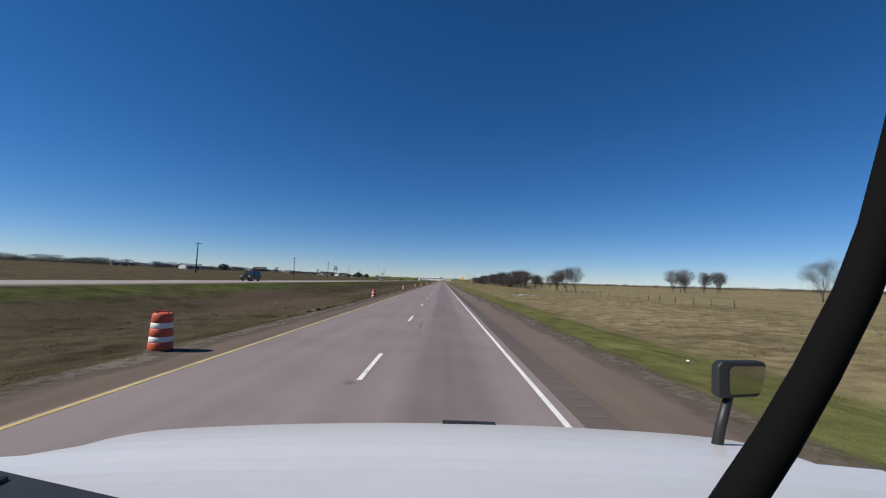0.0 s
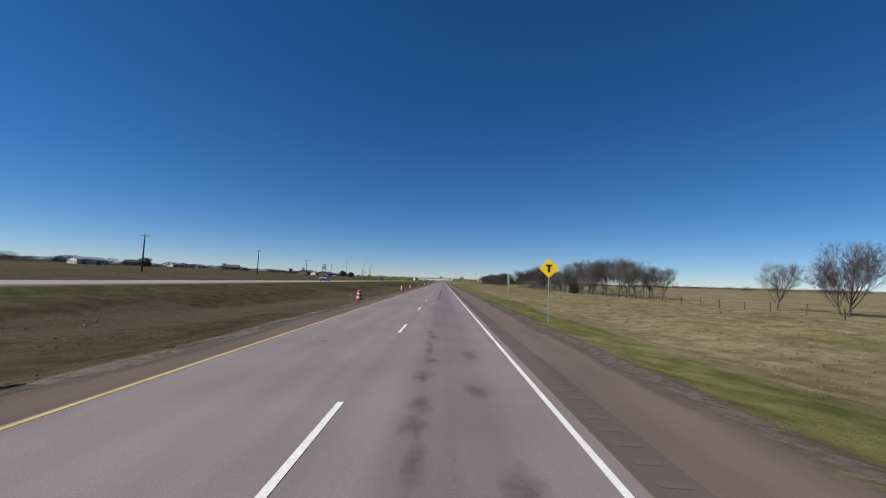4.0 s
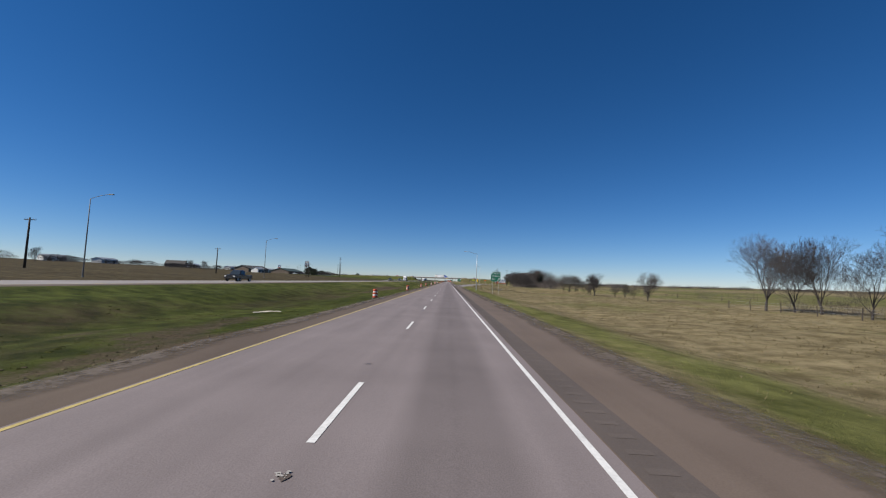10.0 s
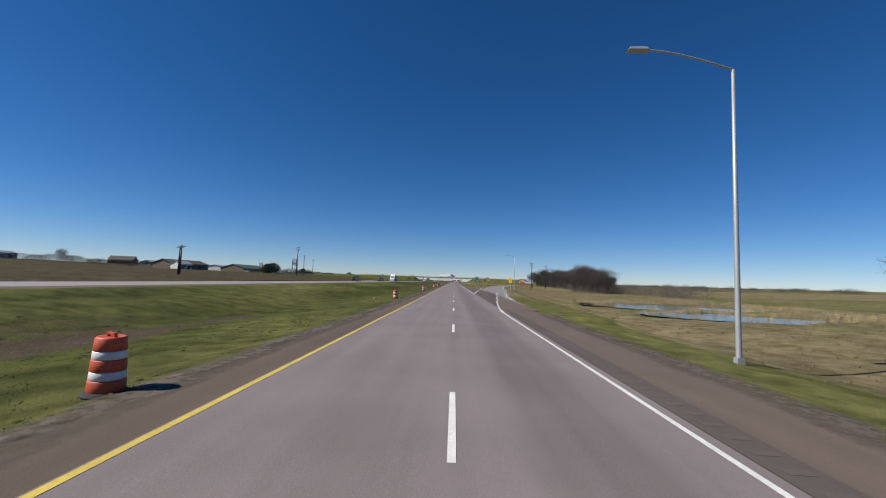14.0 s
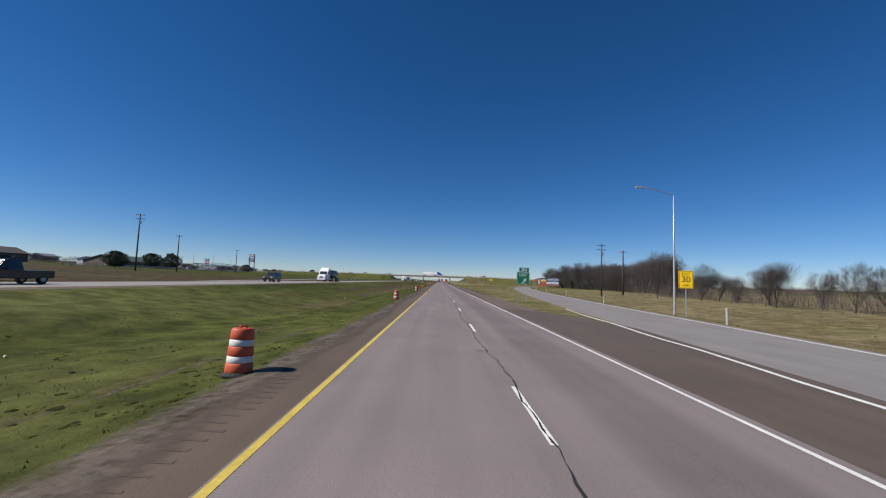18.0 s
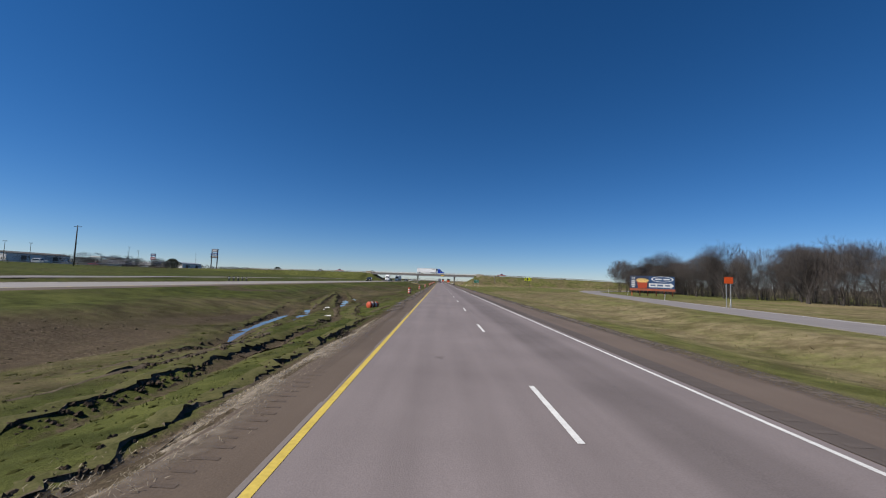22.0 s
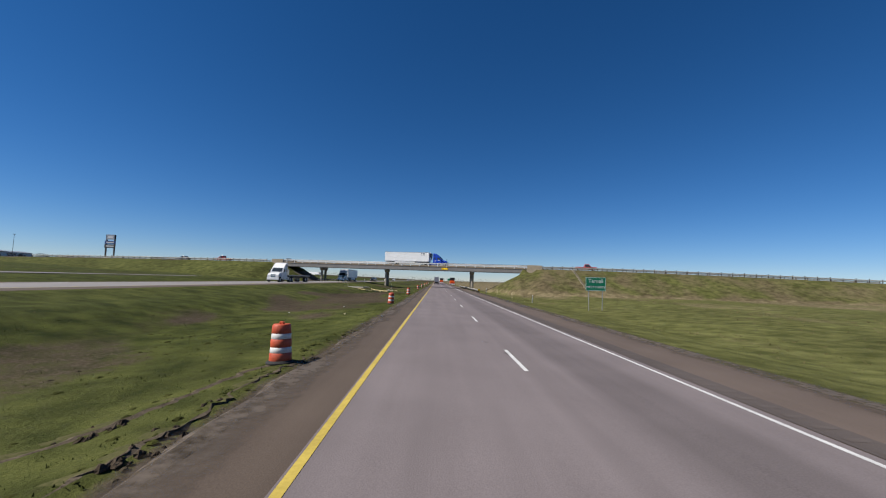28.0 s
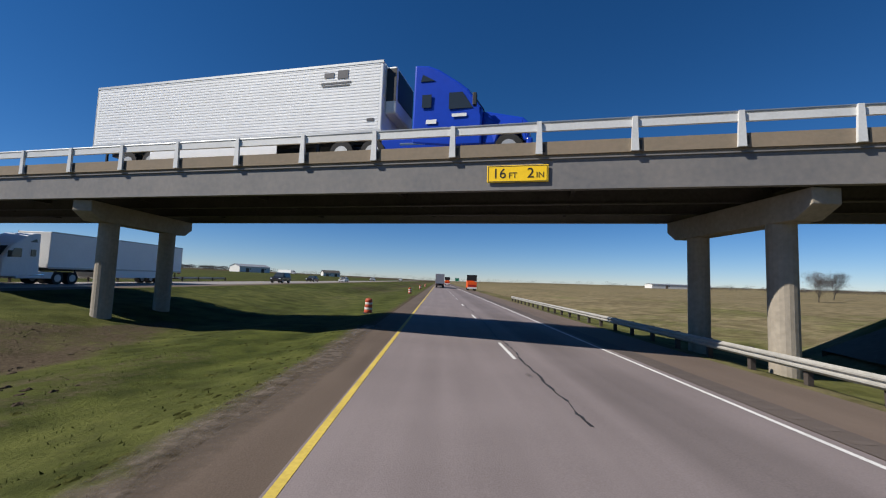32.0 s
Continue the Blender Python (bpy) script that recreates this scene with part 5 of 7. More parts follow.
s = thing("warning_sign", "yellow diamond warning sign on a slim post", "sign", at=pose(8.7, 141.5, g, 0, 0, -10))
dm = part("panel", Shape().box(0, 0, 0, 0.92, 0.03, 0.92), SIGN_YELLOW, s, bevel=0.02)
dm.matrix_basis = pose(0, 0, 3.15 - g, 0, 45, 0)
part("symbol", Shape().box(0, -0.02, 3.15 - g, 0.16, 0.006, 0.5).box(0, -0.021, 3.35 - g, 0.4, 0.006, 0.12), BLACK_PAINT, s)
part("post", Shape().box(0, 0.05, (3.5 - g) / 2 - 0.2, 0.06, 0.06, 3.5 - g + 0.2), GALV, s)

# billboard
bg = ground_at(58.5, 728)
bb = thing("billboard", "roadside billboard with a food picture and white arrow shapes on posts", "billboard", at=pose(58.5, 728, bg, 0, 0, -14))
part("panel", Shape().box(0, 0, 3.75, 11.6, 0.25, 3.7), mat("billboard_navy", (0.040, 0.055, 0.10), 0.6, 0, 0.2, 2), bb, bevel=0.04)
part("blue_field", Shape().box(2.4, -0.13, 3.75, 6.6, 0.02, 3.5), mat("billboard_blue", (0.035, 0.085, 0.20), 0.6, 0, 0.1, 3), bb)
RED_WOOD = mat("red_stained_boards", (0.36, 0.10, 0.05), 0.75, 0, 0.25, 1.2, 0.2)
part("red_band", Shape().box(0, -0.14, 1.72, 11.8, 0.06, 0.62), RED_WOOD, bb)
text_part("24", 0.95, WHITE_PAINT, bb, pose(-5.0, -0.15, 4.9, 90))
part("white_bars", Shape().box(-5.0, -0.145, 4.1, 1.0, 0.01, 0.34).box(-5.0, -0.145, 3.55, 0.9, 0.01, 0.34).box(-5.0, -0.145, 3.0, 1.0, 0.01, 0.34).box(-5.0, -0.145, 2.5, 0.8, 0.01, 0.25), WHITE_PAINT, bb)
part("red_carton", Shape().prism([(-1.15, 2.1), (1.15, 2.1), (1.35, 3.75), (-1.35, 3.75)], -0.17, -0.14, axis="y"), mat("billboard_red", (0.45, 0.07, 0.03), 0.6, 0, 0.1, 1), bb).location = (-2.6, 0, 0)
FRY = mat("billboard_yellow", (0.78, 0.52, 0.18), 0.6, 0, 0.25, 0.5)
for k in range(15):
    f = k / 14 * 2 - 1
    fr = part("yellow_strip", Shape().box(0, 0, 0.62, 0.2, 0.02, 1.25), FRY, bb)
    fr.matrix_basis = pose(-2.6 + 0.75 * f, -0.155 - 0.001 * (k % 3), 3.62 + 0.12 * (k % 2), 0, 52 * f, 0)
e2 = Shape()
for k in range(40):
    a, c = 6.283 * k / 40, 6.283 * (k + 1) / 40
    e2.quad(*[(2.6 + r * 2.9 * math.cos(t), -0.15, 4.75 + r * 0.78 * math.sin(t)) for r, t in ((1, a), (1, c), (0.86, c), (0.86, a))])
part("white_ring", e2, WHITE_PAINT, bb, fix=False)
part("ring_bars", Shape().box(1.6, -0.15, 4.75, 1.7, 0.01, 0.36).box(3.7, -0.15, 4.75, 1.6, 0.01, 0.36), WHITE_PAINT, bb)
part("white_arrow", Shape().prism([(-0.9, 2.45), (4.7, 2.45), (4.7, 2.2), (5.6, 3.0), (4.7, 3.8), (4.7, 3.55), (-0.9, 3.55)], -0.16, -0.14, axis="y"), WHITE_PAINT, bb)
part("arrow_bars", Shape().box(0.2, -0.165, 3.0, 1.3, 0.01, 0.4).box(2.0, -0.165, 3.0, 1.5, 0.01, 0.5).box(3.9, -0.165, 3.0, 1.2, 0.01, 0.4), mat("billboard_letters", (0.10, 0.14, 0.25), 0.6), bb)
for px in (-5.3, -3.2, -1.1, 1.1, 3.2, 5.3):
    part("post", Shape().box(px, 0.2, 0.9, 0.26, 0.26, 2.8), RED_WOOD, bb)
part("catwalk", Shape().box(0, -0.4, 1.38, 11.6, 0.8, 0.08), STEEL_DARK, bb)


# ---- poles ----
def street_lamp(x, y, high, reach, side, m=GALV):
    g = ground_at(x, y)
    p = thing("street_lamp", "tall galvanised highway lamp with a long curved arm", "street lamp", "highway lamps", at=pose(x, y, g - 0.1))
    part("pole", Shape().lathe([(0.11, 0), (0.10, 0.1), (0.085, high * 0.5), (0.055, high)], 12), m, p, smooth=True)
    part("base", Shape().box(0, 0, 0.15, 0.28, 0.28, 0.36, tip=0.8), m, p)
    arm, pts = Shape(), [(side * reach * t, 0, high + 0.75 * math.sin(t * 1.4)) for t in (0, 0.2, 0.4, 0.6, 0.8, 1.0)]
    arm.sweep(pts, 0.042, n=8)
    part("arm", arm, m, p)
    ex, _, ez = pts[-1]
    part("lamp_head", Shape().box(ex + side * 0.3, 0, ez, 0.85, 0.34, 0.14, tip=0.75), m, p, bevel=0.03)
    return p


street_lamp(10.4, 409, 11.2, 3.3, -1), street_lamp(21.9, 543.4, 12.2, 3.2, -1)
FAR_LAMP = mat("weathered_steel", (0.13, 0.13, 0.13), 0.7, 0.2, 0.15, 0.5)
for x, y in ((-53, 344), (-57, 413)):
    street_lamp(x, y, 12.0, 2.9, 1, FAR_LAMP)


def utility_pole(x, y, high, turn, two=False):
    g = ground_at(x, y)
    p = thing("utility_pole", "dark wooden utility pole with crossarms and insulators", "utility pole", "utility poles", at=pose(x, y, g - 0.3, 0, 0, turn))
    part("pole", Shape().lathe([(0.22, 0), (0.18, high * 0.6), (0.14, high)], 10), WOOD_POLE, p, smooth=True)
    for z in ((high - 0.4, high - 1.5) if two else (high - 0.45,)):
        arm = part("crossarm", Shape().box(0, 0.12, z, 2.4, 0.1, 0.13), WOOD_POLE, p)
        for u in (-1.1, -0.55, 0.55, 1.1):
            part("insulator", Shape().tube((u, 0.12, z + 0.06), (u, 0.12, z + 0.26), 0.05, 0.03, n=6), CONCRETE, arm)
    part("transformer", Shape().tube((0.28, 0, high - 3.0), (0.28, 0, high - 2.1), 0.2, n=10), GALV, p) if two else None
    return p


for i, (x, y, top) in enumerate(((-85, 143, 12.6), (-81, 226, 12.0), (-83, 300, 13.2), (-82, 363, 11.8), (-88, 440, 11.8), (-72, 498, 8.8), (-75, 503, 9.5), (-88, 619, 18.3), (-95, 648, 15.2), (-125, 750, 16.5))):
    utility_pole(x, y, top - ground_at(x, y) + 0.3, 12 * math.sin(i), y in (619,))
utility_pole(40.5, 608.5, 13.8, 10, True), utility_pole(49.5, 616, 12.8, -20)


# ---- posts, stakes and litter ----
dl = thing("delineator_post", "slim white plastic delineator post in the grass", "delineator", "delineators along the ramp")
part("post", Shape().box(0, 0, 0.55, 0.10, 0.04, 1.3), WHITE_PAINT, dl)
part("reflector", Shape().box(0, -0.025, 1.08, 0.08, 0.01, 0.18), REFLECT, dl)
spots = [(ramp_at(y) + 6.6 * math.hypot(1, slope_of(y)), y) for y in (532, 562, 592, 628, 668, 693, 722, 752, 785)] + [(13.0, 843), (10.5, 882), (-24.2, 876), (-24.4, 905)]
dl.matrix_basis = pose(*spots[0], ground_at(*spots[0]))
for q in spots[1:]:
    copy_thing(dl, pose(*q, ground_at(*q), 3, 2, 15))


def stake(x, y, h):
    s = thing("survey_stake", "thin pale wooden survey stake standing in the grass", "stake", "survey stakes", at=pose(x, y, ground_at(x, y), 3, -4, 20))
    part("shaft", Shape().box(0, 0, h / 2 - 0.2, 0.05, 0.03, h + 0.4), STAKE_WOOD, s)


for x, y, h in ((-20.6, 864.0, 2.0), (-11.6, 864.6, 1.6), (-12.5, 863.3, 0.8), (-17.6, 860.2, 0.8), (-11.9, 866.2, 1.0), (-14.0, 862.2, 0.5), (10.6, 864, 1.2), (11.5, 852, 1.1)):
    stake(x, y, h)
# culvert mouth in the ditch: a concrete basin with pale pipe bars laid across it
cx, cy = -18.4, 862.2
gz = ground_at(cx, cy)
inlet = thing("culvert_inlet", "dark sloped culvert mouth with pale pipe bars across it", "culvert", at=pose(cx, cy, gz + 0.02, 0, -3, -26))
# flat slab for the open pit, whose shade is put into its colour
part("basin", Shape().box(0, 0, 0.02, 4.6, 1.9, 0.10), mat("pit_shade_concrete", (0.045, 0.042, 0.038), 0.8, 0, 0.3, 0.5, 0.3), inlet, bevel=0.02)
for sy in (-1, 1):
    part("kerb", Shape().prism([(-2.4, -0.1), (2.4, -0.1), (2.4, 0.10), (-2.4, 0.22)], sy * 1.02 - 0.07, sy * 1.02 + 0.07, axis="y"), CONCRETE, inlet, bevel=0.02)
part("headwall", Shape().box(-2.35, 0, 0.15, 0.22, 2.2, 0.5), CONCRETE, inlet, bevel=0.02)
PALE_PIPE = mat("pale_pipe", (0.42, 0.41, 0.39), 0.5, 0, 0.15, 0.6)
for k in range(4):
    part("pipe_bar", Shape().tube((-2.4, -0.75 + 0.5 * k, 0.26), (2.35, -0.75 + 0.5 * k, 0.15), 0.055, n=12), PALE_PIPE, inlet, "pale pipe bar", smooth=True)


def wattle(pts, seed):
    rnd, t = random.Random(seed), Shape()
    fine = []
    for (xa, ya), (xb, yb) in zip(pts, pts[1:]):
        for k in range(6):
            f = k / 6
            x, y = xa + (xb - xa) * f + rnd.uniform(-0.12, 0.12), ya + (yb - ya) * f + rnd.uniform(-0.12, 0.12)
            fine.append(Vector((x, y, ground_at(x, y) + 0.09)))
    t.sweep(fine, 0.085, n=9)
    tagged(part("straw_wattle", t, mat("straw", (0.46, 0.37, 0.19), 0.95, 0, 0.3, 0.3, 0.6), smooth=True), "tan straw erosion roll winding over the soil", "straw roll", "erosion rolls")


wattle([(-17.9, 860.6), (-16.2, 859.8), (-14.6, 860.6), (-13.2, 862.2), (-12.0, 863.6), (-11.2, 864.8), (-10.4, 865.4)], 2)
wattle([(-16.6, 870.2), (-16.3, 868.9), (-15.2, 867.6), (-13.6, 866.2), (-12.4, 864.9)], 1)
wattle([(-11.0, 866.8), (-10.6, 866.2), (-11.3, 865.8), (-10.7, 865.2)], 5)


# wire fence at the edge of the first field
ff = thing("field_fence", "low wire fence on thin weathered posts along a dry field", "fence", at=pose(41.8, 0, 0))
fp = Shape().box(0, 0, 0.45, 0.09, 0.09, 1.5).mesh("post", WOOD_POLE)
fr, tops = random.Random(12), []
for i in range(62):
    x, y = fr.uniform(-0.15, 0.15), 56 + 4.7 * i + fr.uniform(-0.5, 0.5)
    o = new("post", fp)
    o.parent = ff
    o.matrix_basis = pose(x, y, ground_at(41.8 + x, y) + fr.uniform(-0.15, 0.05), fr.uniform(-4, 4), fr.uniform(-4, 4), fr.uniform(0, 90))
    tops.append((x, y, ground_at(41.8 + x, y)))
for h in (0.45, 0.8, 1.08):
    part("wire", Shape().sweep([Vector((x, y, z + h)) for x, y, z in tops], 0.006, n=3), GALV, ff)


# row of dark marker posts across the highway
for i in range(5):
    y = 697 + 1.9 * i
    wp = thing("marker_post", "short dark marker post with a pale band across the highway", "marker post", "posts beside the oncoming carriageway", at=pose(-45.5, y, ground_at(-45.5, y) - 0.05))
    part("post", Shape().box(0, 0, 0.55, 0.26, 0.2, 1.1), STEEL_DARK, wp, bevel=0.02)
    part("band", Shape().box(0, 0, 0.8, 0.28, 0.22, 0.14), REFLECT, wp)


def sheet_debris(name, x, y, length, width, m, label, seed, turn=0.0, lift=0.35):
    """A crumpled sheet lying on the ground."""
    rnd, s, nu, nv = random.Random(seed), Shape(), 18, 7
    off = rnd.uniform(0, 50)
    def pt(i, j):
        u, v = (i / nu - 0.5) * length, (j / nv - 0.5) * width * (0.6 + 0.5 * noise.noise((i * 0.4 + off, 0, 0)))
        z = lift * max(0.0, 0.35 + noise.noise((u * 0.8 + off, v * 0.9, 1))) + 0.04
        return (u, v, z)
    for i in range(nu):
        for j in range(nv):
            s.quad(pt(i, j), pt(i + 1, j), pt(i + 1, j + 1), pt(i, j + 1))
    ob = part(name, s, m, fix=False)
    ob.modifiers.new("thick", "SOLIDIFY").thickness = 0.02
    ob.matrix_basis = pose(x, y, ground_at(x, y), 0, 0, turn)
    return tagged(ob, label, "debris")


BLUE_SHEET = mat("blue_sheet", (0.15, 0.20, 0.26), 0.6, 0.0, 0.35, 0.5, second=(0.30, 0.33, 0.36))
sheet_debris("torn_sheet", 20.4, 94.5, 5.6, 1.9, BLUE_SHEET, "crumpled blue and white torn sheet lying in dry grass", 3, 8, 0.42)
sheet_debris("pale_slab", -12.8, 873.0, 1.25, 1.9, mat("weathered_sheet", (0.50, 0.49, 0.46), 0.8, 0, 0.3, 0.25, second=(0.62, 0.61, 0.58)), "crumpled white sheet lying on the grass", 4, 12, 0.13)
for x, y in ((-9.2, 639.0), (-11.3, 646.6)):
    sheet_debris("plastic_scrap", x, y, 0.42, 0.3, WHITE_PAINT, "white crumpled plastic scrap beside a muddy rut", 9, 15, 0.10)
plank = thing("wooden_stake", "dark weathered wooden stake lying at the shoulder edge", "stake", at=pose(-5.35, 646.75, 0.06, 0, 0, -8))
part("shaft", Shape().box(0, 0, 0.03, 0.06, 1.5, 0.05), WOOD_POLE, plank, bevel=0.01)
sheet_debris("litter_sheet", -9.5, 309, 1.6, 0.5, mat("litter_tan", (0.5, 0.45, 0.36), 0.7), "tan scrap of board in the median grass", 5, 10, 0.12)
lrnd = random.Random(11)
for k in range(26):
    x = lrnd.choice((-1, 1))
    x = lrnd.uniform(-15, -6.5) if x < 0 else lrnd.uniform(8, 18)
    y = lrnd.uniform(5, 880)
    l = Shape().box(0, 0, 0.06, lrnd.uniform(0.06, 0.2), lrnd.uniform(0.05, 0.16), 0.06, lrnd.uniform(0, 3), 0.6)
    ob = part("litter", l, WHITE_PAINT if k % 3 else STAKE_WOOD, bevel=0.02)
    ob.matrix_basis = pose(x, y, ground_at(x, y), lrnd.uniform(-20, 20), lrnd.uniform(-20, 20), 0)
    tagged(ob, "small pale scrap of litter in the roadside grass", "litter", "roadside litter")
tb = thing("tyre_strip", "curved black strip of shredded tyre on the shoulder", "tyre scrap", at=pose(-5.6, 650.5, 0.13, 0, 0, 20))
st = Shape()
for k in range(9):
    st.quad(*[(0.25 * math.sin(q * 0.45), q * 0.24, 0.05 + 0.02 * math.sin(q)) if e else (0.25 * math.sin(q * 0.45) + 0.14, q * 0.24, 0.04) for q, e in ((k, 1), (k, 0), (k + 1, 0), (k + 1, 1))])
part("strip", st, RUBBER, tb, fix=False)


# stone-lined drain down the bank
dr, drn = Shape(), random.Random(12)
for i in range(26):
    f = i / 25
    p = on_axis(39.5 + 2.0 * f, -5.2 - 12.0 * f)
    g = ground_at(p.x, p.y)
    dr.box(p.x + drn.uniform(-0.1, 0.1), p.y + drn.uniform(-0.1, 0.1), g + 0.02, 0.6 * drn.uniform(0.7, 1.2), 0.55 * drn.uniform(0.8, 1.2), 0.14)
tagged(part("bank_drain", dr, mat("drain_stone", (0.30, 0.26, 0.19), 0.95, 0, 0.3, 0.5, 0.4)), "narrow tan stone drain running down the grassy bank", "drain", kind="structure")


# ---- bare trees ----
REACH = (0.20, 0.34, 0.23, 0.16, 0.115, 0.085, 0.06)      # limb lengths by level, as shares of the height


def grow(shape, twigs, p, d, high, r, level, rnd, top):
    """A limb of short tapered pieces that forks into thinner, rising limbs, ending in fine twigs."""
    k = 3 if level < 2 else 2
    length = high * REACH[level] * rnd.uniform(0.75, 1.2)
    q, v = p.copy(), d.copy()
    for i in range(k):
        jit = 0.035 if level == 0 else 0.10
        v = (v + Vector((rnd.gauss(0, jit), rnd.gauss(0, jit), 0.13 if level else 0.0))).normalized()
        e = q + v * (length / k)
        r2 = max(0.006, r * (1 - 0.26 / k * (i + 1)))
        (shape if level < 3 else twigs).tube(q, e, r, r2, n=(8, 6, 5, 3, 3, 3, 3)[level], caps=False)
        q, r = e, r2
        if level < top and (i == 1 if level == 0 else i == 0 or level == 1) and (level < 3 or rnd.random() < 0.8):
            side = (v + Vector((rnd.gauss(0, 0.85), rnd.gauss(0, 0.85), rnd.gauss(0.05, 0.25)))).normalized()
            grow(shape, twigs, q, side, high * 0.85, max(0.009, r * 0.5), level + 1, rnd, top)
    if level < top:
        n = (rnd.choice((2, 3, 3)) if level < 4 else rnd.choice((2, 2, 2, 3))) if level else rnd.choice((4, 5))
        for i in range(n):
            a = 6.283 * (i + rnd.random() * 0.6) / n
            spread = 0.12 if i == 0 and level < 2 else rnd.uniform(0.30, 0.62) if level < 2 else rnd.uniform(0.35, 0.9)
            side = (v + (v.orthogonal().normalized() * math.cos(a) + v.cross(v.orthogonal()).normalized() * math.sin(a)) * spread).normalized()
            grow(shape, twigs, q, side, high, max(0.010, r * rnd.uniform(0.56, 0.78)), level + 1, rnd, top)


def make_tree(seed, high, top=6, lean=0.0):
    rnd = random.Random(seed)
    s, t = Shape(), Shape()
    grow(s, t, Vector((0, 0, -0.3)), Vector((lean, 0, 1)).normalized(), high, high * 0.017 + 0.03, 0, rnd, top)
    zmax = max(v[2] for v in t.v)
    k = high / zmax
    for sh in (s, t):
        sh.v = [(x * k, y * k, z * k) for x, y, z in sh.v]
    tree = thing("bare_tree", "leafless winter tree with dark trunk and fine grey twigs", "tree", "trees beside the highway")
    part("trunk", s, BARK, tree, smooth=True, fix=False)
    part("crown", t, TWIG, tree, "bare grey-brown twigs", fix=False)
    return tree


KINDS = [make_tree(11, 9.0), make_tree(23, 9.0, lean=0.06), make_tree(37, 9.0), make_tree(52, 9.0, lean=-0.05), make_tree(71, 9.0), make_tree(88, 9.0)]
trnd = random.Random(4)
used = [0] * len(KINDS)


def plant(x, y, high):
    k = trnd.randrange(len(KINDS))
    m = pose(x, y, ground_at(x, y) - 0.1, trnd.uniform(-3, 3), trnd.uniform(-3, 3), trnd.uniform(0, 360))
    t = KINDS[k] if not used[k] else copy_thing(KINDS[k], m)
    used[k] = 1
    t.matrix_basis = m @ Matrix.Scale(high / 9.0, 4)
    return t


# first field: lone trees, then a row along the fence
for x, y, h in [(46, 136, 9.3), (46, 146, 8.8), (46, 159, 8.8), (45.5, 168, 6.8), (47, 161, 6.5), (46, 197, 7.2), (90, 95, 11),
                (113, 197, 11.5), (116.6, 193.6, 12), (120, 203, 11), (132, 204, 11), (137, 211, 10), (139, 204, 11), (143, 208, 11.5), (128, 214, 9)]:
    plant(x, y, h)
for y, h in [(203, 9), (208, 10), (213, 9.5), (218, 10), (224, 10.4), (228, 10), (233, 10.5), (236, 8), (240, 10.4), (244, 10.2), (252, 7), (258, 7.5), (262, 7.7), (268, 8), (275, 8.5),
             (280, 9.7), (283, 9.5), (286, 10.5), (292, 11.2), (294, 9.5), (298, 11), (302, 9.5), (307, 9), (311, 9.6), (315, 8), (320, 10.5), (325, 8), (331, 9.5), (334, 8), (337, 10.3)]:
    plant(43.5 + trnd.uniform(-0.8, 1.2), y, h)
# round the pools
for x, y, h in [(37.5, 426, 7.2), (41.2, 423.5, 6.4), (42.4, 421, 6.0), (43.2, 424.5, 6.6), (44.5, 421.5, 6.2), (42.8, 413.5, 4.8), (46, 417, 4.2),
                (39, 391.2, 5.2), (38, 385.2, 6.0), (38.8, 387.5, 5.0), (41, 399, 3.0), (39.3, 376, 3.4), (40.1, 372.9, 3.4), (40.5, 369.4, 3.2), (40, 362.5, 5.8), (41.5, 365.5, 3.2)]:
    plant(x, y, h)
for x, y, h in [(50, 528, 6.5), (52, 534, 6), (51, 541, 6.5), (49, 548, 6), (53, 556, 7), (50, 565, 7.5), (54, 571, 7), (52, 586, 8), (50, 599, 8), (55, 580, 5)]:
    plant(x, y, h)
for i in range(14):
    plant(49 + trnd.uniform(-1, 9), 205 + 9.5 * i + trnd.uniform(-3, 3), trnd.uniform(5.5, 8))
for x, y, h in [(42, 536, 8.5), (43.5, 533, 9), (45, 530, 8.5), (47, 537, 9), (49, 541, 8), (46, 527, 8.5), (50, 530, 9), (44, 524, 9), (47, 520, 8),
                (60, 598, 6), (66, 621, 6.5), (70, 610, 7), (55, 585, 6), (57, 575, 6.5), (62, 590, 6), (64, 605, 6.5), (58, 566, 6)]:
    plant(x, y, h)
for i in range(56):
    y = 648 + i * 2.6
    plant(min(78 + trnd.uniform(-3, 22), 0.84 * (y - 557)) + trnd.uniform(-1, 1), y, trnd.uniform(9.5, 16.5))
for x, y, h in [(74, 783, 13.5), (78, 776, 13), (72, 770, 10), (84, 786, 12)]:
    plant(x, y, h)
for x, y, h in [(90, 985, 8), (118, 1010, 9), (-165, 560, 7), (-150, 520, 6), (-190, 470, 8)]:
    plant(x, y, h)


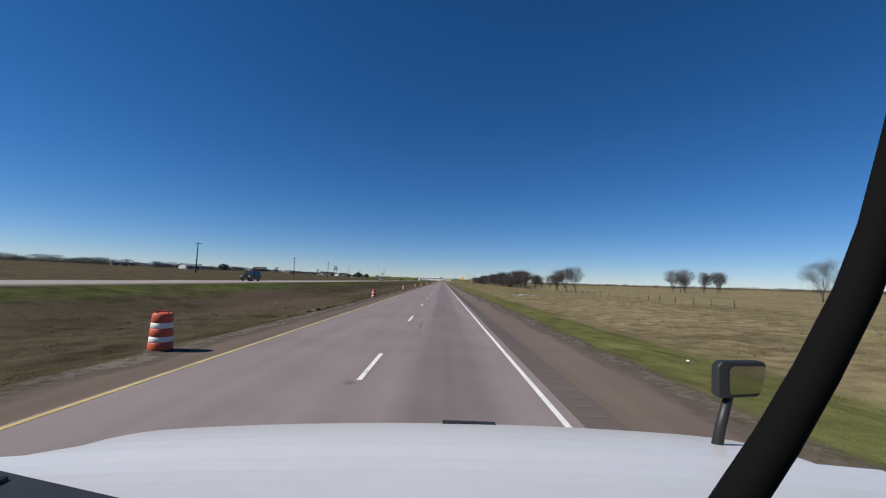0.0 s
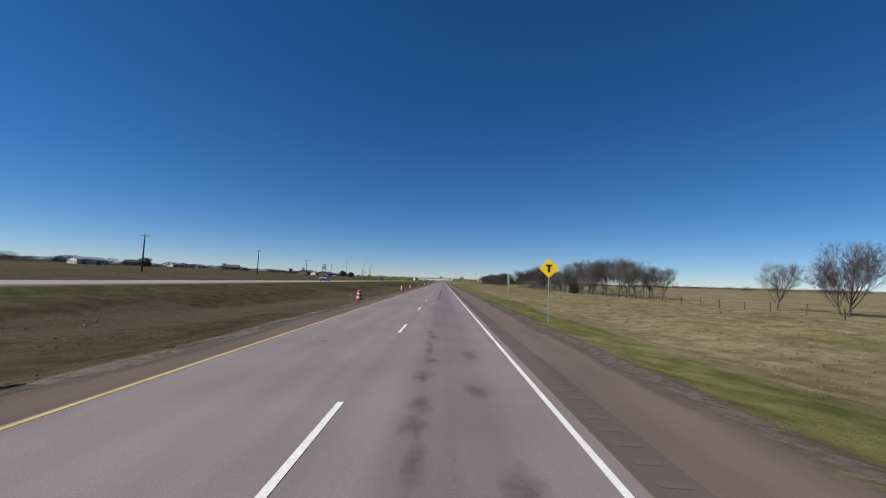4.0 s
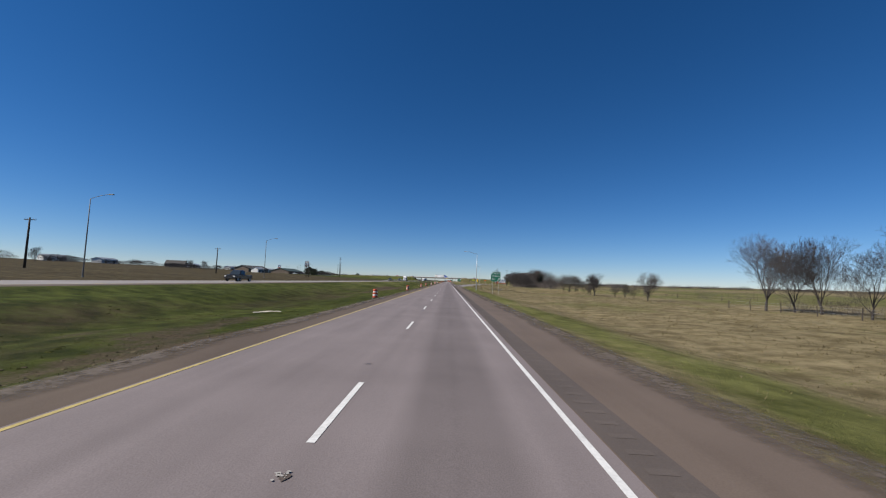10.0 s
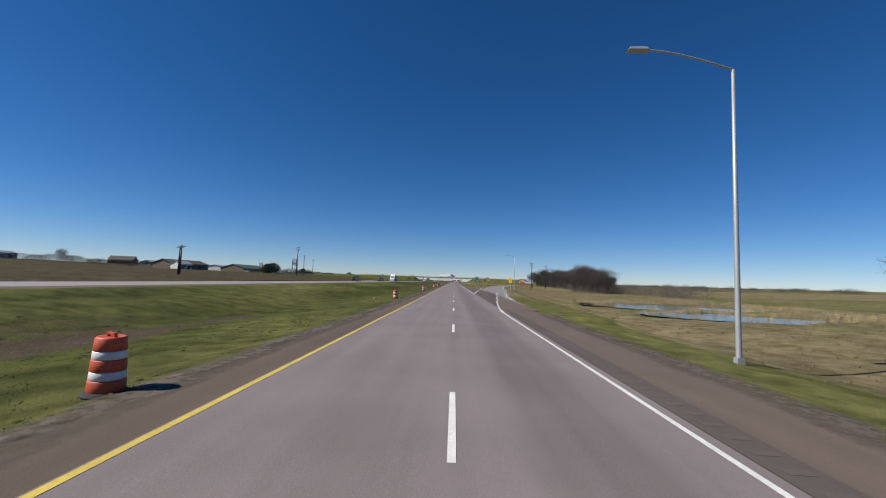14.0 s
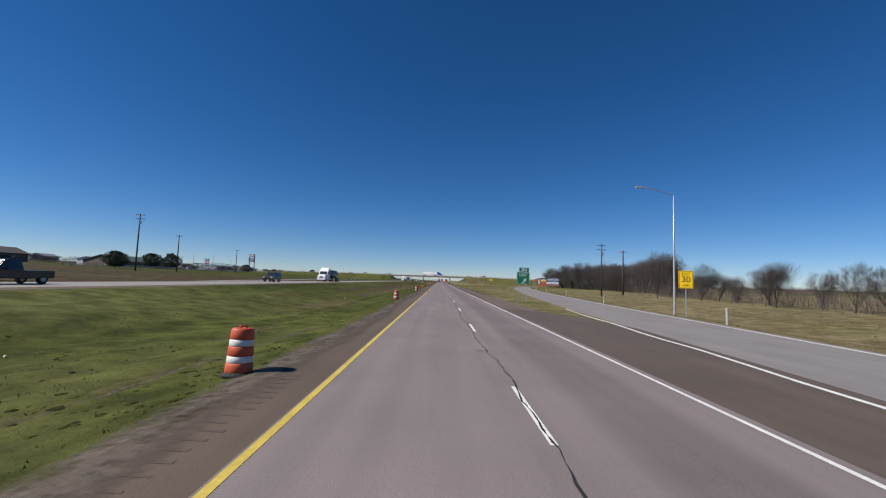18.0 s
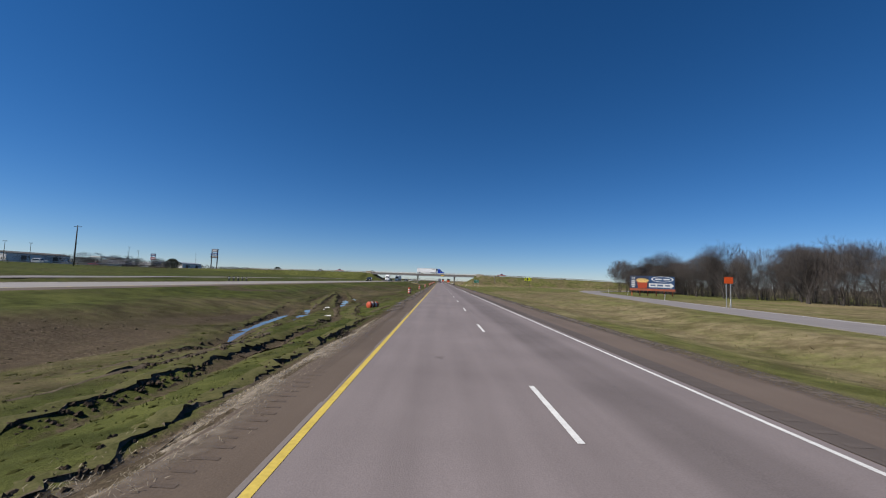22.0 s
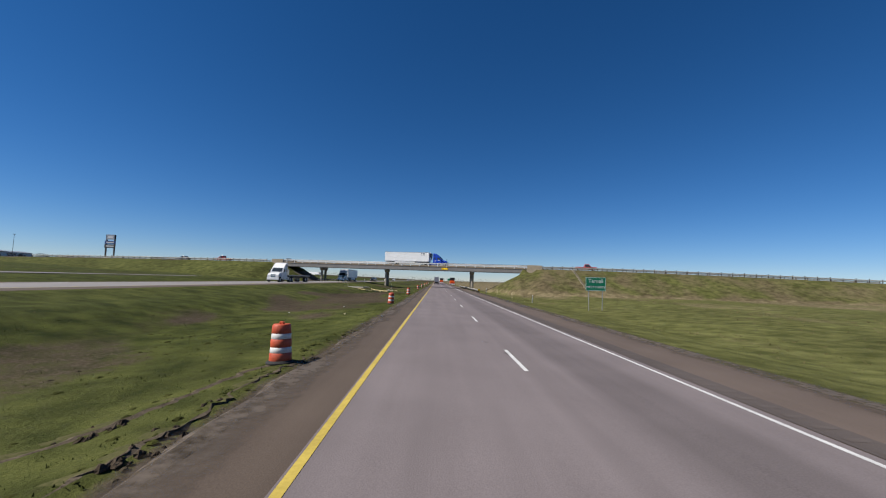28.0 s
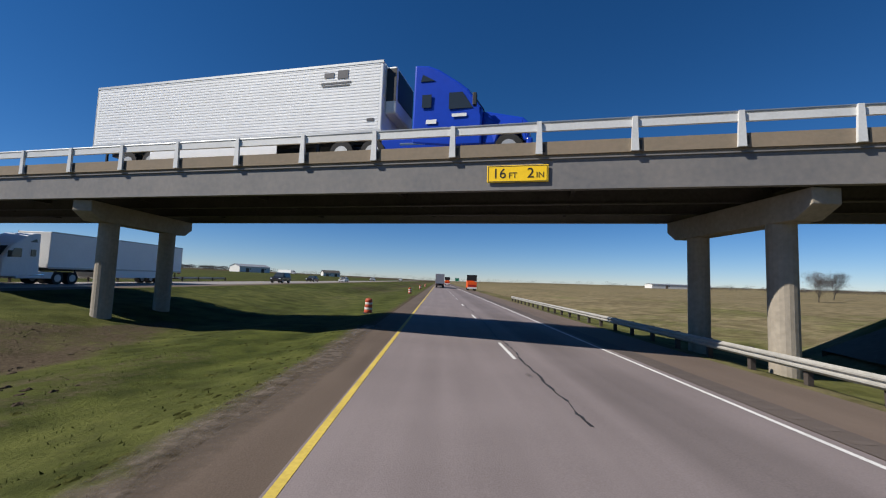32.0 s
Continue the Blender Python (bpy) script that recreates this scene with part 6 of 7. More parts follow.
def brush(name, label, spots, seed, m=BRUSH_TWIG, cat="brush", thick=1.0):
    """Dense leafless thicket: fine twigs filling a rounded mass. spots: (x, y, height, spread, count)."""
    rnd, v, f = random.Random(seed), [], []
    for x, y, h, w, n in spots:
        g = ground_at(x, y)
        for _ in range(n * 5):
            u = rnd.random() ** 0.8
            r = w * 0.62 * math.sqrt(max(0.05, 1 - (1.5 * u - 0.55) ** 2)) * rnd.random() ** 0.5
            a = rnd.uniform(0, 6.283)
            bx, by, bz = x + r * math.cos(a), y + r * math.sin(a), g + h * 0.92 * u - 0.15
            ln = (0.35 + 0.10 * h) * rnd.uniform(0.5, 1.4)
            d = Vector((rnd.gauss(0, 0.55) + 0.4 * math.cos(a), rnd.gauss(0, 0.55) + 0.4 * math.sin(a), rnd.uniform(0.3, 1.3))).normalized() * ln
            wd = rnd.uniform(0.010, 0.026) * (0.8 + h * 0.07) * thick
            q = rnd.uniform(0, 3.14)
            k = len(v)
            v += [(bx - wd * math.cos(q), by - wd * math.sin(q), bz), (bx + wd * math.cos(q), by + wd * math.sin(q), bz), (bx + d.x, by + d.y, bz + d.z)]
            f.append((k, k + 1, k + 2))
        for _ in range(max(2, n // 26)):
            bx, by = x + rnd.gauss(0, w * 0.3), y + rnd.gauss(0, w * 0.3)
            k, wd = len(v), 0.03 + 0.006 * h
            v += [(bx - wd, by, g - 0.2), (bx + wd, by, g - 0.2), (bx + rnd.gauss(0, 0.3), by + rnd.gauss(0, 0.3), g + h * rnd.uniform(0.6, 0.95))]
            f.append((k, k + 1, k + 2))
    sh = Shape()
    sh.v, sh.f = v, f
    return tagged(part(name, sh, m, fix=False), label, cat, kind="stuff")


brnd = random.Random(8)
row = [(45 + brnd.uniform(-2, 5), 195 + i * 1.2, brnd.uniform(0.8, 2.0), 2.4, 20) for i in range(120)]
row += [(51 + brnd.uniform(0, 9), 488 + i * 0.75, brnd.uniform(1.8, 3.6), 3.0, 32) for i in range(88)]
row += [(50 + brnd.uniform(-2, 6), 524 + i * 1.6, brnd.uniform(0.8, 2.2), 2.2, 12) for i in range(34)]
row += [(54 + brnd.uniform(0, 14), 562 + i * 0.7, brnd.uniform(2.0, 4.5), 3.2, 30) for i in range(92)]
row += [(43 + brnd.uniform(-1, 8), 520 + i * 0.5, brnd.uniform(1.2, 3.0), 2.6, 18) for i in range(46)]
row += [(64 + brnd.uniform(-5, 14), 352 + i * 1.4, brnd.uniform(1.2, 2.6), 2.5, 6) for i in range(36)]
brush("hedgerow_brush", "dense grey-brown leafless undergrowth below the tree row", [(x, y, h, w, int(1.7 * n)) for x, y, h, w, n in row], 1, thick=0.75)
far = [(150 + brnd.uniform(0, 60), 640 + i * 2.2, brnd.uniform(2.5, 4.5), 5, 40) for i in range(60)]
brush("woodland_brush", "low leafless thicket of grey-brown twigs", far, 2, thick=2.2)
wood = [(79 + brnd.uniform(-2, 40), 652 + i * 0.68, brnd.uniform(4, 9.5), 5.5, 110) for i in range(188)]
wood += [(80 + brnd.uniform(0, 17), 766 + i * 0.9, brnd.uniform(8.5, 12.5), 7.0, 170) for i in range(34)]
wood = [(min(x, 0.84 * (y - 557)), y, h, w, n) for x, y, h, w, n in wood]
brush("winter_wood", "tall dense winter wood of bare grey-brown twigs", wood, 3, thick=1.1)
horizon = []
for i in range(230):
    y = -60 + i * 7.5
    horizon.append((-330 + brnd.uniform(-50, 50), y, brnd.uniform(3, 6), 12, 150))
for i in range(70):
    horizon.append((-235 + brnd.uniform(-30, 30), -20 + i * 7, brnd.uniform(2, 5), 9, 70))
for i in range(60):
    horizon.append((-250 + brnd.uniform(-30, 30), 640 + i * 7, brnd.uniform(2, 5), 9, 60))
for i in range(290):
    horizon.append((310 + brnd.uniform(-30, 60), 60 + i * 4.6, brnd.uniform(1.5, 3.6) + 1.8 * max(0.0, noise.noise((i * 0.05, 3, 3))), 9, 70))
for i in range(130):
    horizon.append((-560 + i * 9, 1700 + brnd.uniform(-80, 80), brnd.uniform(4, 9), 16, 30))
near_row = [(-282 + brnd.uniform(-12, 12), -80 + i * 2.4, brnd.uniform(1.6, 3.6), 6, 110) for i in range(250)]
brush("field_hedge", "dark leafless hedge along the far side of a field", near_row, 6, FAR_TWIG, cat="hedge", thick=2.6)
yards = [(-162 + brnd.uniform(-8, 8), 795 + i * 2.0, brnd.uniform(3.0, 6.5), 6, 70) for i in range(30)]
yards += [(-350 + brnd.uniform(-12, 12), 900 + i * 5.0, brnd.uniform(3.0, 6.5), 8, 60) for i in range(70)]
yards += [(-150 + brnd.uniform(-5, 5), 700 + i * 2.2, brnd.uniform(1.5, 3.5), 4, 40) for i in range(26)]
brush("yard_trees", "dark leafless thickets round yards across the highway", yards, 7, FAR_TWIG, cat="brush", thick=2.2)
brush("distant_treeline", "low grey treeline along the horizon", horizon, 4, FAR_TWIG, cat="treeline", thick=4.0)
reeds = [(px_ + rx * math.cos(a) * brnd.uniform(0.95, 1.25), py_ + ry * math.sin(a) * brnd.uniform(0.95, 1.25), brnd.uniform(0.3, 0.8), 1.5, 14) for px_, py_, rx, ry in POOLS for a in np.arange(0, 6.28, 0.10)]
DRY = mat("dry_stalks", (0.30, 0.24, 0.13), 0.95, 0, 0.3, 1, island=True)
brush("pond_reeds", "dry tan reeds round the pond", reeds, 5, DRY, "reeds")


def evergreen(x, y, high, wide, seed):
    rnd, g = random.Random(seed), ground_at(x, y)
    t = thing("evergreen_tree", "dark green rounded evergreen with dense small leaves", "tree", at=pose(x, y, g))
    part("trunk", Shape().tube((0, 0, -0.3), (0, 0, high * 0.6), 0.22, 0.1), BARK, t)
    s = Shape()
    for _ in range(3200):
        a, u, rr = rnd.uniform(0, 6.283), rnd.random(), rnd.random() ** 0.4
        z = high * (0.12 + 0.88 * u)
        w = wide * math.sin(math.pi * min(1, 0.15 + 0.8 * u)) ** 0.7 * rr * (1 + 0.75 * noise.noise((1.3 * math.cos(a), 1.3 * math.sin(a), u * 3 + 7 * seed)))
        c = Vector((w * math.cos(a), w * math.sin(a), z))
        e1, e2 = Vector((rnd.gauss(0, 1), rnd.gauss(0, 1), rnd.gauss(0, 1))) * (0.04 * high + 0.02), Vector((rnd.gauss(0, 1), rnd.gauss(0, 1), rnd.gauss(0, 1))) * (0.04 * high + 0.02)
        s.quad(c, c + e1, c + e2)
    part("crown", s, LEAF, t, fix=False)


evergreen(41.0, 237, 2.8, 1.6, 1), evergreen(-150, 728, 8, 5, 2), evergreen(-142, 702, 7, 4.5, 3), evergreen(-120, 652, 6, 4, 4), evergreen(84, 655, 11, 3.5, 5)
evergreen(-190, 900, 7, 5, 6), evergreen(-230, 430, 7, 5, 7), evergreen(-160, 1010, 6, 4.5, 8)


# ---- grass on the verges ----
def grass(name, label, n, xa, xb, seed, m, high, keep):
    rnd = np.random.RandomState(seed)
    v, f = [], []
    xs, ys = rnd.uniform(xa, xb, n), rnd.uniform(-5, 900, n)
    for x, y in zip(xs, ys):
        c = ramp_at(y) if x > 0 else None
        if c is not None and abs(x - c) < 6.2:
            continue
        if x > 22 and 405 < y < 457 and pond(x, y) > 0.3:
            continue
        gr, so = cover(x, y)
        if not keep(gr, so, rnd.rand()):
            continue
        z = ground_at(x, y)
        tall = high * (0.4 + 0.6 * smoothstep(9, 19, x)) if x > 0 else high
        for _ in range(5):
            a, hgt, w = rnd.uniform(0, 6.28), tall * rnd.uniform(0.4, 1.2), rnd.uniform(0.008, 0.02) * (1.0 + 4.0 * max(0.0, tall - 0.1))
            ox, oy = rnd.normal(0, 0.07, 2)
            lx, ly = rnd.normal(0, hgt * 1.0, 2)
            k = len(v)
            v += [(x + ox - w * math.cos(a), y + oy - w * math.sin(a), z - 0.03), (x + ox + w * math.cos(a), y + oy + w * math.sin(a), z - 0.03), (x + ox + lx, y + oy + ly, z + hgt)]
            f.append((k, k + 1, k + 2))
    sh = Shape()
    sh.v, sh.f = v, f
    return tagged(part(name, sh, m, fix=False), label, "grass", kind="stuff")


BLADE_G = mat("green_blades", (0.085, 0.090, 0.020), 0.9, 0, 0.3, 2, island=True, spec=0.08)
BLADE_D = mat("dry_blades", (0.150, 0.120, 0.064), 0.95, 0, 0.35, 2, island=True, spec=0.08)
BLADE_B = mat("brown_blades", (0.100, 0.082, 0.042), 0.95, 0, 0.35, 2, island=True, spec=0.08)
BLADE_M = mat("median_blades", (0.058, 0.066, 0.015), 0.9, 0, 0.3, 2, island=True, spec=0.08)
grass("median_grass", "short green grass tufts on the median", 60000, -18, -5.25, 1, BLADE_M, 0.035, lambda g, s, r: r < g * 1.1 - s * 0.6)
grass("median_straw", "short dry grass tufts on the median", 26000, -20, -5.5, 2, BLADE_B, 0.04, lambda g, s, r: r < 0.9 - g - s * 0.4)
grass("verge_grass", "green grass tufts along the verge", 22000, 6.9, 20, 3, BLADE_G, 0.07, lambda g, s, r: r < g)
grass("verge_straw", "dry straw-coloured grass on the verge", 36000, 8.5, 42, 4, BLADE_D, 0.17, lambda g, s, r: r < 1.0 - g)
grass("verge_weeds", "taller brown weed stalks in the dry verge", 15000, 11, 42, 5, mat("weed_stalks", (0.135, 0.112, 0.058), 0.95, 0, 0.3, 2, island=True, spec=0.08), 0.15, lambda g, s, r: r < 1.0 - g)


# ---- vehicles ----
def wheel(parent, x, y, r, w, rim=GALV):
    t = part("wheel", Shape().tube((x - w / 2, y, r), (x + w / 2, y, r), r, n=20), RUBBER, parent, "black tyre")
    part("rim", Shape().tube((x - w / 2 - 0.01, y, r), (x + w / 2 + 0.01, y, r), r * 0.58, n=14), rim, t)


def hull(outline, half, waist, roof_in, z_waist, z_top):
    """A side outline of (y, z) given width; above the waist the sides lean in."""
    s, n = Shape(), len(outline)
    for sg in (-1, 1):
        for y, z in outline:
            k = max(0.0, (z - z_waist) / (z_top - z_waist))
            s.v.append((sg * (half - roof_in * k), y, z))
    s.f += [(i, (i + 1) % n, n + (i + 1) % n, n + i) for i in range(n)]
    s.f += [tuple(range(n - 1, -1, -1)), tuple(range(n, 2 * n))]
    return s


def car(kind, colour, x, y, z, turn, label):
    """kind: suv, pickup, sedan or jeep. Its nose points along -y before the turn."""
    L = {"suv": 4.8, "pickup": 5.8, "sedan": 4.7, "jeep": 4.3}[kind]
    H = {"suv": 1.8, "pickup": 1.85, "sedan": 1.45, "jeep": 1.85}[kind]
    g = {"suv": 0.35, "pickup": 0.42, "sedan": 0.25, "jeep": 0.45}[kind]
    w = H * 0.56
    c = thing({"suv": "sport_utility_car", "pickup": "pickup_truck", "sedan": "sedan_car", "jeep": "off_road_car"}[kind], label, "car", "traffic", at=pose(x, y, z, 0, 0, turn))
    a, b = -L / 2, L / 2
    if kind == "pickup":
        body = [(a, g + 0.1), (a, g + 0.62), (a + 0.25, w - 0.02), (a + 1.5, w + 0.02), (a + 3.3, w + 0.02), (a + 3.35, w), (b - 0.02, w), (b, g + 0.1), (b - 0.1, g), (a + 0.1, g)]
        cab = [(a + 1.45, w), (a + 2.1, H - 0.05), (a + 2.4, H), (a + 3.2, H - 0.03), (a + 3.35, w)]
    elif kind == "jeep":
        body = [(a, g + 0.1), (a, w - 0.05), (a + 0.1, w), (b, w), (b, g + 0.05), (b - 0.05, g), (a + 0.1, g)]
        cab = [(a + 1.35, w), (a + 1.6, H - 0.03), (a + 1.8, H), (b - 0.1, H - 0.02), (b - 0.02, w)]
    elif kind == "sedan":
        body = [(a, g + 0.12), (a, g + 0.42), (a + 0.2, w - 0.08), (a + 1.35, w), (b - 0.9, w), (b - 0.05, w - 0.05), (b, g + 0.15), (b - 0.1, g), (a + 0.1, g)]
        cab = [(a + 1.3, w - 0.01), (a + 2.05, H - 0.04), (a + 2.4, H), (a + 3.1, H - 0.03), (b - 0.75, w - 0.01)]
    else:
        body = [(a, g + 0.12), (a, g + 0.55), (a + 0.22, w - 0.03), (a + 1.25, w), (b - 0.05, w), (b, g + 0.2), (b - 0.1, g), (a + 0.1, g)]
        cab = [(a + 1.2, w - 0.01), (a + 1.95, H - 0.05), (a + 2.3, H), (b - 0.5, H - 0.04), (b - 0.08, w - 0.01)]
    part("body", hull(body, 0.95, w, 0.0, w, H), colour, c, bevel=0.06)
    part("cabin", hull(cab, 0.93, w, 0.17, w, H), colour, c, bevel=0.05)
    inset = [(yy + (0.14 if yy < (cab[0][0] + cab[-1][0]) / 2 else -0.12), zz + (0.05 if zz < w + 0.05 else -0.09)) for yy, zz in cab]
    part("side_windows", hull(inset, 0.945, w, 0.17, w, H), GLASS, c, "dark tinted side glass")
    p0, p1 = cab[0], cab[1]
    ws = Shape().quad((-0.80, p0[0] + 0.06, p0[1] + 0.06), (0.80, p0[0] + 0.06, p0[1] + 0.06), (0.68, p1[0] - 0.04, p1[1] - 0.04), (-0.68, p1[0] - 0.04, p1[1] - 0.04))
    ws.v = [(vx, vy - 0.035, vz + 0.02) for vx, vy, vz in ws.v]
    part("windscreen", ws, GLASS, c, fix=False)
    for sx in (-1, 1):
        part("headlight", Shape().box(sx * 0.72, a - 0.005, g + 0.42, 0.3, 0.05, 0.16), WHITE_PAINT, c)
        part("tail_light", Shape().box(sx * 0.82, b + 0.005, w - 0.22, 0.14, 0.05, 0.3), RED_PAINT, c)
        part("mirror", Shape().box(sx * 1.03, cab[0][0] + 0.55, w + 0.1, 0.18, 0.1, 0.14), BLACK_PAINT, c)
        for yy in (a + 0.85, b - 0.95):
            wheel(c, sx * 0.82, yy, 0.38 if kind != "sedan" else 0.33, 0.24)
    part("bumper", Shape().box(0, a - 0.03, g + 0.16, 1.8, 0.12, 0.2), BLACK_PAINT if kind != "sedan" else colour, c, bevel=0.03)
    part("grille", Shape().box(0, a - 0.012, g + 0.42, 1.0, 0.04, 0.2), BLACK_PAINT, c)
    return c


BLACK_CAR = mat("black_car_paint", (0.02, 0.02, 0.022), 0.2, 0, 0.1, 1, spec=0.7)
GREY_CAR = mat("grey_car_paint", (0.14, 0.14, 0.145), 0.25, 0.3, 0.1, 1)
TAN_CAR = mat("champagne_car_paint", (0.45, 0.41, 0.34), 0.25, 0.3, 0.08, 1)
WHITE_CAR = mat("white_car_paint", (0.72, 0.72, 0.71), 0.25, 0, 0.05, 1)
car("jeep", BLACK_CAR, -33.6, 75, 0.8, 0, "black boxy off-road car on the oncoming carriageway")
car("suv", TAN_CAR, -33.6, 236, 0.8, 0, "champagne-coloured sport utility car with dark glass")
car("pickup", BLACK_CAR, -33.6, 533, 0.8, 0, "black pickup truck on the oncoming carriageway")
car("jeep", GREY_CAR, -33.6, 581, 0.8, 0, "dark grey boxy off-road car with a spare look")
car("pickup", BLACK_CAR, -33.6, 352, 0.8, 0, "black pickup truck passing on the oncoming side")
car("suv", BLACK_CAR, -33.6, 796, 0.8, 0, "black sport utility car near the overpass")
car("suv", BLACK_CAR, -29.8, 958, 0.8, 0, "black sport utility car beyond the overpass")
car("sedan", BLACK_CAR, -33.6, 988, 0.8, 0, "dark sedan beyond the overpass")
car("sedan", WHITE_CAR, -29.8, 1005, 0.8, 0, "white sedan beyond the overpass")
car("pickup", WHITE_CAR, -33.6, 1080, 0.8, 0, "white pickup truck far down the oncoming carriageway")
car("suv", WHITE_CAR, -29.8, 1180, 0.8, 0, "white sport utility car far away")


def tractor(parent, colour, sleeper=True):
    """Highway tractor, nose along -y, rear of the cab at y = 0."""
    part("chassis", Shape().box(0, 0.2, 0.85, 0.95, 7.4, 0.28), BLACK_PAINT, parent)
    hood = [(-3.75, 0.75), (-3.80, 1.35), (-3.55, 1.62), (-2.25, 1.95), (-2.05, 1.95), (-2.05, 0.65), (-2.6, 0.62), (-2.75, 1.15), (-3.45, 1.15), (-3.6, 0.7)]
    part("hood", hull(hood, 1.12, 1.3, 0.18, 1.3, 1.95), colour, parent, bevel=0.08)
    cab = [(-2.1, 0.6), (-2.1, 1.95), (-1.55, 2.75), (-1.2, 3.05), (-0.4, 3.62), (0.0, 3.80), (0.55, 3.86), (0.55, 0.75), (-0.9, 0.6)]
    part("cab", hull(cab, 1.22, 2.4, 0.10, 2.4, 3.86), colour, parent, bevel=0.08)
    ws = Shape().quad((-1.02, -2.12, 2.02), (1.02, -2.12, 2.02), (0.95, -1.60, 2.78), (-0.95, -1.60, 2.78))
    part("windscreen", ws, GLASS, parent, fix=False)
    for sx in (-1, 1):
        x = sx * 1.228
        part("door_window", Shape().prism([(-1.75, 2.0), (-1.35, 2.62), (-0.85, 2.62), (-0.85, 2.0)], min(x, x - sx * 0.03), max(x, x - sx * 0.03)), GLASS, parent)
        part("sleeper_window", Shape().box(x - sx * 0.01, 0.0, 2.35, 0.03, 0.36, 0.5), GLASS, parent)
        part("upper_window", Shape().prism([(-0.28, 3.15), (0.2, 3.42), (0.28, 3.15)], min(sx * 1.175, sx * 1.15), max(sx * 1.175, sx * 1.15)), GLASS, parent)
        part("mirror", Shape().box(sx * 1.42, -1.85, 2.2, 0.2, 0.14, 0.46).box(sx * 1.3, -1.85, 2.3, 0.25, 0.04, 0.04), BLACK_PAINT, parent, bevel=0.02)
        part("headlight", Shape().box(sx * 0.85, -3.74, 1.2, 0.42, 0.1, 0.26), WHITE_PAINT, parent)
        part("side_fairing", Shape().box(sx * 1.12, 0.35, 0.72, 0.14, 2.8, 0.5), colour, parent, bevel=0.03)
        part("fuel_tank", Shape().tube((sx * 0.9, -0.8, 0.75), (sx * 0.9, 1.0, 0.75), 0.3, n=14), CHROME, parent)
        for yy in (-3.05, 2.1, 3.4):
            wheel(parent, sx * 0.98, yy, 0.5, 0.32 if yy < 0 else 0.5)
    part("bumper", Shape().box(0, -3.78, 0.62, 2.3, 0.22, 0.42), colour, parent, bevel=0.06)
    part("grille", Shape().box(0, -3.74, 1.2, 0.9, 0.1, 0.55), CHROME, parent)
    part("fender_mirror", Shape().tube((0.95, -3.2, 1.5), (1.0, -3.25, 2.0), 0.025).box(1.0, -3.25, 2.12, 0.16, 0.08, 0.26), BLACK_PAINT, parent)


def trailer(parent, length, y0, ribs=True, colour=TRAILER_WHITE):
    """Box trailer from y0 backwards (+y)."""
    yc = y0 + length / 2
    body = part("box", Shape().box(0, yc, 2.68, 2.58, length, 2.80), colour, parent, "white corrugated trailer box", bevel=0.04)
    if ribs:
        for sx in (-1, 1):
            r = Shape()
            for i in range(22):
                z = 1.44 + i * 0.12
                r.box(sx * 1.292, yc, z, 0.010, length - 0.3, 0.05)
            part("side_ribs", r, colour, body)
    for sx in (-1, 1):
        part("side_rail", Shape().box(sx * 1.295, yc, 1.30, 0.03, length, 0.14).box(sx * 1.295, yc, 4.05, 0.03, length, 0.10), GALV if ribs else colour, body)
        part("side_skirt", Shape().box(sx * 1.25, yc + 0.6, 0.92, 0.03, length * 0.45, 0.66), colour, parent)
        part("landing_leg", Shape().box(sx * 0.8, y0 + 2.9, 0.7, 0.12, 0.12, 1.15), BLACK_PAINT, parent)
        for yy in (y0 + length - 3.3, y0 + length - 2.0):
            wheel(parent, sx * 0.95, yy, 0.5, 0.5)
        part("tail_light", Shape().box(sx * 1.05, y0 + length + 0.01, 1.15, 0.3, 0.03, 0.1), RED_PAINT, parent)
    part("underframe", Shape().box(0, yc, 1.15, 1.1, length - 0.4, 0.22), BLACK_PAINT, parent)
    part("rear_guard", Shape().box(0, y0 + length - 0.1, 0.55, 2.2, 0.1, 0.1).box(-0.7, y0 + length - 0.1, 0.85, 0.08, 0.08, 0.6).box(0.7, y0 + length - 0.1, 0.85, 0.08, 0.08, 0.6), BLACK_PAINT, parent)
    part("rear_frame", Shape().box(0, y0 + length + 0.005, 2.68, 0.04, 0.03, 2.7).box(1.24, y0 + length + 0.005, 2.68, 0.1, 0.03, 2.75).box(-1.24, y0 + length + 0.005, 2.68, 0.1, 0.03, 2.75), GALV, body)


def semi(name, x, y, z, turn, colour, label, length=16.15, ribs=True):
    t = thing(name, label, "truck", at=pose(x, y, z, 0, 0, turn))
    tractor(t, colour)
    trailer(t, length, 1.15, ribs)
    return t


# blue truck with refrigerated trailer on the overpass
nose = on_axis(3.5, -1.45, DECK)
hdg = math.degrees(TURN) + 90
big = thing("refrigerated_truck", "blue highway tractor pulling a long white refrigerated trailer", "truck", at=pose(nose.x, nose.y, DECK + 0.01, 0, 0, hdg) @ pose(0, 3.8, 0))
tractor(big, TRUCK_BLUE)
trailer(big, 14.2, 1.75)
ru = part("cooling_unit", Shape().box(0, 1.52, 3.0, 2.1, 0.48, 1.9), WHITE_PAINT, big, bevel=0.08)
part("cooling_grille", Shape().box(0, 1.27, 3.2, 1.8, 0.03, 1.2).box(-1.055, 1.5, 3.2, 0.02, 0.4, 1.3), BLACK_PAINT, ru)
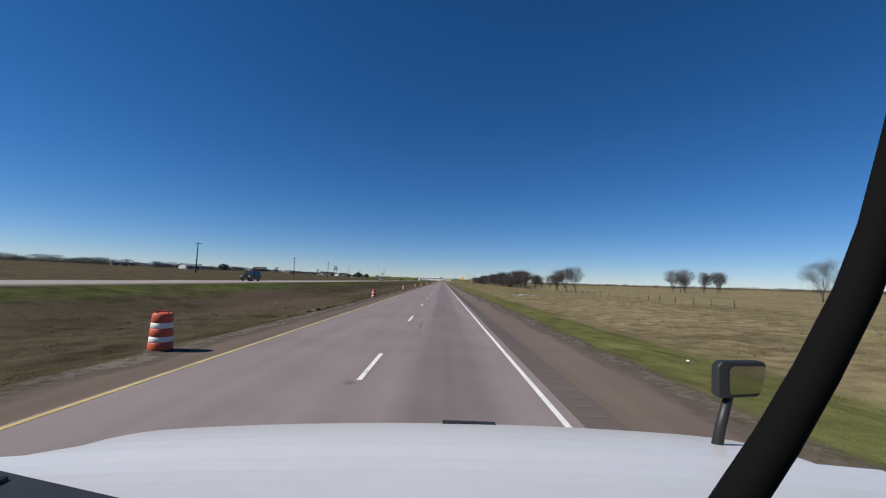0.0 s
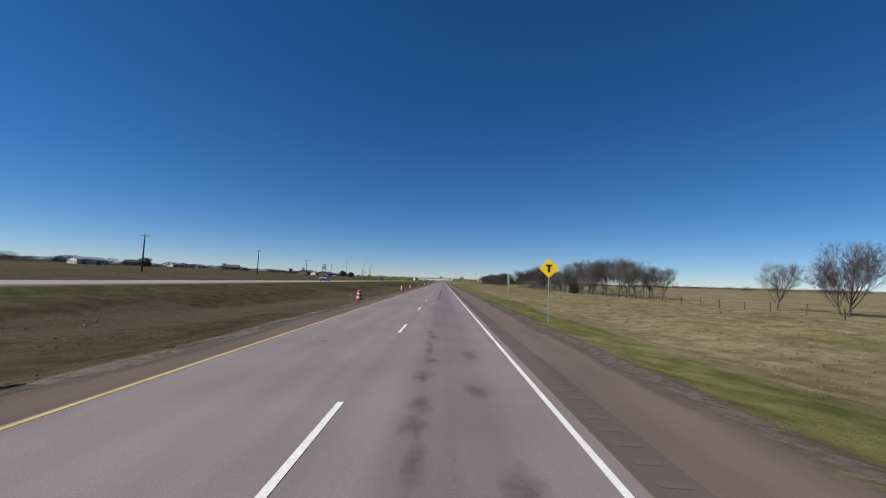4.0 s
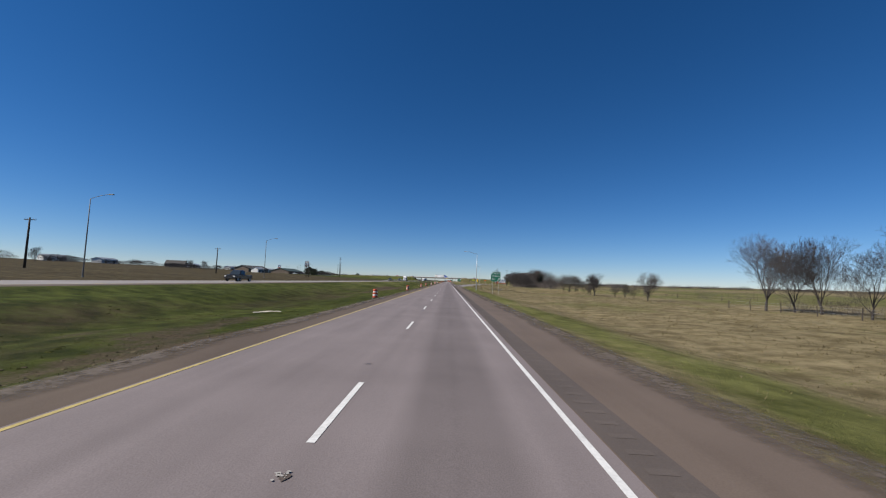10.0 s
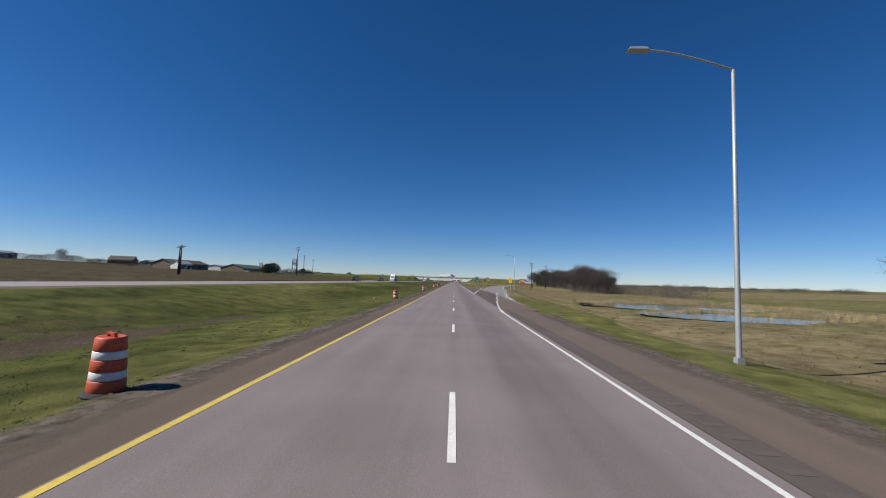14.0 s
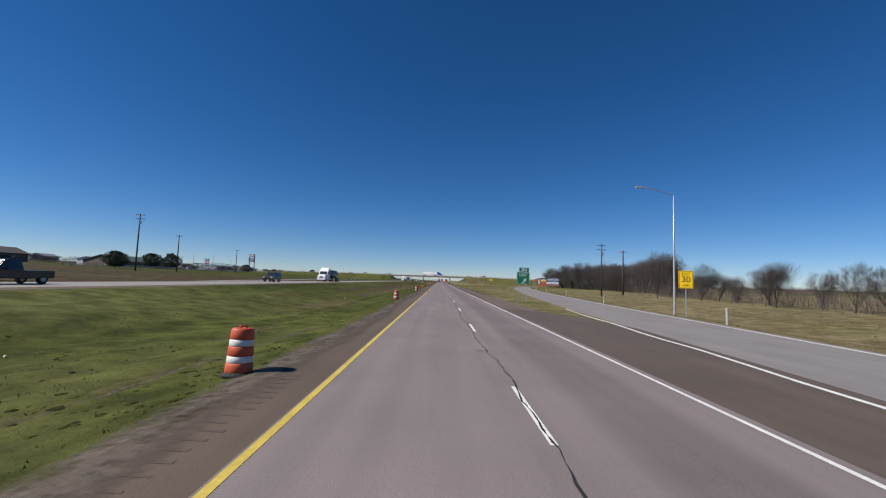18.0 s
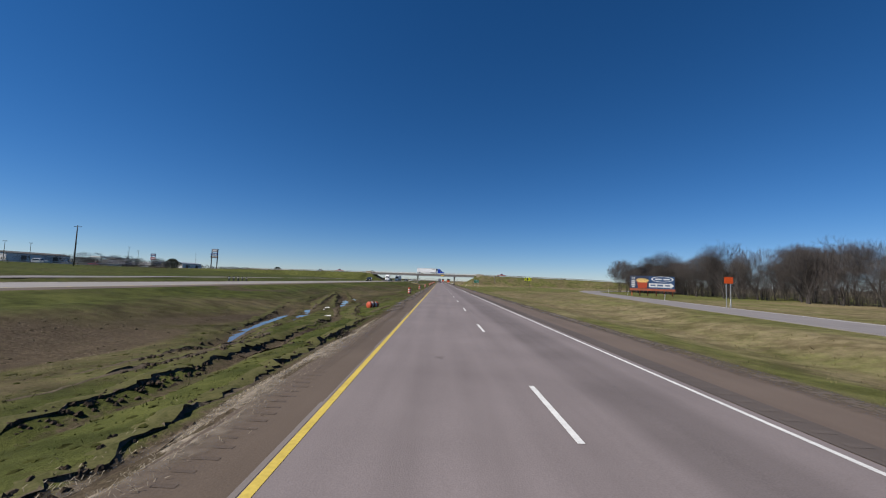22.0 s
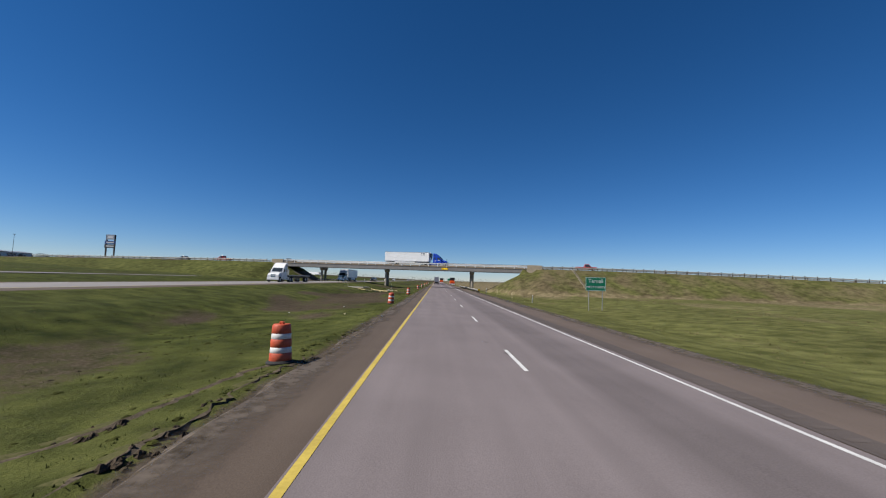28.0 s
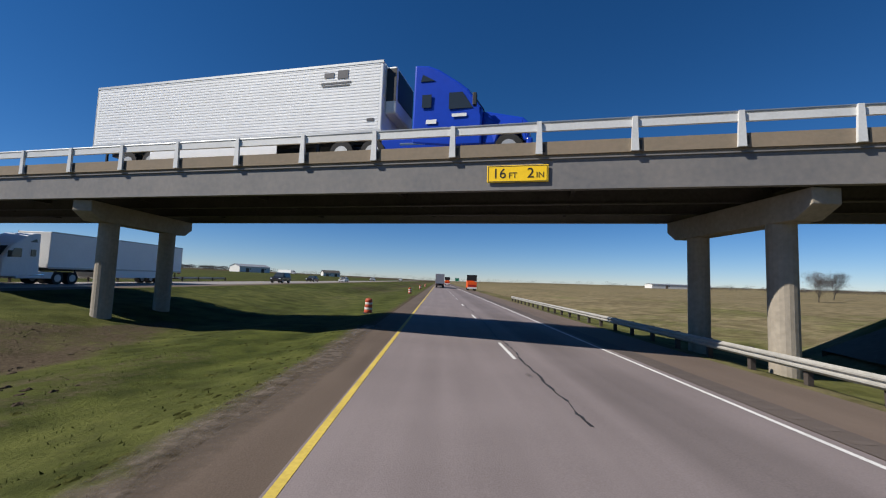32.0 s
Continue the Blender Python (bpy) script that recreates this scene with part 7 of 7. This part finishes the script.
for sx in (-1, 1):
    dk = mat("dark_decal", (0.05, 0.05, 0.06), 0.5)
    d = Shape().box(sx * 1.308, 4.05, 3.66, 0.006, 0.42, 0.2).box(sx * 1.308, 3.45, 3.66, 0.006, 0.45, 0.34)
    part("decal", d, dk, big, "dark emblem on the trailer side")
    for u, w, long, tall in ((3.75, 3.33, 1.3, 0.07), (3.75, 3.22, 1.2, 0.05), (2.2, 1.75, 0.3, 0.12)):
        part("decal_bar", Shape().box(sx * 1.308, u, w, 0.006, long, tall), dk, big)
    part("door_bars", Shape().box(sx * 1.236, -1.25, 1.75, 0.006, 0.55, 0.12).box(sx * 1.236, -0.2, 1.55, 0.006, 0.4, 0.16), WHITE_PAINT, big)

semi("highway_truck", -33.6, 917, 0.8, 0, mat("truck_white", (0.70, 0.71, 0.72), 0.3, 0, 0.06, 1), "white highway tractor with a white box trailer under the overpass")
semi("highway_truck", -150, 1300, ground_at(-150, 1300) + 0.02, 70, mat("truck_grey", (0.3, 0.3, 0.32), 0.3), "distant highway truck with a white trailer", ribs=False)
def flatbed(x, y, z):
    """White tractor with a low empty flatbed trailer."""
    t = thing("flatbed_truck", "white highway tractor pulling an empty dark flatbed trailer", "truck", at=pose(x, y, z))
    tractor(t, WHITE_CAR)
    part("bed", Shape().box(0, 8.2, 1.38, 2.5, 14.0, 0.16), STEEL_DARK, t, "dark steel flatbed", bevel=0.02)
    for sx in (-1, 1):
        part("side_rail", Shape().box(sx * 1.26, 8.2, 1.36, 0.06, 14.0, 0.2), GALV, t)
        part("beam", Shape().prism([(1.6, 1.3), (14.6, 1.3), (14.6, 1.0), (4.5, 0.75), (3.2, 1.1), (1.6, 1.15)], sx * 0.5 - 0.05, sx * 0.5 + 0.05), BLACK_PAINT, t)
        part("landing_leg", Shape().box(sx * 0.8, 4.2, 0.65, 0.12, 0.12, 1.2), BLACK_PAINT, t)
        for yy in (12.0, 13.3):
            wheel(t, sx * 0.95, yy, 0.5, 0.5)
    part("headboard", Shape().box(0, 1.3, 2.0, 2.4, 0.08, 1.1), GALV, t)
    return t


flatbed(-33.6, 861, 0.8)
lead = semi("highway_truck", -1.95, 1022, 0.02, 180, mat("truck_dark", (0.05, 0.05, 0.06), 0.3), "grey box trailer of a highway truck seen from behind", ribs=False)
for ch in lead.children:
    if ch.name.startswith("box"):
        ch.data = ch.data.copy()
        ch.data.materials[0] = mat("trailer_grey", (0.20, 0.21, 0.24), 0.45, 0, 0.1, 1.5)


# tanker on the oncoming side
tk = thing("tanker_truck", "white day-cab truck pulling a polished steel tanker trailer", "truck", at=pose(-33.6, 617, 0.8))
tractor(tk, WHITE_CAR)
part("tank", Shape().lathe([(0.3, 0), (0.85, 0.12), (1.02, 0.5), (1.02, 9.5), (0.85, 9.9), (0.3, 10.0)], 24), mat("tank_steel", (0.13, 0.135, 0.15), 0.4, 0.5, 0.15, 1), tk, smooth=True).matrix_basis = pose(0, 1.2, 2.15, -90, 0, 0)
part("tank_frame", Shape().box(0, 6.5, 1.05, 1.0, 9.5, 0.2), BLACK_PAINT, tk)
for sx in (-1, 1):
    for yy in (8.6, 9.9):
        wheel(tk, sx * 0.95, yy, 0.5, 0.5)
    part("tank_rail", Shape().box(sx * 0.3, 6.2, 3.22, 0.05, 8, 0.08), GALV, tk)

# orange works vehicle with a dark arrow board
wk = thing("arrow_board_truck", "orange road works truck carrying a black arrow board", "truck", at=pose(6.3, 992, -0.2))
part("body", Shape().box(0, 1.8, 1.55, 2.4, 4.6, 1.5), ORANGE_PAINT, wk, bevel=0.06)
part("cab", Shape().box(0, 5.2, 1.7, 2.3, 2.0, 2.0, tip=0.9), ORANGE_PAINT, wk, bevel=0.08)
part("arrow_board", Shape().box(0, 0.4, 3.35, 2.6, 0.14, 1.5), BLACK_PAINT, wk, bevel=0.02)
part("board_mast", Shape().box(-0.8, 0.45, 2.4, 0.1, 0.1, 0.8).box(0.8, 0.45, 2.4, 0.1, 0.1, 0.8), BLACK_PAINT, wk)
part("bumper", Shape().box(0, -0.55, 0.75, 2.4, 0.2, 0.4), WHITE_PAINT, wk)
part("red_panel", Shape().box(0, -0.52, 1.3, 2.0, 0.03, 0.5), RED_PAINT, wk)
for sx in (-1, 1):
    for yy in (0.6, 4.9):
        wheel(wk, sx * 0.95, yy, 0.48, 0.4)
copy_thing(wk, pose(2.0, 1090, -0.04))

# on the bank
pk = on_axis(43.5, 1.6)
car("pickup", RED_PAINT, pk.x, pk.y, DECK - 0.02, math.degrees(TURN) + 90, "red pickup truck on the overpass approach")
for s, kind, colour, lab in ((-79, "pickup", RED_PAINT, "red pickup truck on the bank road"), (-53, "sedan", GREY_CAR, "grey sedan on the overpass"), (-96, "sedan", GREY_CAR, "grey sedan on the bank road")):
    q = on_axis(s, 1.7)
    car(kind, colour, q.x, q.y, DECK + 0.02, math.degrees(TURN) - 90, lab)


# ---- buildings across the highway ----
ROOF_GREY = mat("metal_roof_grey", (0.30, 0.31, 0.32), 0.45, 0.3, 0.12, 3)
ROOF_DARK = mat("roof_dark", (0.06, 0.055, 0.05), 0.8, 0, 0.2, 2)
ROOF_GREEN = mat("roof_green", (0.055, 0.075, 0.060), 0.6, 0, 0.2, 3)
WALL_W = mat("white_siding", (0.60, 0.59, 0.56), 0.7, 0, 0.08, 2)
WALL_B = mat("brown_siding", (0.16, 0.12, 0.09), 0.8, 0, 0.15, 2)


def shed(x, y, lx, ly, h, rise, wall, roof, turn, label, doors=2):
    g = ground_at(x, y)
    b = thing("shed", label, "building", "roadside buildings", at=pose(x, y, g - 0.2, 0, 0, turn))
    part("wall", Shape().prism([(-ly / 2, 0), (ly / 2, 0), (ly / 2, h), (0, h + rise), (-ly / 2, h)], -lx / 2, lx / 2), wall, b)
    r = Shape()
    for sg in (-1, 1):
        r.prism([(sg * (ly / 2 + 0.4), h - 0.16), (0, h + rise + 0.04), (0, h + rise + 0.24), (sg * (ly / 2 + 0.4), h + 0.06)], -lx / 2 - 0.4, lx / 2 + 0.4)
    part("roof", r, roof, b)
    for i in range(doors):
        u = (i + 0.5) / doors * lx - lx / 2
        d = part("door", Shape().box(u, -ly / 2 - 0.03, h * 0.38, min(3.0, lx / doors * 0.5), 0.08, h * 0.75), STEEL_DARK if i % 2 else WALL_B, b)
        part("window", Shape().box(u + min(2.6, lx / doors * 0.4), -ly / 2 - 0.03, h * 0.6, 1.2, 0.06, 0.9), GLASS, b)
    part("end_door", Shape().box(lx / 2 + 0.03, 0, h * 0.42, 0.08, ly * 0.3, h * 0.8), ROOF_DARK, b)


NEAR_SHEDS = [(-178, 655, 32, 13, 3.6, 2.4, WALL_B, ROOF_DARK, 84, "long low brown shed with a dark roof"),
              (-160, 628, 8, 7, 3.0, 1.6, WALL_W, ROOF_GREY, 75, "small white outbuilding with a gable roof"),
              (-176, 732, 34, 20, 3.0, 3.0, WALL_B, ROOF_GREEN, 85, "large low building with a dark green roof"),
              (-380, 850, 24, 16, 4.0, 5.0, WALL_B, ROOF_DARK, 20, "dark brown gabled field barn"),
              (-390, 905, 20, 12, 4.0, 2.5, WALL_W, ROOF_GREY, 100, "white farm house with a grey roof"),
              (-260, 330, 12, 8, 3.0, 1.6, WALL_W, ROOF_GREY, 40, "white farm house in a field"),
              (-265, 210, 14, 8, 3.2, 1.8, WALL_W, ROOF_DARK, 60, "white house with a dark roof"),
              (-270, 120, 10, 8, 3.0, 1.6, WALL_W, ROOF_GREY, 90, "small white house by the treeline"),
              (-240, 390, 18, 9, 3.4, 1.6, WALL_W, ROOF_GREY, 75, "low white metal farm building"),
              (-210, 760, 30, 12, 4.0, 1.2, WALL_W, ROOF_GREY, 88, "low white commercial building"),
              (-250, 860, 36, 14, 4.5, 1.0, WALL_W, ROOF_DARK, 85, "flat roofed truck stop building")]
FAR_SHEDS = [(-230, 980, 22, 12, 5.0, 0.8, WALL_W, ROOF_GREY, 80, "pale roadside building behind the bank"),
             (-170, 1250, 30, 14, 5.0, 2.0, WALL_W, ROOF_GREY, 60, "white metal warehouse far beyond the overpass"),
             (270, 1350, 70, 14, 4.5, 0.6, WALL_W, ROOF_GREY, 5, "long low white warehouse in a field"),
             (-330, 620, 16, 9, 3.5, 1.8, WALL_W, ROOF_GREY, 70, "white field shed beside distant trees"),
             (-345, 690, 22, 10, 4.0, 1.5, WALL_W, ROOF_GREY, 95, "long white metal shed far off"),
             (-360, 960, 26, 12, 4.2, 1.6, WALL_W, ROOF_GREY, 85, "pale metal building near the service sign"),
             (-325, 1020, 18, 10, 4.0, 1.2, WALL_W, ROOF_DARK, 80, "white store building with dark roof"),
             (-300, 1060, 30, 14, 5.0, 0.8, WALL_W, ROOF_GREY, 88, "flat roofed service station building"),
             (-340, 560, 12, 8, 3.2, 2.0, WALL_B, ROOF_DARK, 30, "small dark barn by distant trees"),
             (-310, 450, 14, 8, 3.2, 1.6, WALL_W, ROOF_GREY, 100, "white mobile home in the field"),
             (-120, 1330, 18, 10, 4.0, 2.5, WALL_W, ROOF_DARK, 30, "white house far beyond the overpass")]
for a in NEAR_SHEDS + FAR_SHEDS:
    shed(*a)


def sign_tower(x, y, high, panels, label):
    g = ground_at(x, y)
    t = thing("sign_tower", label, "sign", at=pose(x, y, g))
    for sx in (-1, 1):
        part("post", Shape().box(sx * high * 0.14, 0, high / 2, high * 0.035, high * 0.035, high), STEEL_DARK, t)
    for z, w, h, m in panels:
        p = part("panel", Shape().box(0, -0.5, z * high, w * high, 0.5, h * high), m, t)
        part("bars", Shape().box(0, -0.78, z * high, w * high * 0.7, 0.02, h * high * 0.3), WHITE_PAINT, p)
    return t


SIGN_BLUE = mat("sign_blue", (0.03, 0.06, 0.18), 0.5)
sign_tower(-303, 1157, 27, [(0.92, 0.26, 0.17, mat("sign_pale", (0.35, 0.38, 0.42), 0.5)), (0.74, 0.36, 0.10, SIGN_BLUE), (0.61, 0.36, 0.12, STEEL_DARK)], "tall twin-post service sign with dark panels")
sign_tower(-330, 1080, 14, [(0.9, 0.4, 0.2, SIGN_BLUE), (0.6, 0.4, 0.2, RED_PAINT)], "twin-post roadside price sign")


# parked vehicles and a board fence at the yards across the highway
for x, y, kind, colour, turn, lab in ((-150, 745, "pickup", WHITE_CAR, 40, "white pickup truck parked by trees"), (-158, 772, "suv", WHITE_CAR, 95, "white sport utility car parked in a yard"),
                                      (-165, 792, "sedan", GREY_CAR, 80, "grey sedan parked in a yard"), (-170, 812, "pickup", RED_PAINT, 85, "red pickup truck parked in a yard"),
                                      (-185, 850, "suv", BLACK_CAR, 90, "black sport utility car parked in a yard"), (-195, 880, "pickup", WHITE_CAR, 100, "white pickup truck parked in a yard"),
                                      (-250, 935, "sedan", WHITE_CAR, 60, "white sedan parked at the services"), (-262, 990, "suv", WHITE_CAR, 85, "white sport utility car parked at the services"),
                                      (-255, 1035, "pickup", GREY_CAR, 90, "grey pickup truck parked at the services"), (-152, 690, "sedan", WHITE_CAR, 90, "white sedan beside the long shed")):
    car(kind, colour, x, y, ground_at(x, y), turn, lab)
yard = thing("board_fence", "pale board fence along a yard across the highway", "fence")
for y in np.arange(640, 780, 3.5):
    x = -128 - 0.03 * (y - 640)
    part("fence_post", Shape().box(x, y, ground_at(x, y) + 0.5, 0.13, 0.13, 1.4), WOOD_POLE, yard)
    x2 = -128 - 0.03 * (y + 3.5 - 640)
    g1, g2 = ground_at(x, y), ground_at(x2, y + 3.5)
    fs = Shape()
    for h in (0.45, 0.95):
        fs.quad((x + 0.07, y, g1 + h), (x2 + 0.07, y + 3.5, g2 + h), (x2 + 0.07, y + 3.5, g2 + h + 0.16), (x + 0.07, y, g1 + h + 0.16))
        fs.quad((x + 0.10, y, g1 + h), (x2 + 0.10, y + 3.5, g2 + h), (x2 + 0.10, y + 3.5, g2 + h + 0.16), (x + 0.10, y, g1 + h + 0.16))
        fs.quad((x + 0.07, y, g1 + h + 0.16), (x2 + 0.07, y + 3.5, g2 + h + 0.16), (x2 + 0.10, y + 3.5, g2 + h + 0.16), (x + 0.10, y, g1 + h + 0.16))
    part("board", fs, WALL_W, yard, fix=False)


# truck stop across the highway: parked trailers, fuel canopies and light masts
def parked_trailer(x, y, turn, colour, label):
    g = ground_at(x, y)
    t = thing("parked_trailer", label, "trailer", "trailers at the truck stop", at=pose(x, y, g, 0, 0, turn))
    part("box", Shape().box(0, 0, 2.65, 2.55, 13.5, 2.8), colour, t, bevel=0.05)
    part("underframe", Shape().box(0, 0, 1.12, 1.1, 13.0, 0.24), BLACK_PAINT, t)
    for sx in (-1, 1):
        part("landing_leg", Shape().box(sx * 0.8, -4.0, 0.6, 0.12, 0.12, 1.2), BLACK_PAINT, t)
        for yy in (4.2, 5.5):
            part("wheel", Shape().tube((sx * 0.7, yy, 0.5), (sx * 1.2, yy, 0.5), 0.5, n=12), RUBBER, t)


trl = random.Random(19)
TRAILER_GREY = mat("trailer_dull", (0.42, 0.43, 0.45), 0.5, 0, 0.1, 2)
for i in range(13):
    white = trl.random() < 0.6
    parked_trailer(-215 - 9 * i + trl.uniform(-4, 4), 880 + 17 * i + trl.uniform(-5, 5), trl.uniform(60, 110), TRAILER_WHITE if white else TRAILER_GREY,
                   "white box trailer parked at the truck stop" if white else "dull grey box trailer parked at the truck stop")
for x, y, w in ((-245, 910, 16), (-290, 985, 22)):
    g = ground_at(x, y)
    cn = thing("fuel_canopy", "flat pale fuel canopy on slim columns", "canopy", at=pose(x, y, g, 0, 0, 80))
    part("roof", Shape().box(0, 0, 5.6, w, 9, 0.9), WALL_W, cn, bevel=0.05)
    for sx in (-1, 1):
        for sy in (-1, 1):
            part("column", Shape().box(sx * w * 0.35, sy * 2.6, 2.5, 0.35, 0.35, 5.2), STEEL_DARK, cn)
for x, y, h in ((-190, 800, 9), (-205, 840, 12), (-225, 905, 14), (-260, 950, 12), (-240, 1010, 15), (-300, 1040, 13), (-170, 770, 8), (-185, 860, 10)):
    g = ground_at(x, y)
    lm = thing("light_mast", "tall thin dark light mast in a yard", "light mast", "masts across the highway", at=pose(x, y, g))
    part("mast", Shape().tube((0, 0, -0.2), (0, 0, h), 0.13, 0.07, n=8), STEEL_DARK, lm)
    part("lamp_bar", Shape().box(0, 0, h, 1.6, 0.3, 0.18), STEEL_DARK, lm)


# ---- front of the white truck that carries the camera, left standing at the start ----
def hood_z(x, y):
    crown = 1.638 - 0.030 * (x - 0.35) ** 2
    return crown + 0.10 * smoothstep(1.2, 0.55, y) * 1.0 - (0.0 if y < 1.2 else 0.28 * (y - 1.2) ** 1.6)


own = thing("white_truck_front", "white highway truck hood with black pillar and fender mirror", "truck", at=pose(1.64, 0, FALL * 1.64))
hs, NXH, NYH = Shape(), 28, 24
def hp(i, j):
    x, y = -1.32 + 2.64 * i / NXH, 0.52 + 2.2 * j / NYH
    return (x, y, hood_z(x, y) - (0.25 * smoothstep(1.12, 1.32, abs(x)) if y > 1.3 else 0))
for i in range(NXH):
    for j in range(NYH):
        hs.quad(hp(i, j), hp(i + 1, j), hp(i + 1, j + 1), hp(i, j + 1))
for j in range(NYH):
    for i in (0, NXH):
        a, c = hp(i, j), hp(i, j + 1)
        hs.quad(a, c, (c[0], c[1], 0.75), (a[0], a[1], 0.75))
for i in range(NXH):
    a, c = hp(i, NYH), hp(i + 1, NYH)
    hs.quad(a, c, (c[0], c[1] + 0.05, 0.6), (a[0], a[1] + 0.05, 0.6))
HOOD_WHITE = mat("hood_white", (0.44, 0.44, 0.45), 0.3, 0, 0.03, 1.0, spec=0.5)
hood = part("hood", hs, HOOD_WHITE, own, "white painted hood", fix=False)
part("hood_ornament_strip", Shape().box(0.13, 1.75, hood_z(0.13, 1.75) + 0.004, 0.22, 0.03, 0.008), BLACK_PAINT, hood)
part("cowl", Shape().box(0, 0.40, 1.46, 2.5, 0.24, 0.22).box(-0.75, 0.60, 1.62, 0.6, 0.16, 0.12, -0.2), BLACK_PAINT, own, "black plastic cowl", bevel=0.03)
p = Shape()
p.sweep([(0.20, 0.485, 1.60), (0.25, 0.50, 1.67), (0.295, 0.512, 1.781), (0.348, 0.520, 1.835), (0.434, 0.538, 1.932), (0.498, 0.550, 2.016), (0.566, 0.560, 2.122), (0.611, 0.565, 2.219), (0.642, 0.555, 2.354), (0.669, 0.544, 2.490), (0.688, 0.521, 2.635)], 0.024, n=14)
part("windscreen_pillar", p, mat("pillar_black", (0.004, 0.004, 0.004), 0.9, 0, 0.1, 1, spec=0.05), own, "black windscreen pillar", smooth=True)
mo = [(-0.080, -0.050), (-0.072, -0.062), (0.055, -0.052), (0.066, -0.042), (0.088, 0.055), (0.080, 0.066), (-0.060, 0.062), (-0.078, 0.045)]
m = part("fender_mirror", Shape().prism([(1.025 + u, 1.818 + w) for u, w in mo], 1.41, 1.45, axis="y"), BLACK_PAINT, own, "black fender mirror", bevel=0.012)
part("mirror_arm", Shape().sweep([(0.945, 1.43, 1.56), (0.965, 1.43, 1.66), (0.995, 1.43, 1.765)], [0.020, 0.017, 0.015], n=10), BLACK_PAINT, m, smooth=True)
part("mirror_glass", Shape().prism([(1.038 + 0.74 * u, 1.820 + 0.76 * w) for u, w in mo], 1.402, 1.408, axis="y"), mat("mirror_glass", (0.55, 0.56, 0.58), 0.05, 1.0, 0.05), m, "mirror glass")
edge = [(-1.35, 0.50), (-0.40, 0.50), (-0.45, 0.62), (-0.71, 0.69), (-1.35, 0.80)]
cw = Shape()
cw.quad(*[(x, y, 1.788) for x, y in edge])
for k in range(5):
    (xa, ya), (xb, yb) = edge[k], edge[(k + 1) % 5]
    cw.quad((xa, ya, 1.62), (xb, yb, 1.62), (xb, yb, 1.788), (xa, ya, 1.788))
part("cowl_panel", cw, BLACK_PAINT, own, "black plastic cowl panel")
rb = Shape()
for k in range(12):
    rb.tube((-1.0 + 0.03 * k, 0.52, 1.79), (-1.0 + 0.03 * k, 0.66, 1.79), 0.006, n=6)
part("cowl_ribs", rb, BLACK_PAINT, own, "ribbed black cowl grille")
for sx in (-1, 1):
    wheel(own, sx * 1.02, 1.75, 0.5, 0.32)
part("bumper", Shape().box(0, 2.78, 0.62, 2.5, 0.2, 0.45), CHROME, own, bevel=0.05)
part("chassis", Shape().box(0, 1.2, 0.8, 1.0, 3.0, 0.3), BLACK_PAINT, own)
